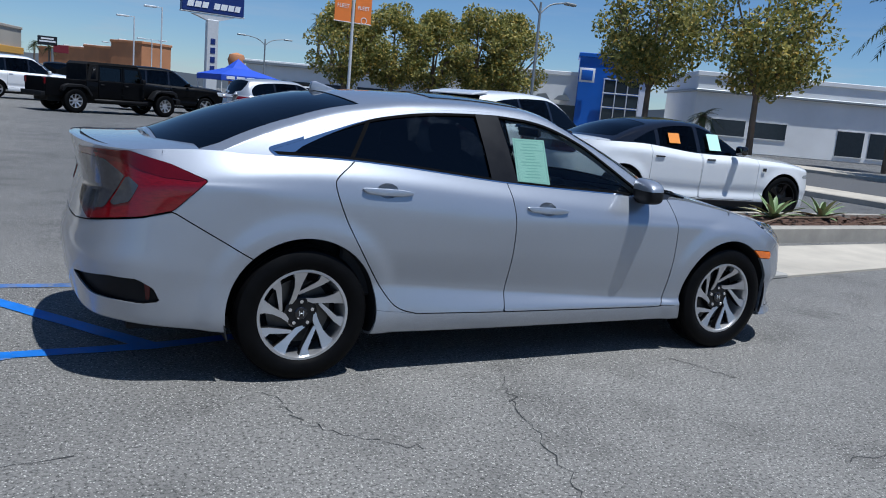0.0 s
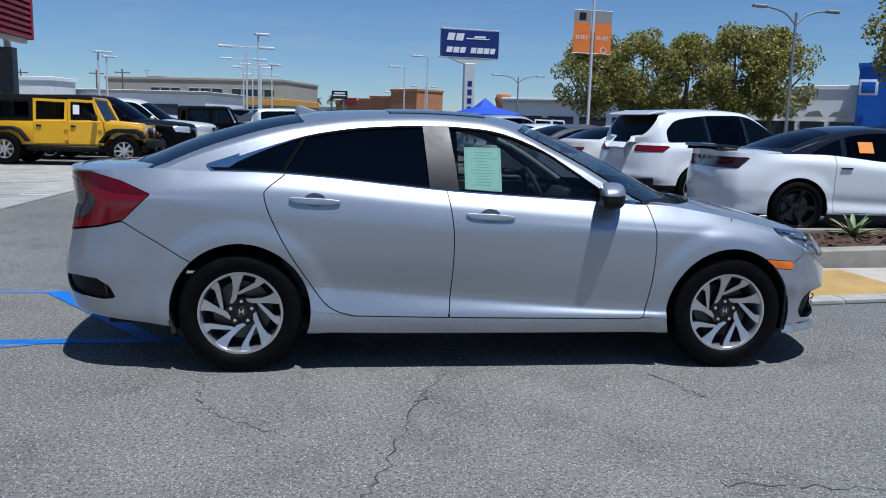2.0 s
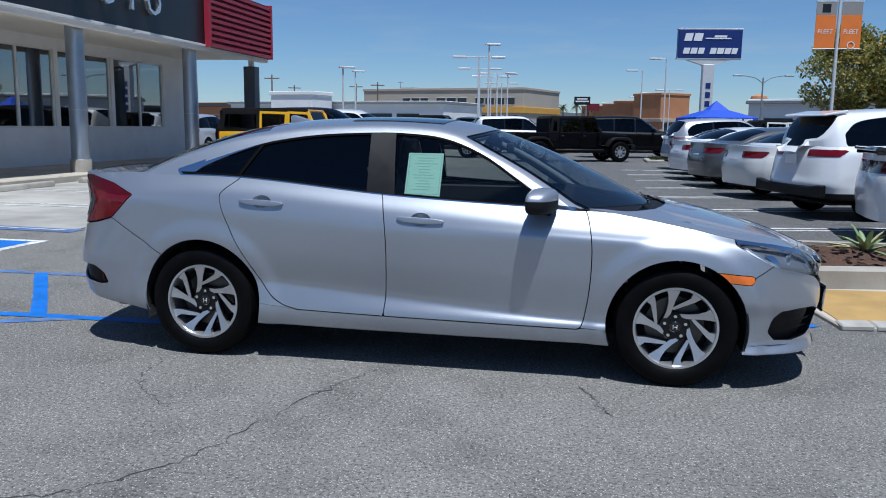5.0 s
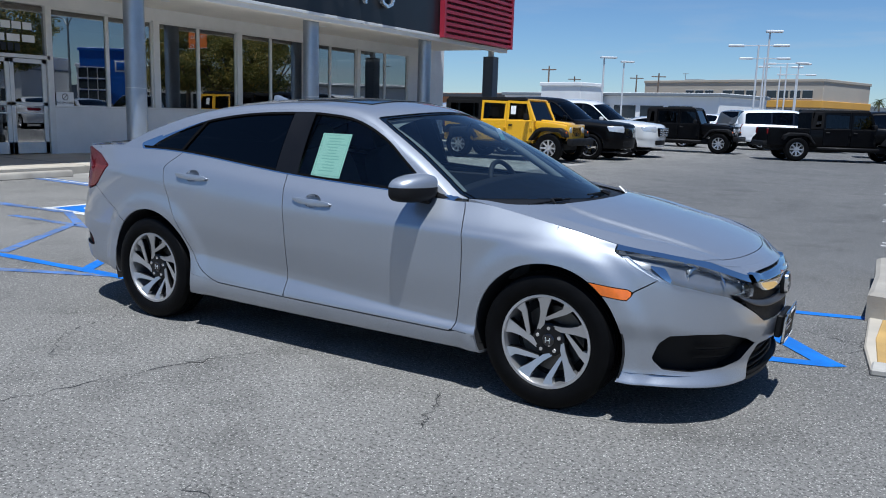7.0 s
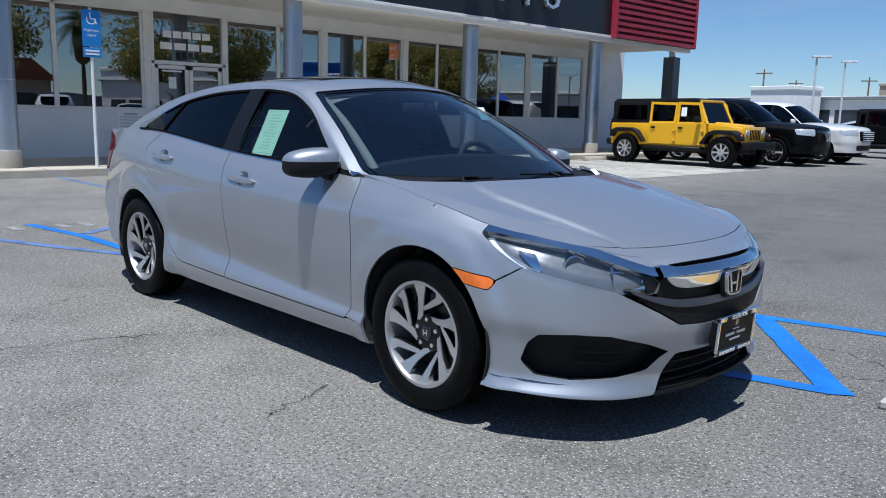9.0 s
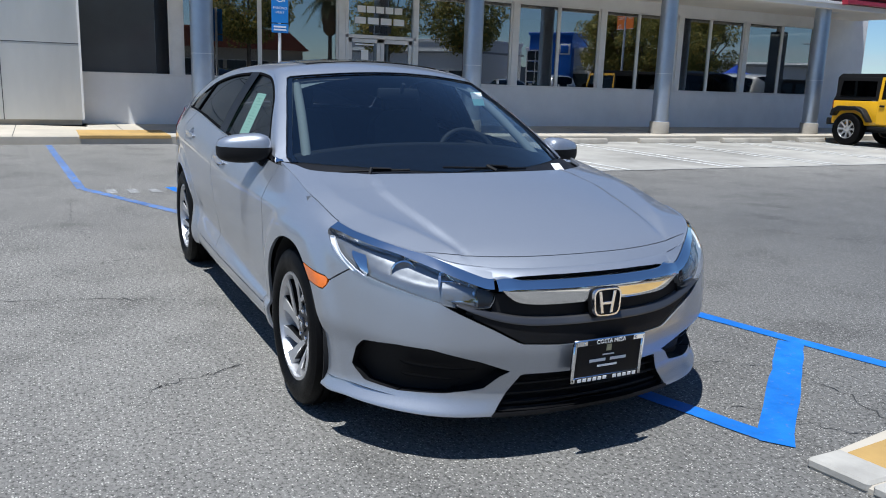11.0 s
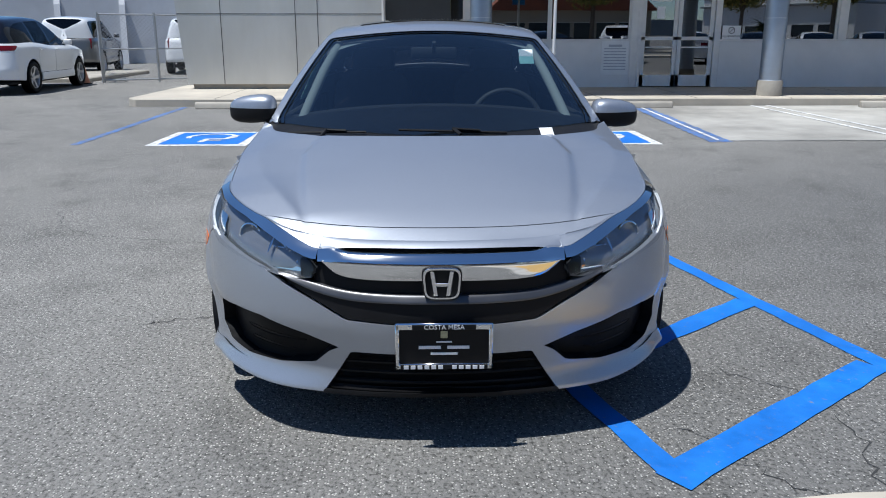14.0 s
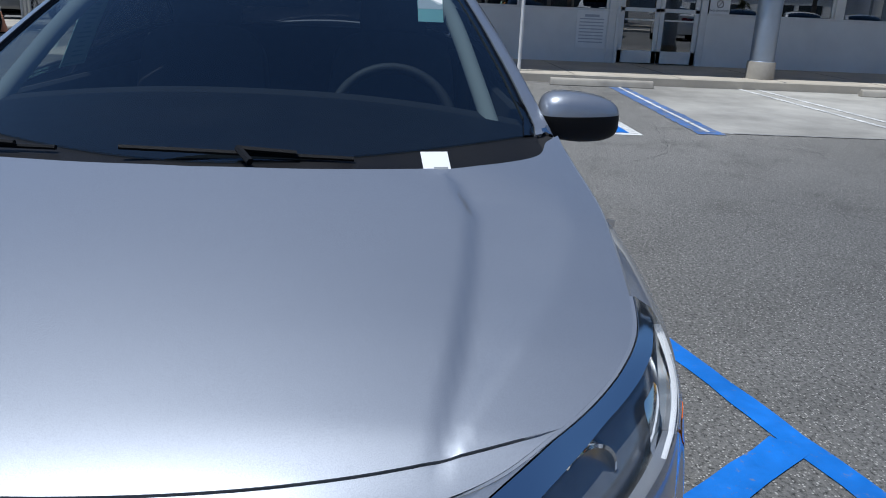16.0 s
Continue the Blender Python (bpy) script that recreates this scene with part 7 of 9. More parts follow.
SALOON = dict(
    kind="saloon",
    xr=-2.50, xf=2.38, w=0.92, wb=2.82, r=0.335, rim=0.225, levels=8, blunt=0.22, cowl=0.85, tail=-1.85,
    stations={0: (0.28, 1.02, TAIL), 2: (0.27, 1.02, TAIL), 4: (0.22, 1.04, FLANK), 5: (0.20, 0.95, FLANK), 7: (0.22, 0.90, FLANK), 9: (0.20, 0.78, NOSE), 11: (0.18, 0.72, NOSE)},
    hood=([(0.5, 1.06), (0.9, 0.99), (1.6, 0.91), (2.1, 0.80), (2.38, 0.70)], [(0.5, 0.06), (1.6, 0.08), (2.4, 0.15)], 2.4), deck=([(-2.55, 1.03), (-2.4, 1.06), (-1.9, 1.08), (-1.6, 1.10)], 0.04),
    roof=[(-2.4, 1.02), (-1.95, 1.12), (-1.3, 1.34), (-0.8, 1.42), (-0.3, 1.44), (0.1, 1.41), (0.35, 1.33), (1.2, 0.94), (1.6, 0.75)], cab=(-2.15, 1.25), dlo=[(-1.50, 1.08), (-1.15, 1.21), (-0.75, 1.30), (-0.3, 1.33), (0.05, 1.30), (0.5, 1.12), (0.86, 0.95)],
    doors=[(-1.05, -0.12), (-0.11, 0.98)], door_z=(0.30, 1.0), handle=0.88, pillars=[-0.16, -1.05], ws=0.36, bl=-1.12, bl_z=1.11, lamp_f=(0.60, 0.70, 0.45), lamp_r=(0.82, 0.95, 0.32, 0.36), grille=(0.42, 0.66, 0.5), mouth=(0.24, 0.36), seat=0.82, plate_z=0.72,
)
BIGSUV = dict(
    kind="bigsuv",
    xr=-2.55, xf=2.55, w=1.0, wb=2.98, r=0.40, rim=0.28, levels=8, blunt=0.14, cowl=0.95, tail=-2.2, boot=False, category="suv",
    stations={0: (0.42, 1.20, (0.0, 0.0, 0.0, 0.02, 0.04, 0.10)), 2: (0.40, 1.20, (0.0, 0.0, 0.0, 0.01, 0.03, 0.09)), 4: (0.34, 1.20, FLANK), 5: (0.34, 1.18, FLANK), 7: (0.36, 1.16, FLANK), 9: (0.36, 1.13, NOSE), 11: (0.36, 1.12, NOSE)},
    hood=([(0.4, 1.30), (0.9, 1.27), (1.6, 1.22), (2.3, 1.15), (2.55, 1.06)], [(0.5, 0.05), (1.6, 0.06), (2.4, 0.08)], 3.0), deck=([(-2.6, 1.18), (-2.4, 1.2), (-1.9, 1.2), (-1.5, 1.2)], 0.02),
    roof=[(-2.60, 1.10), (-2.52, 1.30), (-2.40, 1.74), (-2.30, 1.84), (-1.6, 1.90), (-0.6, 1.92), (0.0, 1.89), (0.3, 1.80), (1.1, 1.28), (1.6, 0.95)], cab=(-2.58, 1.25), lean=(0.24, 0.12), bulge=(0.04, 0.3), dlo=[(-2.25, 1.62), (-2.1, 1.72), (-1.2, 1.76), (-0.5, 1.78), (0.05, 1.75), (0.45, 1.55), (0.86, 1.26)],
    doors=[(-1.05, -0.10), (-0.09, 1.0)], door_z=(0.50, 1.2), handle=1.10, pillars=[-0.14, -1.10], ws=0.36, bl=-2.35, bl_z=1.26, lamp_f=(0.86, 1.06, 0.55), lamp_r=(0.85, 1.5, 0.78, 0.18), grille=(0.72, 1.02, 0.5), mouth=(0.44, 0.60), seat=1.1, plate_z=0.95,
)


def sheet_in_window(name, label, material, at, w=0.22, h=0.28):
    o = tagged(obj(name, rbox(w, 0.004, h, 0.001), material, m=at), label, "paper")
    return o


# white muscle saloon with black roof and boot spoiler, beyond the island
muscle_at = pose(6.85, 5.70, 0, 0, 0, -6)
muscle = road_car("muscle_saloon", "white four-door muscle car with black roof and black wheels", dict(MUSCLE, handle_mat=M_TRIM, mirror_mat=M_PIANO), M_WHITEPAINT, muscle_at, "", M_PIANO, "black_star", star_blades(5, 0.8, M_BLACKWHEEL), M_BLACKWHEEL)
obj("boot_spoiler", join(prism([(-2.60, 1.13), (-2.58, 1.175), (-2.30, 1.16), (-2.28, 1.10)], -0.66, 0.66, "y", 0.01), rbox(0.30, 0.03, 0.08, 0.01, at=(-2.42, -0.6, 1.12)), rbox(0.30, 0.03, 0.08, 0.01, at=(-2.42, 0.6, 1.12))), M_PIANO, muscle, "black boot spoiler")
for sg in (-1, 1):
    obj("fender_badge", rbox(0.07, 0.006, 0.05, 0.003, at=(1.08, sg * 0.955, 0.80)), M_PIANO, muscle, "plain dark badge")
for sg in (-1, 1):
    obj("sill_skirt", rbox(2.3, 0.03, 0.10, 0.01, at=(0, sg * 0.94, 0.24)), M_TRIM, muscle)
sheet_in_window("window_form", "pale green paper form in a car window", M_PAPER, muscle_at @ pose(0.12, -0.815, 1.16, -30, 0, 0))
sheet_in_window("window_form", "small orange paper form in a car window", M_ORANGEPAPER, muscle_at @ pose(-0.62, -0.815, 1.18, -30, 0, 0), 0.20, 0.17)

# row behind it
cross = road_car("crossover", "white crossover with silver lower sides and red tail lamps", dict(CROSS), M_WHITEPAINT, pose(6.2, 9.3, 0, 0, 0, 19), "", None, "silver_star", star_blades(5, 1.0, M_SATIN))
obj("rear_bumper_cover", prism([(0.90, 0.36), (0.90, 0.56), (0.60, 0.52), (-0.60, 0.52), (-0.90, 0.56), (-0.90, 0.36)], -2.43, -2.30, "x", 0.02), M_TRIM, cross, "black rear bumper cover")
obj("roof_spoiler", prism([(-2.20, 1.585), (-2.19, 1.62), (-1.80, 1.685), (-1.80, 1.64)], -0.54, 0.54, "y", 0.012, 2), M_WHITEPAINT, cross, "white roof spoiler")
road_car("saloon", "white saloon with red tail lamps in the parking row", dict(SALOON), M_PEARL, pose(6.0, 12.6, 0, 0, 0, 17), "parked saloons", None, "silver_mesh", star_blades(10, 0.55, M_SATIN))
road_car("saloon", "dark grey saloon in the parking row", dict(SALOON), M_GREYCAR, pose(5.6, 15.4, 0, 0, 0, 17), "parked saloons", None, "silver_mesh")
road_car("saloon", "white saloon in the parking row", dict(SALOON), M_WHITEPAINT, pose(5.4, 18.1, 0, 0, 0, 17), "parked saloons", None, "silver_mesh")
road_car("saloon", "silver saloon in the parking row", dict(SALOON), M_SILVERCAR, pose(5.6, 20.9, 0, 0, 0, 17), "parked saloons", None, "silver_mesh")
road_car("crossover", "light silver crossover in the parking row", dict(CROSS), M_SILVERCAR, pose(5.5, 23.8, 0, 0, 0, 17), "", None, "silver_star")

# big wagons in the row beside the shop
road_car("wagon", "black full-size wagon with chrome grille", dict(BIGSUV), M_BLACKPAINT, pose(-7.86, 20.57, 0), "parked wagons", None, "chrome_star", star_blades(6, 0.9, M_CHROME))
big = road_car("wagon", "pearl white full-size wagon with large chrome wheels", dict(BIGSUV), M_PEARL, pose(-7.66, 23.27, 0), "parked wagons", None, "chrome_star")
for k in range(5):
    obj("grille_bar", rbox(0.03, 0.9, 0.03, 0.006, at=(2.55, 0, 0.75 + 0.06 * k)), M_CHROME, big, "chrome grille bar")
# left of the shop
road_car("wagon", "white sport utility wagon with a black roof and alloy wheels", dict(CROSS, kind="cross_plain", clad=0.0), M_WHITEPAINT, pose(-15.7, -10.0, 0, 0, 0, 183), "", M_PIANO, "silver_star")
road_car("wagon", "dark grey wagon with a white roof behind the fence", dict(BIGSUV), M_GREYCAR, pose(-25.2, -12.3, 0, 0, 0, 190), "", M_WHITEPAINT, "chrome_star")
road_car("wagon", "white wagon behind the chain-link fence", dict(BIGSUV), M_WHITEPAINT, pose(-25.5, -8.2, 0, 0, 0, 190), "", None, "chrome_star")
# far rows
far_rows = [
    ("wagon", BIGSUV, M_BLACKPAINT, -14.5, 33.5, 0), ("saloon", SALOON, M_SILVERCAR, -9.0, 36.0, 0), ("wagon", BIGSUV, M_WHITEPAINT, -3.0, 37.0, 20), ("wagon", BIGSUV, M_BLACKPAINT, 2.6, 33.6, 10), ("saloon", SALOON, M_WHITEPAINT, 0.5, 41.0, 0),
    ("wagon", BIGSUV, M_GREYCAR, -6.5, 43.0, 90), ("saloon", SALOON, M_WHITEPAINT, -12.0, 44.0, 90), ("wagon", BIGSUV, M_WHITEPAINT, -18.0, 45.0, 90), ("wagon", CROSS, M_SILVERCAR, -16.0, 27.5, 90), ("saloon", SALOON, M_GREYCAR, 2.0, 48.0, 90), ("wagon", BIGSUV, M_BLACKPAINT, -1.5, 50.0, 90), ("wagon", CROSS, M_WHITEPAINT, -9.5, 50.0, 90),
]
names = {id(M_BLACKPAINT): "black", id(M_SILVERCAR): "silver", id(M_WHITEPAINT): "white", id(M_GREYCAR): "dark grey"}
made_far = {}
for nm, sp, mt, x, y, a in far_rows:
    key = (nm, id(sp), id(mt))
    if key in made_far:
        copy_thing(made_far[key], pose(x, y, 0, 0, 0, a))
    else:
        made_far[key] = road_car(nm, f"{names[id(mt)]} {nm} parked far off on the lot", dict(sp), mt, pose(x, y, 0, 0, 0, a), "far parked cars", None, "silver_star")


def off_roader(name, label, color, at, pickup=False, group="", top=M_CANVAS, wheel_mat=M_SATIN, kind="trail_wheel"):
    """A boxy open-bodied off-roader: flat wings, upright screen, spare wheel or pickup bed."""
    t = thing(name, label, "pickup" if pickup else "jeep", group, at=at)
    wb = 1.74 if pickup else 1.475
    r = 0.41
    back = -2.72 if pickup else -2.05
    cab_b = -1.30 if pickup else -2.05
    fx = wb
    obj("tub", prism([(cab_b, 0.52), (cab_b, 1.12), (0.92, 1.16), (0.95, 0.52)], -0.76, 0.76, "y", 0.03, 2), color, t, "", 40)
    obj("bonnet", prism([(0.90, 0.70), (0.90, 1.17), (fx + 0.05, 1.12), (fx + 0.42, 1.06), (fx + 0.44, 0.70)], -0.62, 0.62, "y", 0.05, 2), color, t, "", 40)
    obj("bonnet_bulge", prism([(0.95, 1.14), (1.0, 1.20), (fx + 0.25, 1.14), (fx + 0.3, 1.08)], -0.36, 0.36, "y", 0.03, 2), color, t, "", 40)
    obj("grille_panel", rbox(0.06, 1.24, 0.46, 0.03, 2, at=(fx + 0.45, 0, 0.86)), color, t, "", 40)
    for k in range(7):
        obj("grille_slot", rbox(0.02, 0.055, 0.26, 0.006, at=(fx + 0.48, -0.27 + 0.09 * k, 0.88)), M_PIANO, t)
    for sg in (-1, 1):
        obj("headlamp", lathe([(0.0005, 0.03), (0.08, 0.02), (0.09, 0.0), (0.0005, -0.02)], 24, "x"), M_HEAD, t, "round headlamp", 40, pose(fx + 0.48, sg * 0.45, 0.93))
        obj("marker_lamp", lathe([(0.0005, 0.02), (0.035, 0.015), (0.04, 0.0), (0.0005, -0.01)], 16, "x"), M_AMBER, t, "", 40, pose(fx + 0.50, sg * 0.80, 0.86))
        for wx in (fx, -wb):
            s_ = 1 if wx > 0 else -1
            pts = [(wx - 0.62, 0.62), (wx - 0.40, 0.92), (wx - 0.22, 0.99), (wx + 0.30, 0.99), (wx + 0.48, 0.90), (wx + 0.52, 0.74), (wx + 0.44, 0.72), (wx + 0.34, 0.86), (wx - 0.20, 0.90), (wx - 0.36, 0.84), (wx - 0.54, 0.60)]
            obj("wing_flare", prism([(wx + (p[0] - wx) * s_, p[1]) for p in pts], sg * 0.60, sg * 0.94, "y", 0.02), M_TRIM, t, "dark grey wing flare", 40)
        a0 = -0.78 if not pickup else -0.86
        for a, b in ((a0, 0.06), (0.07, 0.90)):
            d = obj("door", prism([(a, 0.56), (b, 0.56), (b, 1.17), (a, 1.15)], sg * 0.755, sg * 0.785, "y", 0.012), color, t)
            obj("door_handle", rbox(0.13, 0.035, 0.05, 0.012, at=(a + 0.14, sg * 0.80, 1.02)), M_TRIM, d)
            obj("hinge", rbox(0.09, 0.03, 0.05, 0.008, at=(b - 0.03, sg * 0.80, 0.95)), color, d)
            obj("hinge", rbox(0.09, 0.03, 0.05, 0.008, at=(b - 0.03, sg * 0.80, 0.68)), color, d)
            e = 0.0 if b < 0.5 else 0.16
            fr_ = [(a, 1.15), (b, 1.17), (b - e, 1.70), (a, 1.72)]
            fi_ = [(a + 0.07, 1.18), (b - 0.08, 1.19), (b - e - 0.06, 1.63), (a + 0.07, 1.65)]
            v_ = [(x, sg * (0.77 - 0.10 * (z - 1.15)), z) for x, z in fr_ + fi_] + [(x, sg * (0.74 - 0.10 * (z - 1.15)), z) for x, z in fr_ + fi_]
            f_ = [[i, (i + 1) % 4, 4 + (i + 1) % 4, 4 + i] for i in range(4)] + [[8 + i, 12 + i, 12 + (i + 1) % 4, 8 + (i + 1) % 4] for i in range(4)] + [[i, 8 + i, 8 + (i + 1) % 4, (i + 1) % 4] for i in range(4)] + [[4 + i, 4 + (i + 1) % 4, 12 + (i + 1) % 4, 12 + i] for i in range(4)]
            obj("window_frame", (v_, f_), color, d)
            g_ = [(x, sg * (0.752 - 0.10 * (z - 1.15)), z) for x, z in fi_]
            obj("side_window", (g_, [[0, 1, 2, 3]]), M_GLASS_CAR, d)
        obj("door_mirror", rbox(0.12, 0.20, 0.16, 0.03, 2, at=(0.78, sg * 0.93, 1.25)), M_TRIM, t, "black door mirror", 40)
        obj("sill_rail", rbox(1.9 if not pickup else 2.1, 0.10, 0.10, 0.03, at=(0.0, sg * 0.82, 0.47)), M_TRIM, t, "", 40)
        for wx in (-wb, fx):
            set_wheel(t, wx, sg * 0.79, r, r, 0.27, 0.235, kind, star_blades(8, 0.75, wheel_mat), wheel_mat, sg)
        obj("tail_lamp", rbox(0.06, 0.12, 0.20, 0.015, at=(back - 0.01, sg * 0.69, 1.02)), M_REDLENS, t, "red tail lamp")
    obj("screen_frame", join(*[rod((0.95, sg * 0.70, 1.14), (0.66, sg * 0.64, 1.74), 0.045, 8) for sg in (-1, 1)], rod((0.66, -0.64, 1.74), (0.66, 0.64, 1.74), 0.04, 8)), color, t, "", 40)
    obj("windscreen", ([(0.94, -0.68, 1.16), (0.94, 0.68, 1.16), (0.67, 0.62, 1.72), (0.67, -0.62, 1.72)], [[0, 1, 2, 3]]), M_GLASS_CAR, t)
    hb_ = cab_b + 0.02
    obj("hard_top", prism([(hb_ - 0.02, 1.70), (hb_ + 0.10, 1.80), (0.60, 1.82), (0.70, 1.75), (0.66, 1.72), (hb_, 1.70)], -0.70, 0.70, "y", 0.025, 2), top, t, "black top", 40)
    rear_side = [(hb_, 1.13), (a0, 1.15), (a0, 1.72), (hb_ + 0.10, 1.72)]
    for sg in (-1, 1):
        obj("top_side", prism(rear_side, sg * 0.70, sg * 0.75, "y", 0.01), top, t)
        obj("top_window", prism([(hb_ + 0.14, 1.22), (a0 - 0.10, 1.23), (a0 - 0.10, 1.62), (hb_ + 0.20, 1.62)], sg * 0.745, sg * 0.757, "y"), M_GLASS_DARK, t)
    obj("top_back", rbox(0.05, 1.42, 0.60, 0.01, at=(hb_ + 0.02, 0, 1.42)), top, t)
    obj("front_bumper", rbox(0.20, 1.62, 0.20, 0.04, 2, at=(fx + 0.62, 0, 0.60)), M_TRIM, t, "black front bumper", 40)
    obj("rear_bumper", rbox(0.16, 1.50, 0.18, 0.03, 2, at=(back - 0.08, 0, 0.58)), M_TRIM, t, "", 40)
    obj("chassis", rbox(3.6 if not pickup else 4.4, 1.0, 0.22, 0.03, at=(0 if not pickup else -0.35, 0, 0.46)), M_DARK, t)
    obj("seat_row", join(*[rbox(0.16, 0.46, 0.75, 0.06, 2, at=(x, y, 1.15)) for x in (-0.1, -0.95) for y in (-0.34, 0.34)]), M_SEAT, t)
    if pickup:
        obj("bed", join(rbox(1.42, 0.06, 0.62, 0.02, at=(-2.02, -0.73, 0.84)), rbox(1.42, 0.06, 0.62, 0.02, at=(-2.02, 0.73, 0.84)), rbox(0.06, 1.46, 0.62, 0.02, at=(-2.70, 0, 0.84)), rbox(1.40, 1.4, 0.06, 0.01, at=(-2.02, 0, 0.60))), color, t, "pickup bed")
    else:
        set_wheel(t, back - 0.18, 0, 0.98, r, 0.26, 0.235, kind, star_blades(8, 0.75, wheel_mat), wheel_mat, -1).matrix_basis = pose(back - 0.18, 0, 0.98, 0, 0, -90)
    return t


yj = pose(-7.98, 17.65, 0, 0, 0, 0)
off_roader("off_roader", "yellow four-door off-roader with a black top", M_YELLOW, yj)
sheet_in_window("window_form", "pale form in the window of a yellow off-roader", M_WHITEPAPER, yj @ pose(0.30, -0.80, 1.45, -5), 0.16, 0.24)
p1 = off_roader("pickup", "black four-door pickup with a black top", M_BLACKPAINT, pose(-6.3, 29.9, 0, 0, 0, 0), True, "black pickups")
copy_thing(p1, pose(-0.1, 28.0, 0, 0, 0, 25))
off_roader("pickup", "white four-door pickup beside the blue tent", M_WHITEPAINT, pose(9.2, 34.5, 0, 0, 0, 10), True)


# ---- plants ----
M_BARK = mat("grey_bark", (0.16, 0.12, 0.09), 0.95, var=0.25, scale=9, grain=0.01, grain_scale=30, stretch=(1, 1, 0.25))
M_AGAVE = mat("agave_leaf", (0.17, 0.25, 0.10), 0.55, var=0.2, scale=9)
M_AGAVE2 = mat("agave_edge", (0.42, 0.42, 0.22), 0.6, var=0.15)


def leaf_mat(name, dark, light):
    m = bpy.data.materials.new(name)
    m.use_nodes = True
    nt = m.node_tree
    p = nt.nodes["Principled BSDF"]
    g = nt.nodes.new("ShaderNodeNewGeometry")
    mid = tuple((np.array(dark) + np.array(light)) / 2)
    c = ramp(nt, g.outputs["Random Per Island"], [(0.0, dark), (0.55, mid), (0.85, light), (1.0, tuple(np.array(light) * np.array((1.3, 0.95, 0.7))))])
    nt.links.new(c, p.inputs["Base Color"])
    p.inputs["Roughness"].default_value = 0.6
    p.inputs["Subsurface Weight"].default_value = 0.0
    tr = nt.nodes.new("ShaderNodeBsdfTranslucent")
    nt.links.new(c, tr.inputs["Color"])
    mx = nt.nodes.new("ShaderNodeMixShader")
    mx.inputs[0].default_value = 0.40
    o = nt.nodes["Material Output"]
    nt.links.new(p.outputs[0], mx.inputs[1])
    nt.links.new(tr.outputs[0], mx.inputs[2])
    nt.links.new(mx.outputs[0], o.inputs["Surface"])
    return m


M_LEAF = leaf_mat("plane_tree_leaves", (0.09, 0.12, 0.03), (0.46, 0.40, 0.11))
M_PALM = leaf_mat("palm_fronds", (0.03, 0.05, 0.015), (0.10, 0.12, 0.04))
M_HUSK = mat("dry_palm_husk", (0.16, 0.11, 0.07), 0.95, var=0.35, scale=14, stretch=(1, 1, 0.2))
M_BUSH = leaf_mat("shrub_leaves", (0.02, 0.035, 0.010), (0.07, 0.09, 0.03))


def leaves(centres, radii, per, size, rs):
    """Small bent leaf blades scattered through clumps."""
    v, f = [], []
    for (cx, cy, cz), r in zip(centres, radii):
        n = int(per * r * r)
        d = rs.randn(n, 3)
        d /= np.linalg.norm(d, axis=1)[:, None]
        q = d * (r * rs.uniform(0.35, 1.0, n) ** 0.6)[:, None]
        for k in range(n):
            p = np.array((cx, cy, cz)) + q[k] * (1, 1, 0.85)
            a = rs.randn(3)
            a /= np.linalg.norm(a)
            b = np.cross(a, rs.randn(3))
            b /= np.linalg.norm(b) + 1e-9
            s = size * rs.uniform(0.6, 1.35)
            i = len(v)
            v += [p - a * s, p + b * s * 0.55, p + a * s, p - b * s * 0.55]
            f.append([i, i + 1, i + 2, i + 3])
    return np.array(v), f


def plane_tree(name, label, at, height, spread, seed, per=190, size=0.13, trunk_h=None, clumps=34, trunk_r=None):
    """A street tree: tapered trunk, forked limbs and a ragged crown of leaf clumps."""
    rs = np.random.RandomState(seed)
    t = thing(name, label, "tree", "street trees", at=at)
    th = trunk_h or height * 0.34
    tr = trunk_r or height * 0.022 + 0.05
    parts = [rod((0, 0, -0.05), (0.05, 0.02, th), tr, 10, tr * 0.72)]
    tips = []
    for k in range(6):
        a = 2 * math.pi * k / 6 + rs.uniform(-0.4, 0.4)
        m1 = (0.05 + 0.35 * spread * 0.5 * math.cos(a), 0.35 * spread * 0.5 * math.sin(a), th + (height - th) * rs.uniform(0.25, 0.4))
        m2 = (spread * 0.36 * math.cos(a), spread * 0.36 * math.sin(a), th + (height - th) * rs.uniform(0.45, 0.75))
        parts += [rod((0.05, 0.02, th - 0.1), m1, tr * 0.5, 7, tr * 0.32), rod(m1, m2, tr * 0.32, 6, tr * 0.12)]
        tips.append(m2)
    parts.append(rod((0.05, 0.02, th - 0.05), (0.1, 0.0, height * 0.85), tr * 0.6, 7, tr * 0.15))
    obj("trunk", join(*parts), M_BARK, t, "grey-brown trunk and limbs", 50)
    cs, rr = [], []
    for k in range(clumps):
        a, u = rs.uniform(0, 2 * math.pi), rs.uniform(-1, 1)
        w = math.sqrt(max(0.0, 1 - u * u)) * rs.uniform(0.45, 1.0)
        cz = th + (height - th) * (0.5 + 0.44 * u)
        taper = 1.0 - 0.25 * max(0, u)
        cs.append((spread * 0.40 * w * math.cos(a) * taper, spread * 0.40 * w * math.sin(a) * taper, cz))
        rr.append(spread * rs.uniform(0.09, 0.17))
    crown = obj("crown", leaves(cs, rr, per / (spread * 0.13) ** 2 * 0.55, size, rs), M_LEAF, t, "olive-green leafy crown with gaps")
    crown["kind"] = "stuff"
    return t


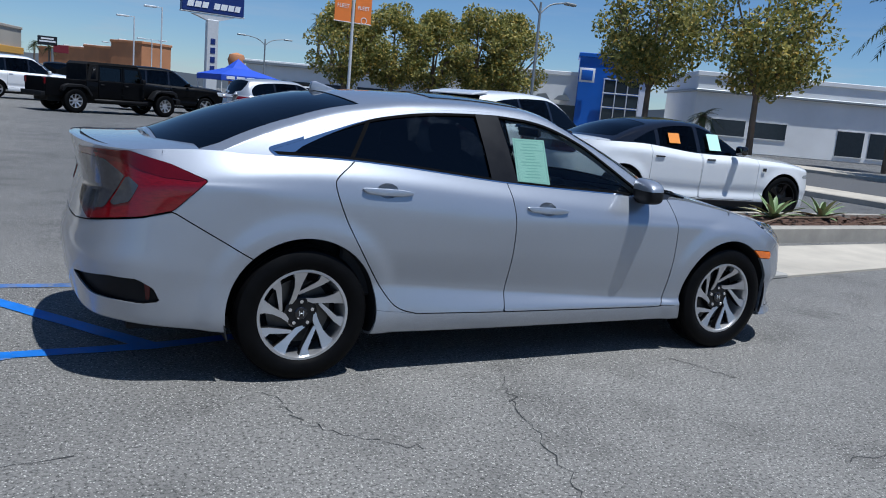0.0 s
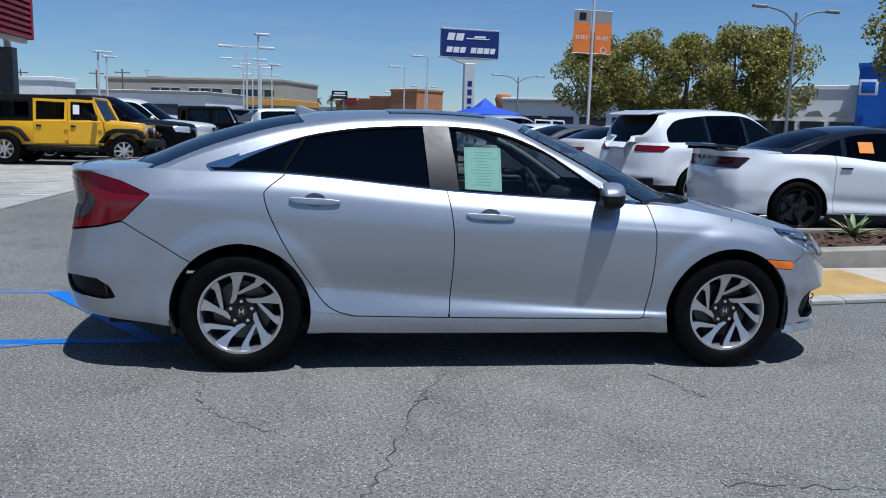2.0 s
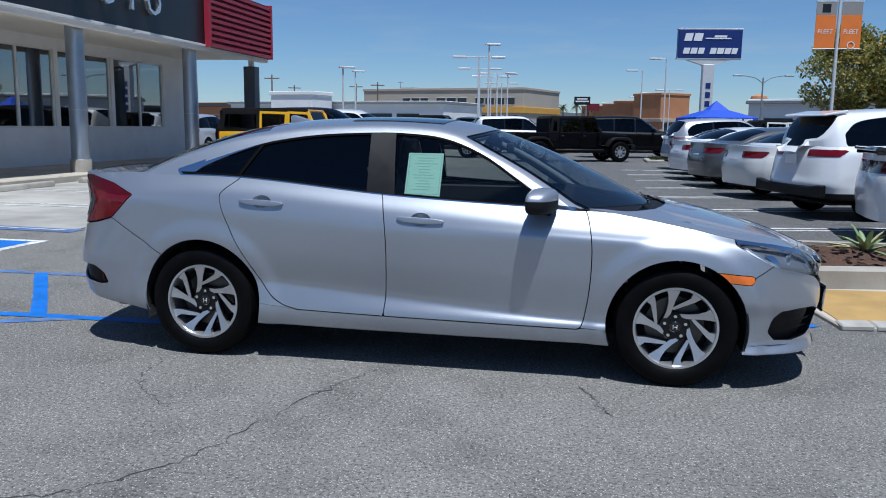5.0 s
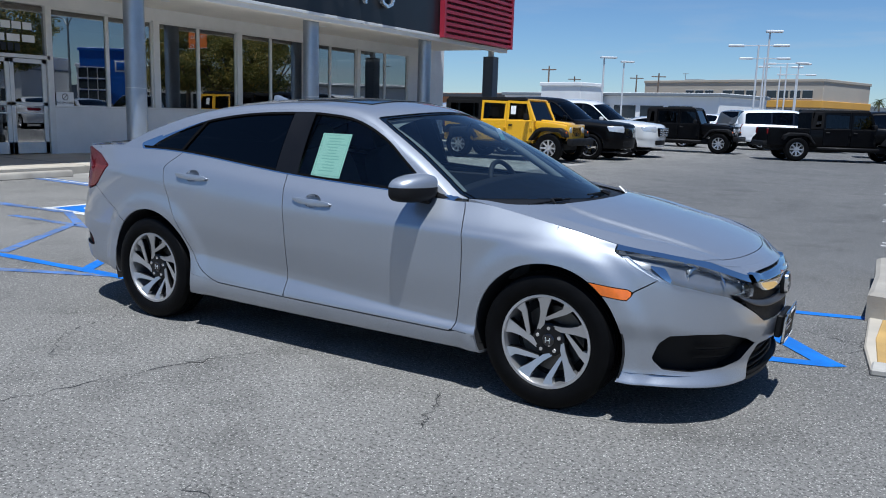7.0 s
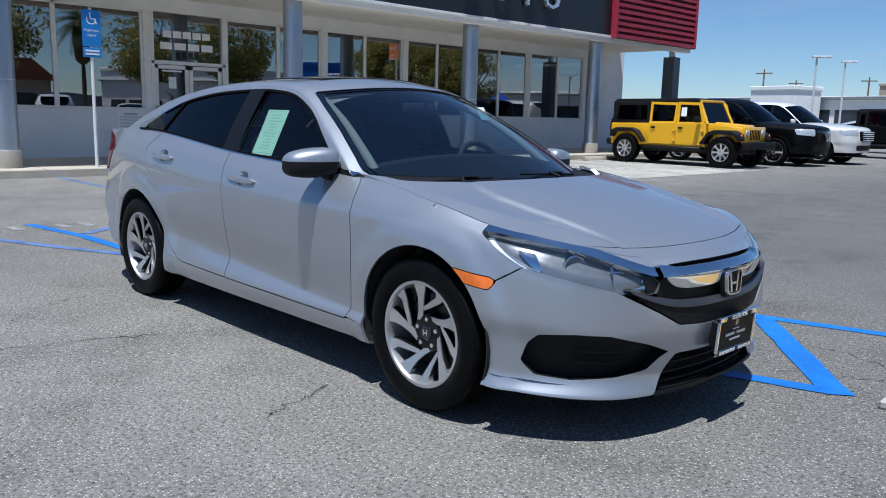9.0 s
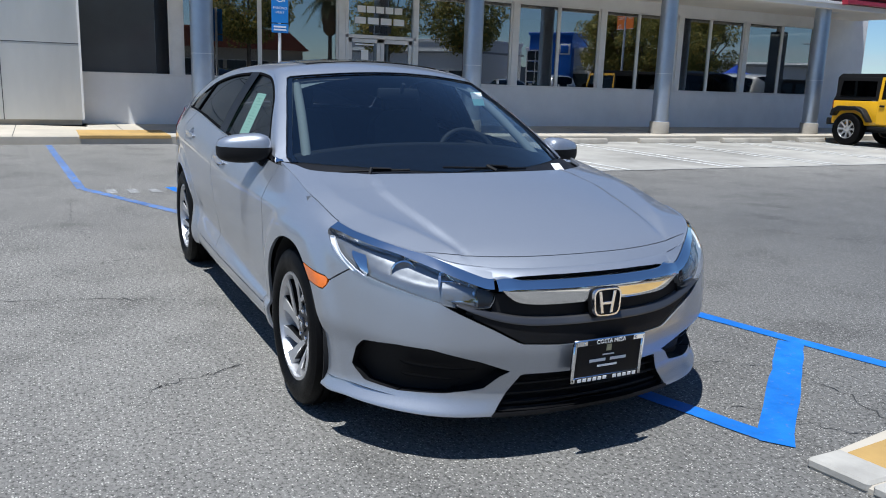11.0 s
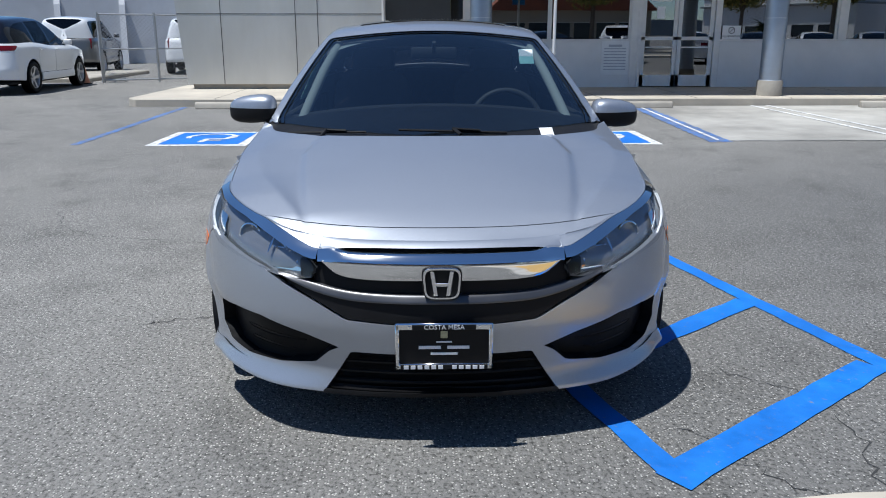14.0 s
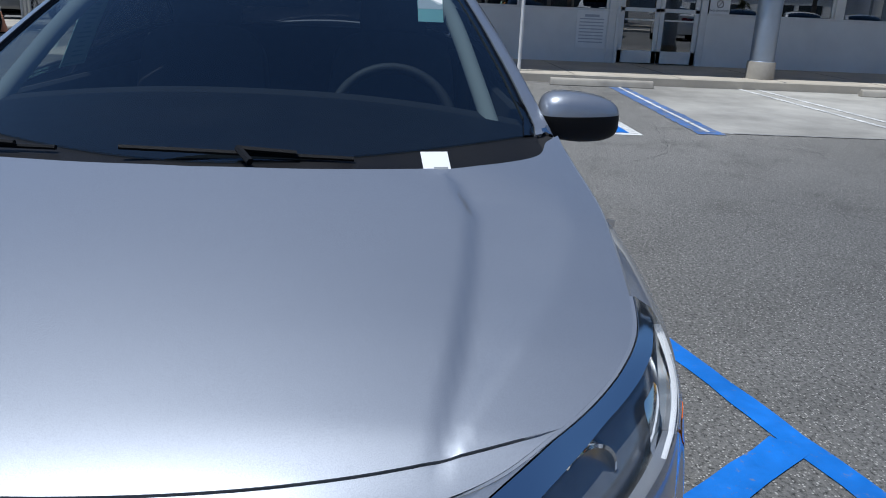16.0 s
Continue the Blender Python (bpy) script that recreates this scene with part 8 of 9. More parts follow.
ta = plane_tree("street_tree", "leafy olive-green street tree on the pavement", pose(14.4, 43.6, 0), 7.0, 5.7, 1, 330, 0.10, 2.2, 60)
tb = plane_tree("street_tree", "leafy olive-green street tree on the pavement", pose(17.3, 43.0, 0), 7.3, 5.6, 2, 330, 0.10, 2.3, 60)
tc = plane_tree("street_tree", "broad leafy street tree with a bare trunk", pose(26.4, 29.4, 0), 10.9, 7.9, 3, 330, 0.12, 3.3, 64, 0.19)
for k, (src, x, y, a, s) in enumerate(((ta, 20.4, 43.4, 70, 1.02), (tb, 23.4, 43.0, 140, 1.08), (ta, 26.0, 43.2, 200, 1.10), (tc, 27.7, 23.2, 120, 0.93), (tc, 29.0, 12.5, 60, 1.0), (tc, 28.5, 3.0, 30, 0.85), (tc, 28.0, -6.0, 90, 0.8), (tc, 27.5, -14.5, 10, 0.85))):
    o = copy_thing(src, pose(x, y, 0, 0, 0, a))
    o.scale = (s, s, s)
tagged(obj("verge", box2((12.6, 42.2, -0.05), (28.4, 44.6, 0.13), 0.03), M_CURB), "concrete-edged verge under the street trees", "verge", kind="structure")


def palm(label, at, height, crown, seed, skirt=0.0, n=34):
    rs = np.random.RandomState(seed)
    t = thing("palm_tree", label, "palm", "palms", at=at)
    obj("trunk", join(rod((0, 0, -0.1), (0.1, 0.05, height * 0.5), 0.20, 8, 0.16), rod((0.1, 0.05, height * 0.5), (0.15, 0.0, height), 0.16, 8, 0.14)), M_BARK, t, "", 50)
    v, f = [], []
    for k in range(n):
        a, e = rs.uniform(0, 2 * math.pi), rs.uniform(-0.7, 1.2)
        l = crown * rs.uniform(0.8, 1.1)
        pts = []
        for q in np.linspace(0, 1, 6):
            r = l * q * math.cos(e * (1 - 0.4 * q))
            pts.append((0.15 + r * math.cos(a), r * math.sin(a), height + l * (math.sin(e) * q - 0.55 * q * q)))
        side_ = np.array((-math.sin(a), math.cos(a), 0))
        for i in range(5):
            p, q = np.array(pts[i]), np.array(pts[i + 1])
            for sg in (-1, 1):
                for h_ in range(3):
                    b = p + (q - p) * h_ / 3
                    w = 0.30 * crown * (1 - 0.12 * i) * math.sin(0.6 + 0.5 * i)
                    j = len(v)
                    v += [b, b + (q - p) * 0.22, b + (q - p) * 0.5 + side_ * sg * w - np.array((0, 0, 0.28 * w))]
                    f.append([j, j + 1, j + 2])
    o = obj("crown", (np.array(v), f), M_PALM, t, "fan of green fronds")
    o["kind"] = "stuff"
    if skirt:
        obj("husk", lathe([(0.25, height - skirt), (0.55, height - skirt * 0.9), (0.75, height - skirt * 0.4), (0.45, height + 0.1), (0.05, height + 0.2)], 14), M_HUSK, t, "dry brown frond skirt", 50)
    return t


pa = palm("tall thin palm far off", pose(24.1, 80.0, 0), 9.2, 1.4, 5)
copy_thing(pa, pose(25.9, 80.5, 0, 0, 0, 60)).scale = (1, 1, 1.08)
copy_thing(pa, pose(-3.0, 150, -3.5, 0, 0, 100))
copy_thing(pa, pose(-5.5, 150, -4, 0, 0, 200))
copy_thing(pa, pose(-1.0, 145, -4, 0, 0, 20))
copy_thing(pa, pose(14.0, 140, -3, 0, 0, 20))
copy_thing(pa, pose(-38.0, 150, -4, 0, 0, 20))
palm("broad palm with a dry brown skirt", pose(34.2, 20.6, 0), 7.9, 2.6, 6, 3.4, 44)


def agave(at, size, seed):
    rs = np.random.RandomState(seed)
    t = thing("agave", "spiky green agave plant in the bark mulch", "plant", "agaves", at=at)
    for k in range(15):
        a, e = 2.4 * k + rs.uniform(-0.2, 0.2), 0.25 + 1.05 * (k / 15) + rs.uniform(-0.1, 0.1)
        l = size * rs.uniform(0.75, 1.05)
        v, f = [], []
        for i, q in enumerate(np.linspace(0, 1, 6)):
            w = size * 0.11 * (1 - q) ** 0.6 * (0.7 + 0.6 * q)
            r = l * q * math.cos(e) * (1 + 0.15 * q)
            z = l * q * math.sin(e) - 0.22 * l * q * q
            c = np.array((r * math.cos(a), r * math.sin(a), z + 0.02))
            s_ = np.array((-math.sin(a), math.cos(a), 0)) * w
            v += [c - s_ + (0, 0, 0.25 * w), c - (0, 0, 0.3 * w), c + s_ + (0, 0, 0.25 * w)]
            if i:
                b = 3 * (i - 1)
                f += [[b, b + 1, b + 4, b + 3], [b + 1, b + 2, b + 5, b + 4]]
        obj("leaf", (np.array(v), f), M_AGAVE if k % 3 else M_AGAVE2, t, "", "all")
    return t


for k, (x, y, s) in enumerate(((5.05, 3.45, 0.42), (6.9, 3.55, 0.52), (8.1, 3.7, 0.50), (3.55, 3.3, 0.40), (10.0, 3.6, 0.5))):
    agave(pose(x, y, 0.17, 0, 0, 50 * k), s, 20 + k)
# dry flower stalks lying in the bed
for x, y, a in ((6.4, 3.1, 20), (7.4, 3.4, -12), (8.9, 3.2, 8)):
    tagged(obj("dry_stalk", rod((-0.5, 0, 0.20), (0.55, 0.03, 0.26), 0.014, 6), M_HUSK, m=pose(x, y, 0.0, 0, 0, a)), "dry pale stalk lying on the bark mulch", "stalk", "dry stalks")

# ---- signs, lamps and masts ----
M_MAST = mat("white_mast", (0.60, 0.61, 0.62), 0.5, 0.1, var=0.06)
M_STEEL = mat("galvanised_mast", (0.30, 0.32, 0.33), 0.5, 0.6, var=0.08)
M_NAVY = mat("navy_sign", (0.012, 0.03, 0.16), 0.4, var=0.05)
M_ORANGE = mat("orange_banner", (0.78, 0.20, 0.03), 0.7, var=0.06, scale=3)
M_GREYBAN = mat("grey_banner", (0.28, 0.27, 0.26), 0.7, var=0.06)
M_TENT = mat("blue_tent_cloth", (0.02, 0.075, 0.50), 0.7, var=0.1, scale=2, grain=0.004, grain_scale=12)

sg_ = thing("pylon_sign", "tall navy car dealer sign on a white pylon", "sign", at=pose(8.3, 54.1, 0, 0, 0, 8))
obj("board", rbox(4.35, 0.5, 1.95, 0.05, at=(0, 0, 7.2)), M_NAVY, sg_, "navy sign board")
obj("board_rim", join(rbox(4.45, 0.46, 0.08, 0.01, at=(0, 0, 8.2)), rbox(4.45, 0.46, 0.08, 0.01, at=(0, 0, 6.2))), M_MAST, sg_)
obj("bracket", prism([(-1.5, 6.1), (1.5, 6.1), (0.42, 5.75), (-0.42, 5.75)], -0.2, 0.2, "y"), M_MAST, sg_)
obj("pylon", rbox(0.78, 0.5, 5.8, 0.03, at=(0, 0, 2.9)), M_MAST, sg_, "white pylon")
for k in range(4):
    obj("number_bar", rbox(0.34, 0.02, 0.40, 0.02, at=(0.02, -0.26, 4.35 - 0.62 * k)), M_NAVY, sg_, "plain navy bar")
slant = lambda x, z, w, h: [(x, z), (x + w, z), (x + w + 0.22 * h, z + h), (x + 0.22 * h, z + h)]
for x0, w0, z0, h0 in ((-1.80, 0.52, 7.38, 0.52), (-1.16, 0.56, 7.38, 0.52), (-0.35, 1.75, 7.52, 0.07), (0.25, 0.85, 7.62, 0.14), (-1.85, 0.42, 6.52, 0.40), (-1.34, 0.42, 6.52, 0.40), (-0.83, 0.40, 6.52, 0.40), (-0.02, 0.40, 6.52, 0.40), (0.46, 0.44, 6.52, 0.40), (0.98, 0.40, 6.52, 0.40), (1.46, 0.36, 6.52, 0.40)):
    obj("name_bar", prism(slant(x0, z0, w0, h0), -0.28, -0.25, "y"), M_WHITEPRINT, sg_, "plain white slanted shape")

bn = thing("banner_pole", "white pole with two orange and grey banners", "banner", at=pose(11.0, 33.1, 0, 0, 0, 6))
obj("pole", rod((0, 0, 0), (0, 0, 8.2), 0.085, 10, 0.06), M_MAST, bn, "", 40)
for sg in (-1, 1):
    obj("banner", rbox(0.86, 0.02, 1.42, 0.005, at=(sg * 0.54, 0, 5.62)), M_ORANGE, bn, "orange banner")
    obj("banner_head", rbox(0.86, 0.022, 0.55, 0.005, at=(sg * 0.54, 0, 6.61)), M_GREYBAN, bn, "grey upper part of the banner")
    obj("banner_arm", join(rod((0, 0, 6.9), (sg * 1.0, 0, 6.9), 0.02, 6), rod((0, 0, 4.9), (sg * 1.0, 0, 4.9), 0.02, 6)), M_MAST, bn)
    obj("banner_lettering", moved(lettering("FLEET", 0.25, 0.004), Matrix.Translation((sg * 0.54, -0.016, 5.62)) @ pose(0, 0, 0, 90, 0, 0)), M_WHITEPRINT, bn)
obj("banner_crest", rbox(0.36, 0.03, 0.36, 0.03, at=(-0.54, -0.01, 6.62)), M_FASCIA, bn)
obj("banner_ring", moved(lathe([(0.16, 0), (0.13, 0), (0.13, 0.02), (0.16, 0.02)], 24, "y", True), pose(0.58, -0.03, 5.05)), M_WHITEPRINT, bn)


def lot_lamp(label, at, h, arms=2, reach=1.3, material=None, flat=True, group="lot lamps"):
    t = thing("lot_lamp", label, "lamp post", group, at=at)
    m_ = material or M_MAST
    obj("mast", rod((0, 0, 0), (0, 0, h), 0.075, 10, 0.05), m_, t, "", 40)
    obj("mast_base", lathe([(0.22, 0), (0.22, 0.5), (0.10, 0.55)], 12), M_CURB, t, "", 40)
    for k in range(arms):
        a = math.pi * k
        x = reach * math.cos(a)
        if flat:
            obj("arm", rbox(reach, 0.06, 0.06, 0.01, at=(x / 2, 0, h - 0.05)), m_, t)
            obj("lamp_head", rbox(0.95, 0.36, 0.14, 0.03, at=(x, 0, h - 0.06)), m_, t, "flat lamp head")
        else:
            c = spline([(0, 0, h - 0.4), (x * 0.3, 0, h - 0.05), (x * 0.7, 0, h + 0.1), (x, 0, h + 0.12)], 4)
            obj("arm", pipe(c, 0.03), m_, t)
            obj("lamp_head", rbox(0.62, 0.22, 0.10, 0.03, at=(x, 0, h + 0.12)), m_, t, "slim lamp head")
    return t


l1 = lot_lamp("white lot lamp mast with flat heads", pose(-7.1, 49.2, 0, 0, 0, 10), 6.0)
for x, y, a in ((-8.6, 60, 10), (-9.0, 70, 10), (-9.4, 82, 10), (-9.8, 95, 10), (-7.9, 66, 10), (9.3, 96, 20), (7.0, 118, 20), (5.5, 135, 20), (3.0, 150, 20), (8.0, 105, 20)):
    copy_thing(l1, pose(x, y, 0, 0, 0, a))
l2 = lot_lamp("tall thin lamp mast with a small head", pose(-6.1, 46.8, 0, 0, 0, 20), 6.6, 1, 0.25, M_MAST)
for x, y, s in ((-16.7, 52.3, 0.80), (-6.8, 64.3, 0.90), (-14.0, 41.0, 0.72)):
    copy_thing(l2, pose(x, y, 0, 0, 0, 35)).scale = (1, 1, s)
l3 = lot_lamp("white lot lamp with one head", pose(6.3, 64.4, 0, 0, 0, 185), 7.1, 1, 0.9)
copy_thing(l3, pose(4.6, 68.0, 0, 0, 0, 185)).scale = (1, 1, 0.9)
l4 = lot_lamp("grey street lamp with two curved arms", pose(11.9, 53.5, 0, 0, 0, 5), 4.9, 2, 1.7, M_STEEL, False, "street lamps")
copy_thing(l4, pose(19.1, 29.3, 0, 0, 0, 10)).scale = (1.15, 1.15, 1.36)
# wooden line poles far behind the shop
up = thing("utility_pole", "far wooden utility pole with a crossarm", "pole", "utility poles", at=pose(-34, 78, 0))
obj("pole", rod((0, 0, 0), (0, 0, 6.6), 0.12, 8, 0.08), M_BARK, up, "", 40)
obj("crossarm", rbox(1.7, 0.10, 0.12, 0.01, at=(0, 0, 6.2)), M_BARK, up)
for x, y in ((-30, 96), (-40, 100), (-26.0, 92)):
    copy_thing(up, pose(x, y, 0, 0, 0, 25))

# blue sales tent
tn = thing("tent", "blue pop-up sales tent with a white print on its valance", "tent", at=pose(7.0, 39.3, 0, 0, 0, 12))
roof_v = [(-1.6, -1.6, 1.95), (1.6, -1.6, 1.95), (1.6, 1.6, 1.95), (-1.6, 1.6, 1.95), (-0.5, -0.5, 2.35), (0.5, -0.5, 2.35), (0.5, 0.5, 2.35), (-0.5, 0.5, 2.35), (0, 0, 2.85)]
obj("canopy", (roof_v, [[0, 1, 5, 4], [1, 2, 6, 5], [2, 3, 7, 6], [3, 0, 4, 7], [4, 5, 8], [5, 6, 8], [6, 7, 8], [7, 4, 8]]), M_TENT, tn, "peaked blue cloth")
obj("valance", join(rbox(3.2, 0.02, 0.28, 0.004, at=(0, -1.6, 1.82)), rbox(3.2, 0.02, 0.28, 0.004, at=(0, 1.6, 1.82)), rbox(0.02, 3.2, 0.28, 0.004, at=(1.6, 0, 1.82)), rbox(0.02, 3.2, 0.28, 0.004, at=(-1.6, 0, 1.82))), M_TENT, tn)
for k in range(5):
    obj("valance_print", rbox(0.44, 0.012, 0.15, 0.004, at=(-1.1 + 0.55 * k, -1.615, 1.82)), M_WHITEPRINT, tn)
for x in (-1.55, 1.55):
    for y in (-1.55, 1.55):
        obj("leg", rbox(0.05, 0.05, 1.95, 0.005, at=(x, y, 0.97)), M_FRAME, tn)

# ---- buildings around ----
M_BEIGE = mat("beige_render", (0.44, 0.39, 0.32), 0.9, var=0.05, scale=0.4, stain=0.08)
M_ORANGEBAND = mat("ochre_band", (0.62, 0.33, 0.06), 0.8, var=0.06, scale=0.5)
M_TERRA = mat("terracotta_render", (0.50, 0.22, 0.10), 0.9, var=0.10, scale=0.6, stain=0.1)
M_HAZEGREY = mat("pale_grey_render", (0.84, 0.84, 0.83), 0.9, var=0.05, scale=0.4, stain=0.1)
M_BLUEWALL = mat("blue_cladding", (0.015, 0.12, 0.52), 0.35, var=0.06, scale=0.6)
M_DKWALL = mat("dark_wall", (0.06, 0.06, 0.065), 0.8, var=0.1)
M_WINDOWFAR = mat("far_window", (0.03, 0.04, 0.05), 0.15, var=0.1)
M_TILE = mat("red_roof_tile", (0.30, 0.10, 0.06), 0.85, var=0.2, scale=1.5)


def block(name, label, at, size, material, bands=(), windows=(), roof=None):
    """A building far off: walls, parapet, coloured bands and rows of windows on the side that faces the lot."""
    t = thing(name, label, "building", "", "structure", at)
    l, d, h = size
    obj("wall", rbox(l, d, h, 0.05, at=(0, 0, h / 2)), material, t)
    obj("parapet", rbox(l + 0.2, d + 0.2, 0.3, 0.03, at=(0, 0, h)), roof or material, t)
    for z, hh, mt in bands:
        obj("band", rbox(l + 0.3, d + 0.6, hh, 0.03, at=(0, 0, z)), mt, t)
    for x0, x1, n, z, hh in windows:
        w = (x1 - x0) / n
        for k in range(n):
            o = new("window")
            o.parent = t
            obj("pane", rbox(w * 0.82, 0.06, hh, 0.01, at=(x0 + (k + 0.5) * w, -d / 2 - 0.02, z)), M_WINDOWFAR, o)
            obj("window_frame", join(rbox(w * 0.88, 0.05, 0.06, 0, at=(x0 + (k + 0.5) * w, -d / 2 - 0.03, z + hh / 2)), rbox(w * 0.88, 0.05, 0.06, 0, at=(x0 + (k + 0.5) * w, -d / 2 - 0.03, z - hh / 2))), M_FRAME, o)
    return t


d1 = block("showroom", "beige two-storey showroom with an ochre band", pose(-17.0, 101.0, 0, 0, 0, -18), (23, 12, 5.9), M_BEIGE, [(3.35, 0.75, M_ORANGEBAND)], [(-5.5, -1.5, 3, 4.4, 0.9), (-0.5, 4.0, 3, 4.4, 0.9), (5.0, 10.5, 4, 4.4, 0.9), (-10.5, 11, 10, 1.7, 2.2)])
obj("roof_unit", join(rbox(2.2, 1.4, 0.5, 0.03, at=(-8, 0, 6.2)), rbox(1.4, 1.2, 0.35, 0.03, at=(-2, 0, 6.2))), M_STEEL, d1)
obj("roof_mast", join(rod((-9.5, 0, 6), (-9.5, 0, 7.3), 0.05, 6), rod((-9.9, 0, 7.2), (-9.1, 0, 7.2), 0.04, 6)), M_STEEL, d1)
for k, (x, y, l, h) in enumerate(((9.0, 104, 5, 5.7), (8.2, 112, 5, 5.0), (7.2, 122, 6, 5.3), (6.0, 134, 7, 5.2), (4.6, 148, 8, 5.2), (3.0, 165, 10, 5.6))):
    tt = block("far_shop", "terracotta stepped shop front far off", pose(x, y, 0, 0, 0, 40), (l, 5, h), M_TERRA, [(2.4, 0.4, M_BEIGE)], [(-l / 2 + 0.4, l / 2 - 0.4, 3, 1.3, 1.6)])
block("low_building", "low grey building with a flat metal roof", pose(-21.0, 66, 0, 0, 0, -15), (22, 8, 3.2), M_HAZEGREY, [(3.2, 0.25, M_STEEL)], [(-9, 9, 7, 1.8, 1.1)])
block("storage_box", "white site container on the lot", pose(-24.0, 60.5, 0, 0, 0, -15), (4.2, 3, 3.9), M_HAZEGREY)
block("low_building", "low brown building far off", pose(-38, 80, 0, 0, 0, -20), (30, 8, 3.4), M_TERRA, [(3.3, 0.4, M_DKWALL)], [(-13, 13, 10, 1.6, 1.2)])
block("low_building", "low dark wall of a far shop", pose(24, 78, 0, 0, 0, -15), (16, 6, 3.0), M_DKWALL, [], [(-7, 7, 8, 1.6, 0.9)])
block("low_building", "white shop behind the street trees", pose(26, 60, 0, 0, 0, -28), (26, 8, 3.6), M_HAZEGREY, [(3.5, 0.25, M_STEEL)], [(-12, 12, 9, 1.4, 1.8)])
rival = block("showroom", "pale grey showroom with a blue entrance block", pose(33.5, 50.0, 0, 0, 0, -35), (15, 9, 4.5), M_HAZEGREY, [], [(-6.5, 4.5, 6, 1.3, 1.9)])
obj("awning", join(*[prism([(-3.6 + 1.5 * k, 2.55), (-3.3 + 1.5 * k, 2.85), (-2.7 + 1.5 * k, 2.95), (-2.4 + 1.5 * k, 2.55)], -5.2, -4.6, "y") for k in range(4)]), M_STEEL, rival)
for k in range(5):
    obj("name_bar", rbox(0.42, 0.05, 0.30, 0.02, at=(-3.0 + 0.6 * k, -4.56, 3.65)), M_INK, rival, "plain dark bar")
blue = block("entrance_block", "blue clad entrance block with a tall grid window", pose(35.6, 44.8, 0, 0, 0, -35), (4.4, 4.4, 5.9), M_BLUEWALL)
obj("emblem_plate", rbox(1.1, 0.08, 1.0, 0.2, 3, at=(-1.6, -2.55, 4.45)), M_WHITEPRINT, blue, "plain white emblem plate", 40)
obj("emblem_field", rbox(0.8, 0.06, 0.72, 0.15, 3, at=(-1.6, -2.60, 4.45)), M_BLUEWALL, blue, "", 40)
for k in range(3):
    for j in range(4):
        obj("grid_pane", rbox(0.75, 0.06, 0.85, 0.01, at=(0.1 + 0.85 * k, -2.53, 0.8 + 1.0 * j)), M_WINDOWFAR, blue)
obj("grid_frame", join(*[rbox(0.07, 0.08, 4.1, 0.01, at=(-0.33 + 0.85 * k, -2.56, 2.3)) for k in range(4)], *[rbox(2.7, 0.08, 0.07, 0.01, at=(0.95, -2.56, 0.3 + 1.0 * k)) for k in range(5)]), M_MAST, blue)
block("low_building", "pale shop with dark entrances across the street", pose(46.0, 36, 0, 0, 0, -28), (17, 8, 5.0), M_HAZEGREY, [(3.9, 0.18, M_STEEL)], [(-7.5, -2, 2, 1.6, 1.1), (1, 7.5, 3, 1.2, 1.7)])
palm("small young palm before the pale shop", pose(24.8, 23.6, 0), 2.0, 0.9, 8, 0.0, 26)
# far side of the street behind the camera
for k, (y, l) in enumerate(((-22, 16), (-4, 15), (13, 14))):
    bb = block("low_building", "pale low shop with a red tiled roof across the street", pose(44, y, 0, 0, 0, -90), (l, 8, 3.4), M_BEIGE, [], [(-l / 2 + 1, l / 2 - 1, 6, 1.5, 1.6)])
    obj("tiled_roof", prism([(-l / 2 - 0.5, 3.3), (l / 2 + 0.5, 3.3), (l / 2 - 1.5, 5.0), (-l / 2 + 1.5, 5.0)], -4.4, 4.4, "y"), M_TILE, bb, "red tiled roof")
tank = thing("water_tank", "brown rounded tank far off", "tank", at=pose(22.5, 112, 0))
obj("tank_body", lathe([(1.0, 0), (1.0, 4.2), (1.25, 5.2), (1.0, 5.9), (0.05, 6.2)], 20), M_TERRA, tank, "", 40)
bb1 = thing("billboard", "dark billboard on a post far off", "billboard", at=pose(-0.8, 114, 0))
obj("post", rod((0, 0, 0), (0, 0, 4.3), 0.14, 8), M_STEEL, bb1)
obj("board", rbox(2.3, 0.3, 1.15, 0.02, at=(-0.6, 0, 5.2)), M_FASCIA, bb1)
for z, w in ((5.45, 1.5), (5.1, 1.9)):
    obj("print", rbox(w, 0.02, 0.20, 0, at=(-0.6, -0.16, z)), M_WHITEPRINT, bb1)
obj("red_board", rbox(1.8, 0.3, 1.0, 0.02, at=(1.0, 0, 4.3)), mat("dark_red_board", (0.16, 0.01, 0.02), 0.5, var=0.1), bb1)

# street beyond the lot
tagged(obj("road", strip([(20.5, -80), (20.5, 36)], 9.5, 0.012), mat("road_asphalt", (0.085, 0.085, 0.087), 0.85, var=0.12, scale=0.8, grain=0.004, grain_scale=80)), "dark asphalt street beyond the lot", "road", kind="structure")
for x in (20.4,):
    for k in range(8):
        line("lane_line", [(x, -40 + 9 * k), (x, -36.5 + 9 * k)], 0.12, M_WHITELINE, "white dashed lane line", 0.018, group="lane lines")
for x0, x1, lab in ((13.9, 15.6, "concrete pavement between the lot and the street"), (25.4, 28.2, "concrete pavement on the far side of the street")):
    tagged(obj("pavement", box2((x0, -80, -0.05), (x1, 36, 0.14), 0.02), M_CONCRETE), lab, "pavement", kind="structure")
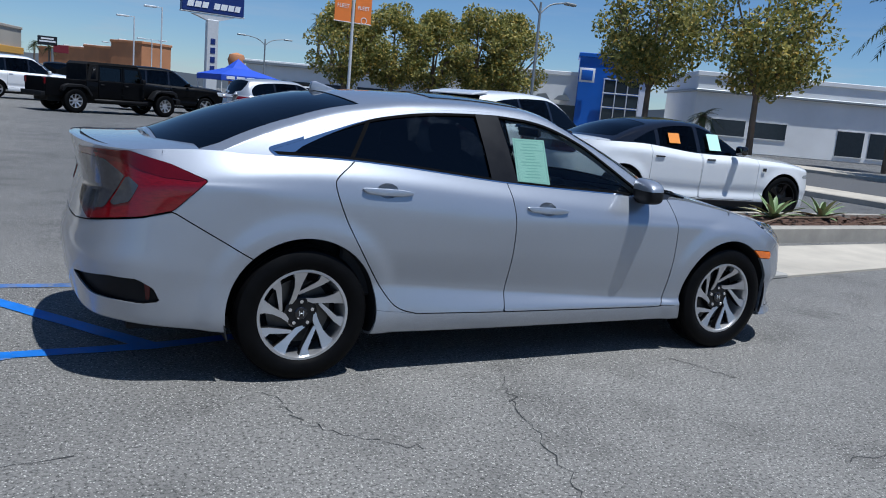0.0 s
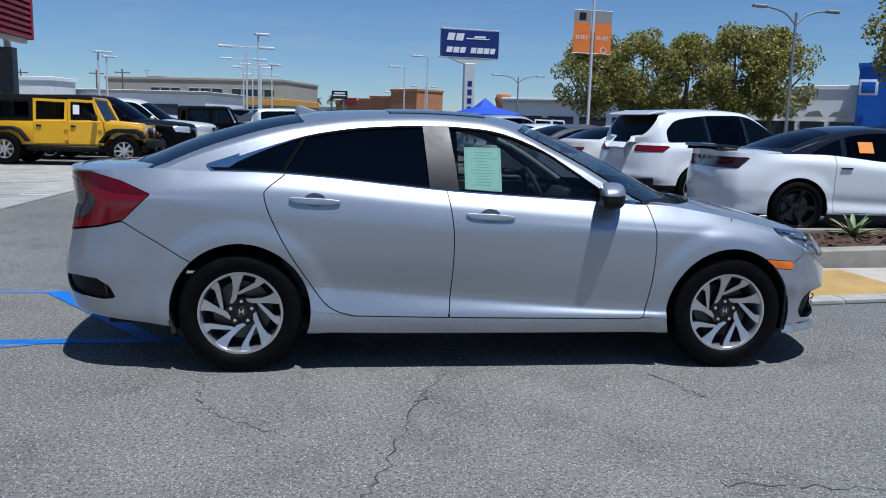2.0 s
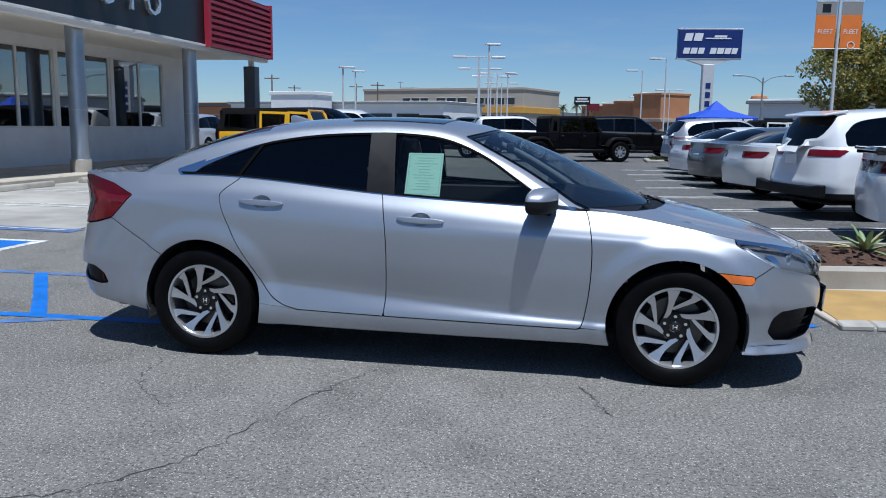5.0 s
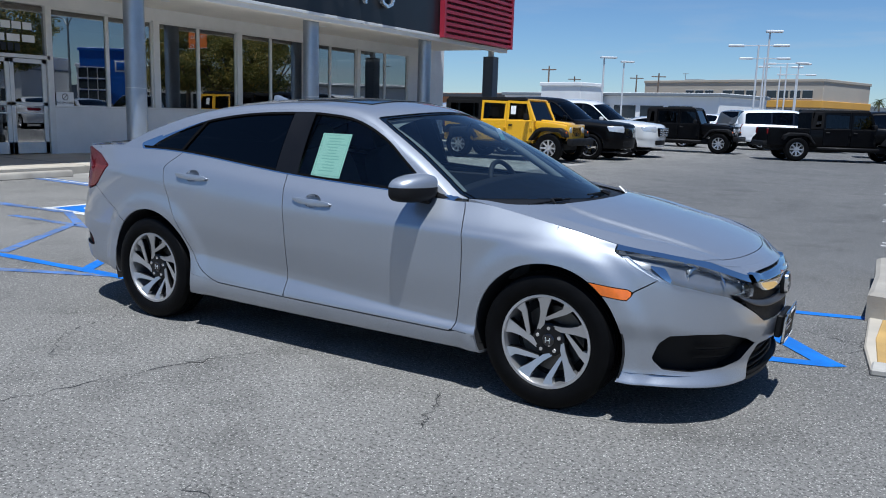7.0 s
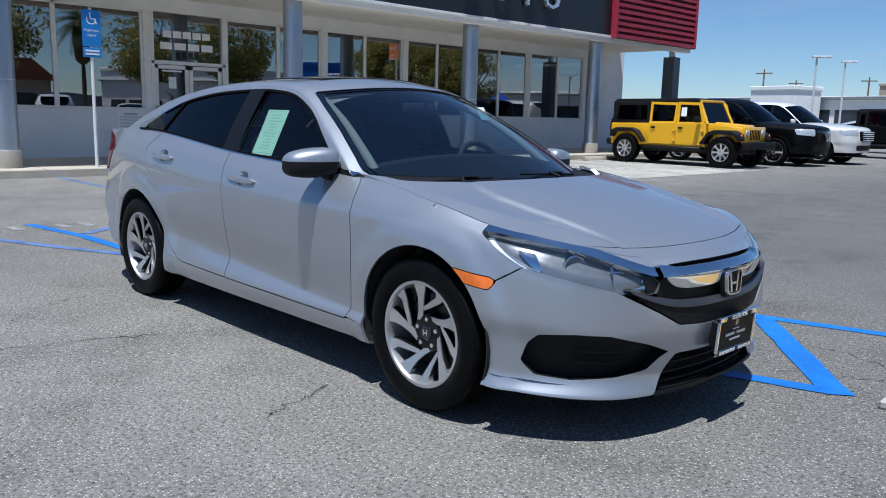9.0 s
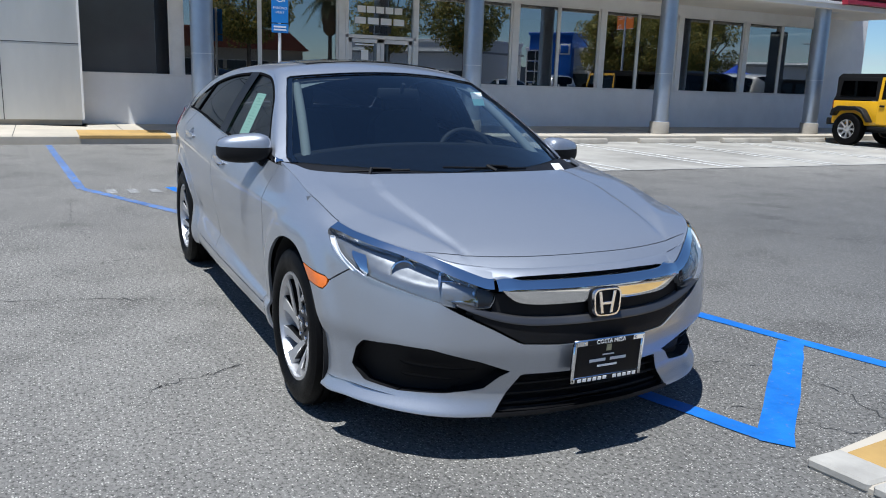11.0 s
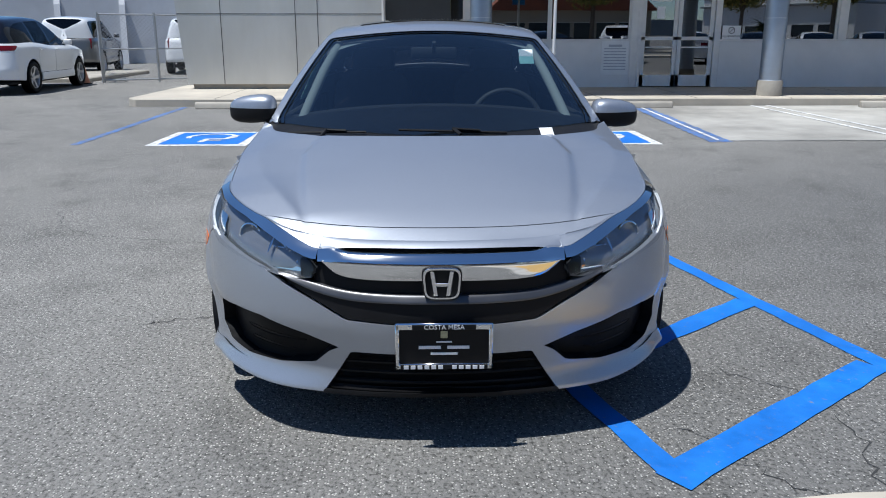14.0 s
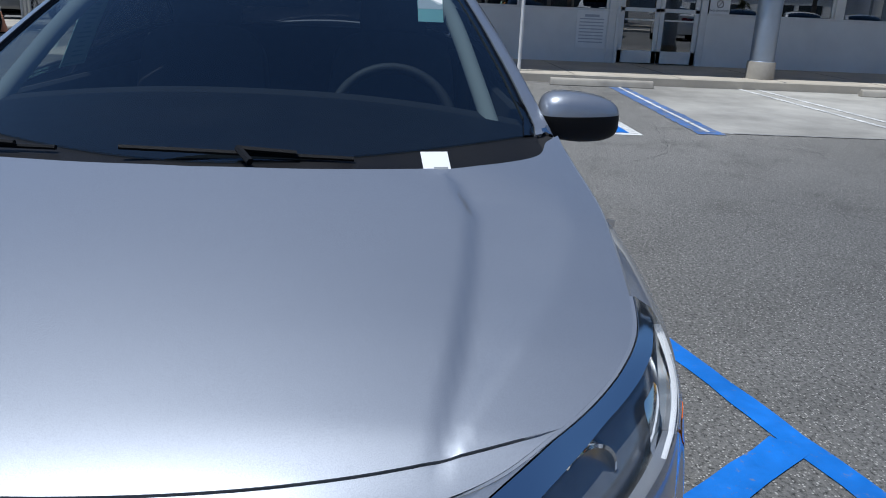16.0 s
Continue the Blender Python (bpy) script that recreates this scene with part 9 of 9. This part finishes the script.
# grass strip at the end of the far pickup
gs = np.random.RandomState(9)
gvv, gff = [], []
for _ in range(2600):
    x, y, a, h = gs.uniform(3.1, 7.2), gs.uniform(28.3, 30.0), gs.uniform(0, 6.28), gs.uniform(0.06, 0.16)
    i = len(gvv)
    gvv += [(x - 0.02 * math.cos(a), y - 0.02 * math.sin(a), 0.1), (x + 0.02 * math.cos(a), y + 0.02 * math.sin(a), 0.1), (x + gs.uniform(-0.05, 0.05), y + gs.uniform(-0.05, 0.05), 0.1 + h)]
    gff.append([i, i + 1, i + 2])
tagged(obj("grass", (gvv, gff), M_BUSH), "short dry green grass on a lot island", "grass", kind="stuff")
tagged(obj("lot_island", box2((2.9, 28.1, -0.02), (7.4, 30.2, 0.11), 0.03), M_CURB), "low concrete-edged lot island", "island", kind="structure")

# ---- fence and wall left of the shop ----
M_WIRE = mat("galvanised_wire", (0.42, 0.43, 0.44), 0.45, 0.7, var=0.08)
M_BLOCKWALL = mat("white_block_wall", (0.55, 0.56, 0.58), 0.9, var=0.06, scale=1.0, stain=0.15)


def chain_fence(label, x0, y0, x1, y1, h, z=0.0):
    """Steel posts, rails and a wire mesh of slanting strands."""
    t = thing("chain_link_fence", label, "fence", at=pose(x0, y0, z, 0, 0, math.degrees(math.atan2(y1 - y0, x1 - x0))))
    l = math.hypot(x1 - x0, y1 - y0)
    n = max(1, round(l / 1.7))
    for k in range(n + 1):
        obj("post", rod((l * k / n, 0, 0), (l * k / n, 0, h + 0.05), 0.035, 8), M_WIRE, t, "", 40)
    for zz in (0.08, h * 0.5, h):
        obj("rail", rod((0, 0, zz), (l, 0, zz), 0.022, 8), M_WIRE, t, "", 40)
    v, f = [], []
    st_ = 0.11
    for sg in (-1, 1):
        x = -h
        while x < l + h:
            a, b = (x, 0.05), (x + h, h)
            if sg < 0:
                a, b = (x, h), (x + h, 0.05)
            (xa, za), (xb, zb) = a, b
            if xb > 0 and xa < l:
                if xa < 0:
                    za, xa = za + (zb - za) * (-xa) / (xb - xa), 0
                if xb > l:
                    zb, xb = za + (zb - za) * (l - xa) / (xb - xa), l
                i = len(v)
                w = 0.0045
                v += [(xa, sg * 0.003 + 0, za - w), (xb, sg * 0.003, zb - w), (xb, sg * 0.003, zb + w), (xa, sg * 0.003, za + w), (xa, sg * 0.003 + 0.006, za), (xb, sg * 0.003 + 0.006, zb)]
                f += [[i, i + 1, i + 2, i + 3], [i, i + 4, i + 5, i + 1], [i + 3, i + 2, i + 5, i + 4]]
            x += st_
    m_ = obj("wire_mesh", (v, f), M_WIRE, t, "diamond wire mesh")
    m_["kind"] = "stuff"
    return t


chain_fence("galvanised chain-link fence panel beside the drive", -18.3, -9.0, -19.6, -6.3, 1.85)
chain_fence("galvanised chain-link gate set back from the drive", -18.3, -9.0, -21.5, -10.2, 1.85)
bw = thing("block_wall", "pale block wall with buttresses behind the yard", "wall", kind="structure", at=pose(-33, -16, 0, 0, 0, 14))
obj("wall_face", rbox(0.3, 30, 2.9, 0.02, at=(0, 0, 1.45)), M_BLOCKWALL, bw)
for k in range(11):
    obj("buttress", prism([(0.15, 0.0), (0.75, 0.0), (0.30, 2.6), (0.15, 2.9)], -14 + 2.7 * k, -13.75 + 2.7 * k, "y"), M_BLOCKWALL, bw)
tagged(obj("yard_pavement", box2((-24, -14.5, -0.02), (-18.6, -9.6, 0.12), 0.03), M_CURB), "raised concrete strip behind the fence", "pavement", kind="structure")
cone = thing("traffic_cone", "small faded orange traffic cone by the fence", "cone", at=pose(-18.0, -9.4, 0))
obj("cone_body", lathe([(0.14, 0.03), (0.03, 0.50), (0.02, 0.52)], 16), mat("faded_orange", (0.55, 0.25, 0.15), 0.7, var=0.1), cone, "", 40)
obj("cone_base", rbox(0.34, 0.34, 0.03, 0.01, at=(0, 0, 0.015)), M_TRIM, cone)
for k, (x, y, s) in enumerate(((-37, -11, 1.0), (-38.5, -24, 1.2), (-40, -6, 1.1))):
    rs_ = np.random.RandomState(40 + k)
    tt = thing("shrub", "dark green shrub behind the block wall", "shrub", "yard shrubs", at=pose(x, y, 0))
    cs_ = [(rs_.uniform(-2, 2), rs_.uniform(-2.5, 2.5), rs_.uniform(2.0, 3.9)) for _ in range(12)]
    o = obj("foliage", leaves(cs_, [0.9 * s] * 12, 260, 0.14, rs_), M_BUSH, tt)
    o["kind"] = "stuff"
    obj("stem", rod((0, 0, 0), (0, 0, 3.0), 0.12, 8), M_BARK, tt)
tagged(obj("brown_slope", prism([(-40, 0), (-40, 4.2), (-36.5, 2.4), (-35, 0)], -12, 6, "y"), mat("dry_slope", (0.22, 0.15, 0.09), 0.95, var=0.25, scale=0.8)), "dry brown slope behind the yard", "slope", kind="structure")

# low haze-grey hills and town edge at the horizon
hv2, hf2 = [], []
rs3 = np.random.RandomState(12)
n_h = 220
hh_ = np.convolve(rs3.rand(n_h + 20), np.ones(9) / 9, "same")[10:-10]
for k in range(n_h):
    a = 2 * math.pi * k / n_h
    z = 5 + 9 * hh_[k] + 4 * rs3.rand()
    hv2 += [(600 * math.cos(a), 600 * math.sin(a), -2), (600 * math.cos(a), 600 * math.sin(a), z)]
hf2 = [[2 * k, 2 * ((k + 1) % n_h), 2 * ((k + 1) % n_h) + 1, 2 * k + 1] for k in range(n_h)]
tagged(obj("backdrop", (hv2, [q[::-1] for q in hf2]), mat("far_town", (0.16, 0.18, 0.20), 0.95, var=0.2, scale=0.02)), "hazy grey town edge at the horizon", "backdrop", kind="structure")

# ---- papers on the sedan ----
wf = thing("window_form", "pale green printed form in the sedan's front window", "paper", at=pose(-0.055, -0.690, 1.092, -25.5, 0, -1))
obj("sheet", rbox(0.205, 0.002, 0.262, 0.0005), M_PAPER, wf)
obj("print_border", join(rbox(0.185, 0.0024, 0.003, 0, at=(0, 0, 0.12)), rbox(0.185, 0.0024, 0.003, 0, at=(0, 0, -0.12)), rbox(0.003, 0.0024, 0.24, 0, at=(-0.092, 0, 0)), rbox(0.003, 0.0024, 0.24, 0, at=(0.092, 0, 0))), M_PAPERINK, wf)
rp = np.random.RandomState(3)
for k in range(12):
    obj("print", rbox(rp.uniform(0.06, 0.15), 0.0026, 0.006, 0, at=(rp.uniform(-0.012, 0.012), 0, 0.10 - 0.0175 * k)), M_PAPERINK, wf)
st1 = thing("windscreen_sticker", "small teal and white sticker inside the windscreen", "sticker", at=pose(0.385, 0.475, 1.218, 0, 58, 6))
obj("sheet", rbox(0.085, 0.075, 0.002, 0.0005), M_TEAL, st1)
obj("upper_field", rbox(0.040, 0.073, 0.003, 0, at=(-0.02, 0, 0.0)), M_WHITEPAPER, st1)
tg = thing("windscreen_tag", "small white paper tag at the foot of the windscreen", "tag", at=pose(1.225, 0.47, 0.922, 0, 40, 12))
obj("sheet", rbox(0.070, 0.058, 0.002, 0.0005), M_WHITEPAPER, tg)
obj("print", rbox(0.012, 0.030, 0.003, 0, at=(0.012, 0.008, 0.0)), M_STEEL, tg)
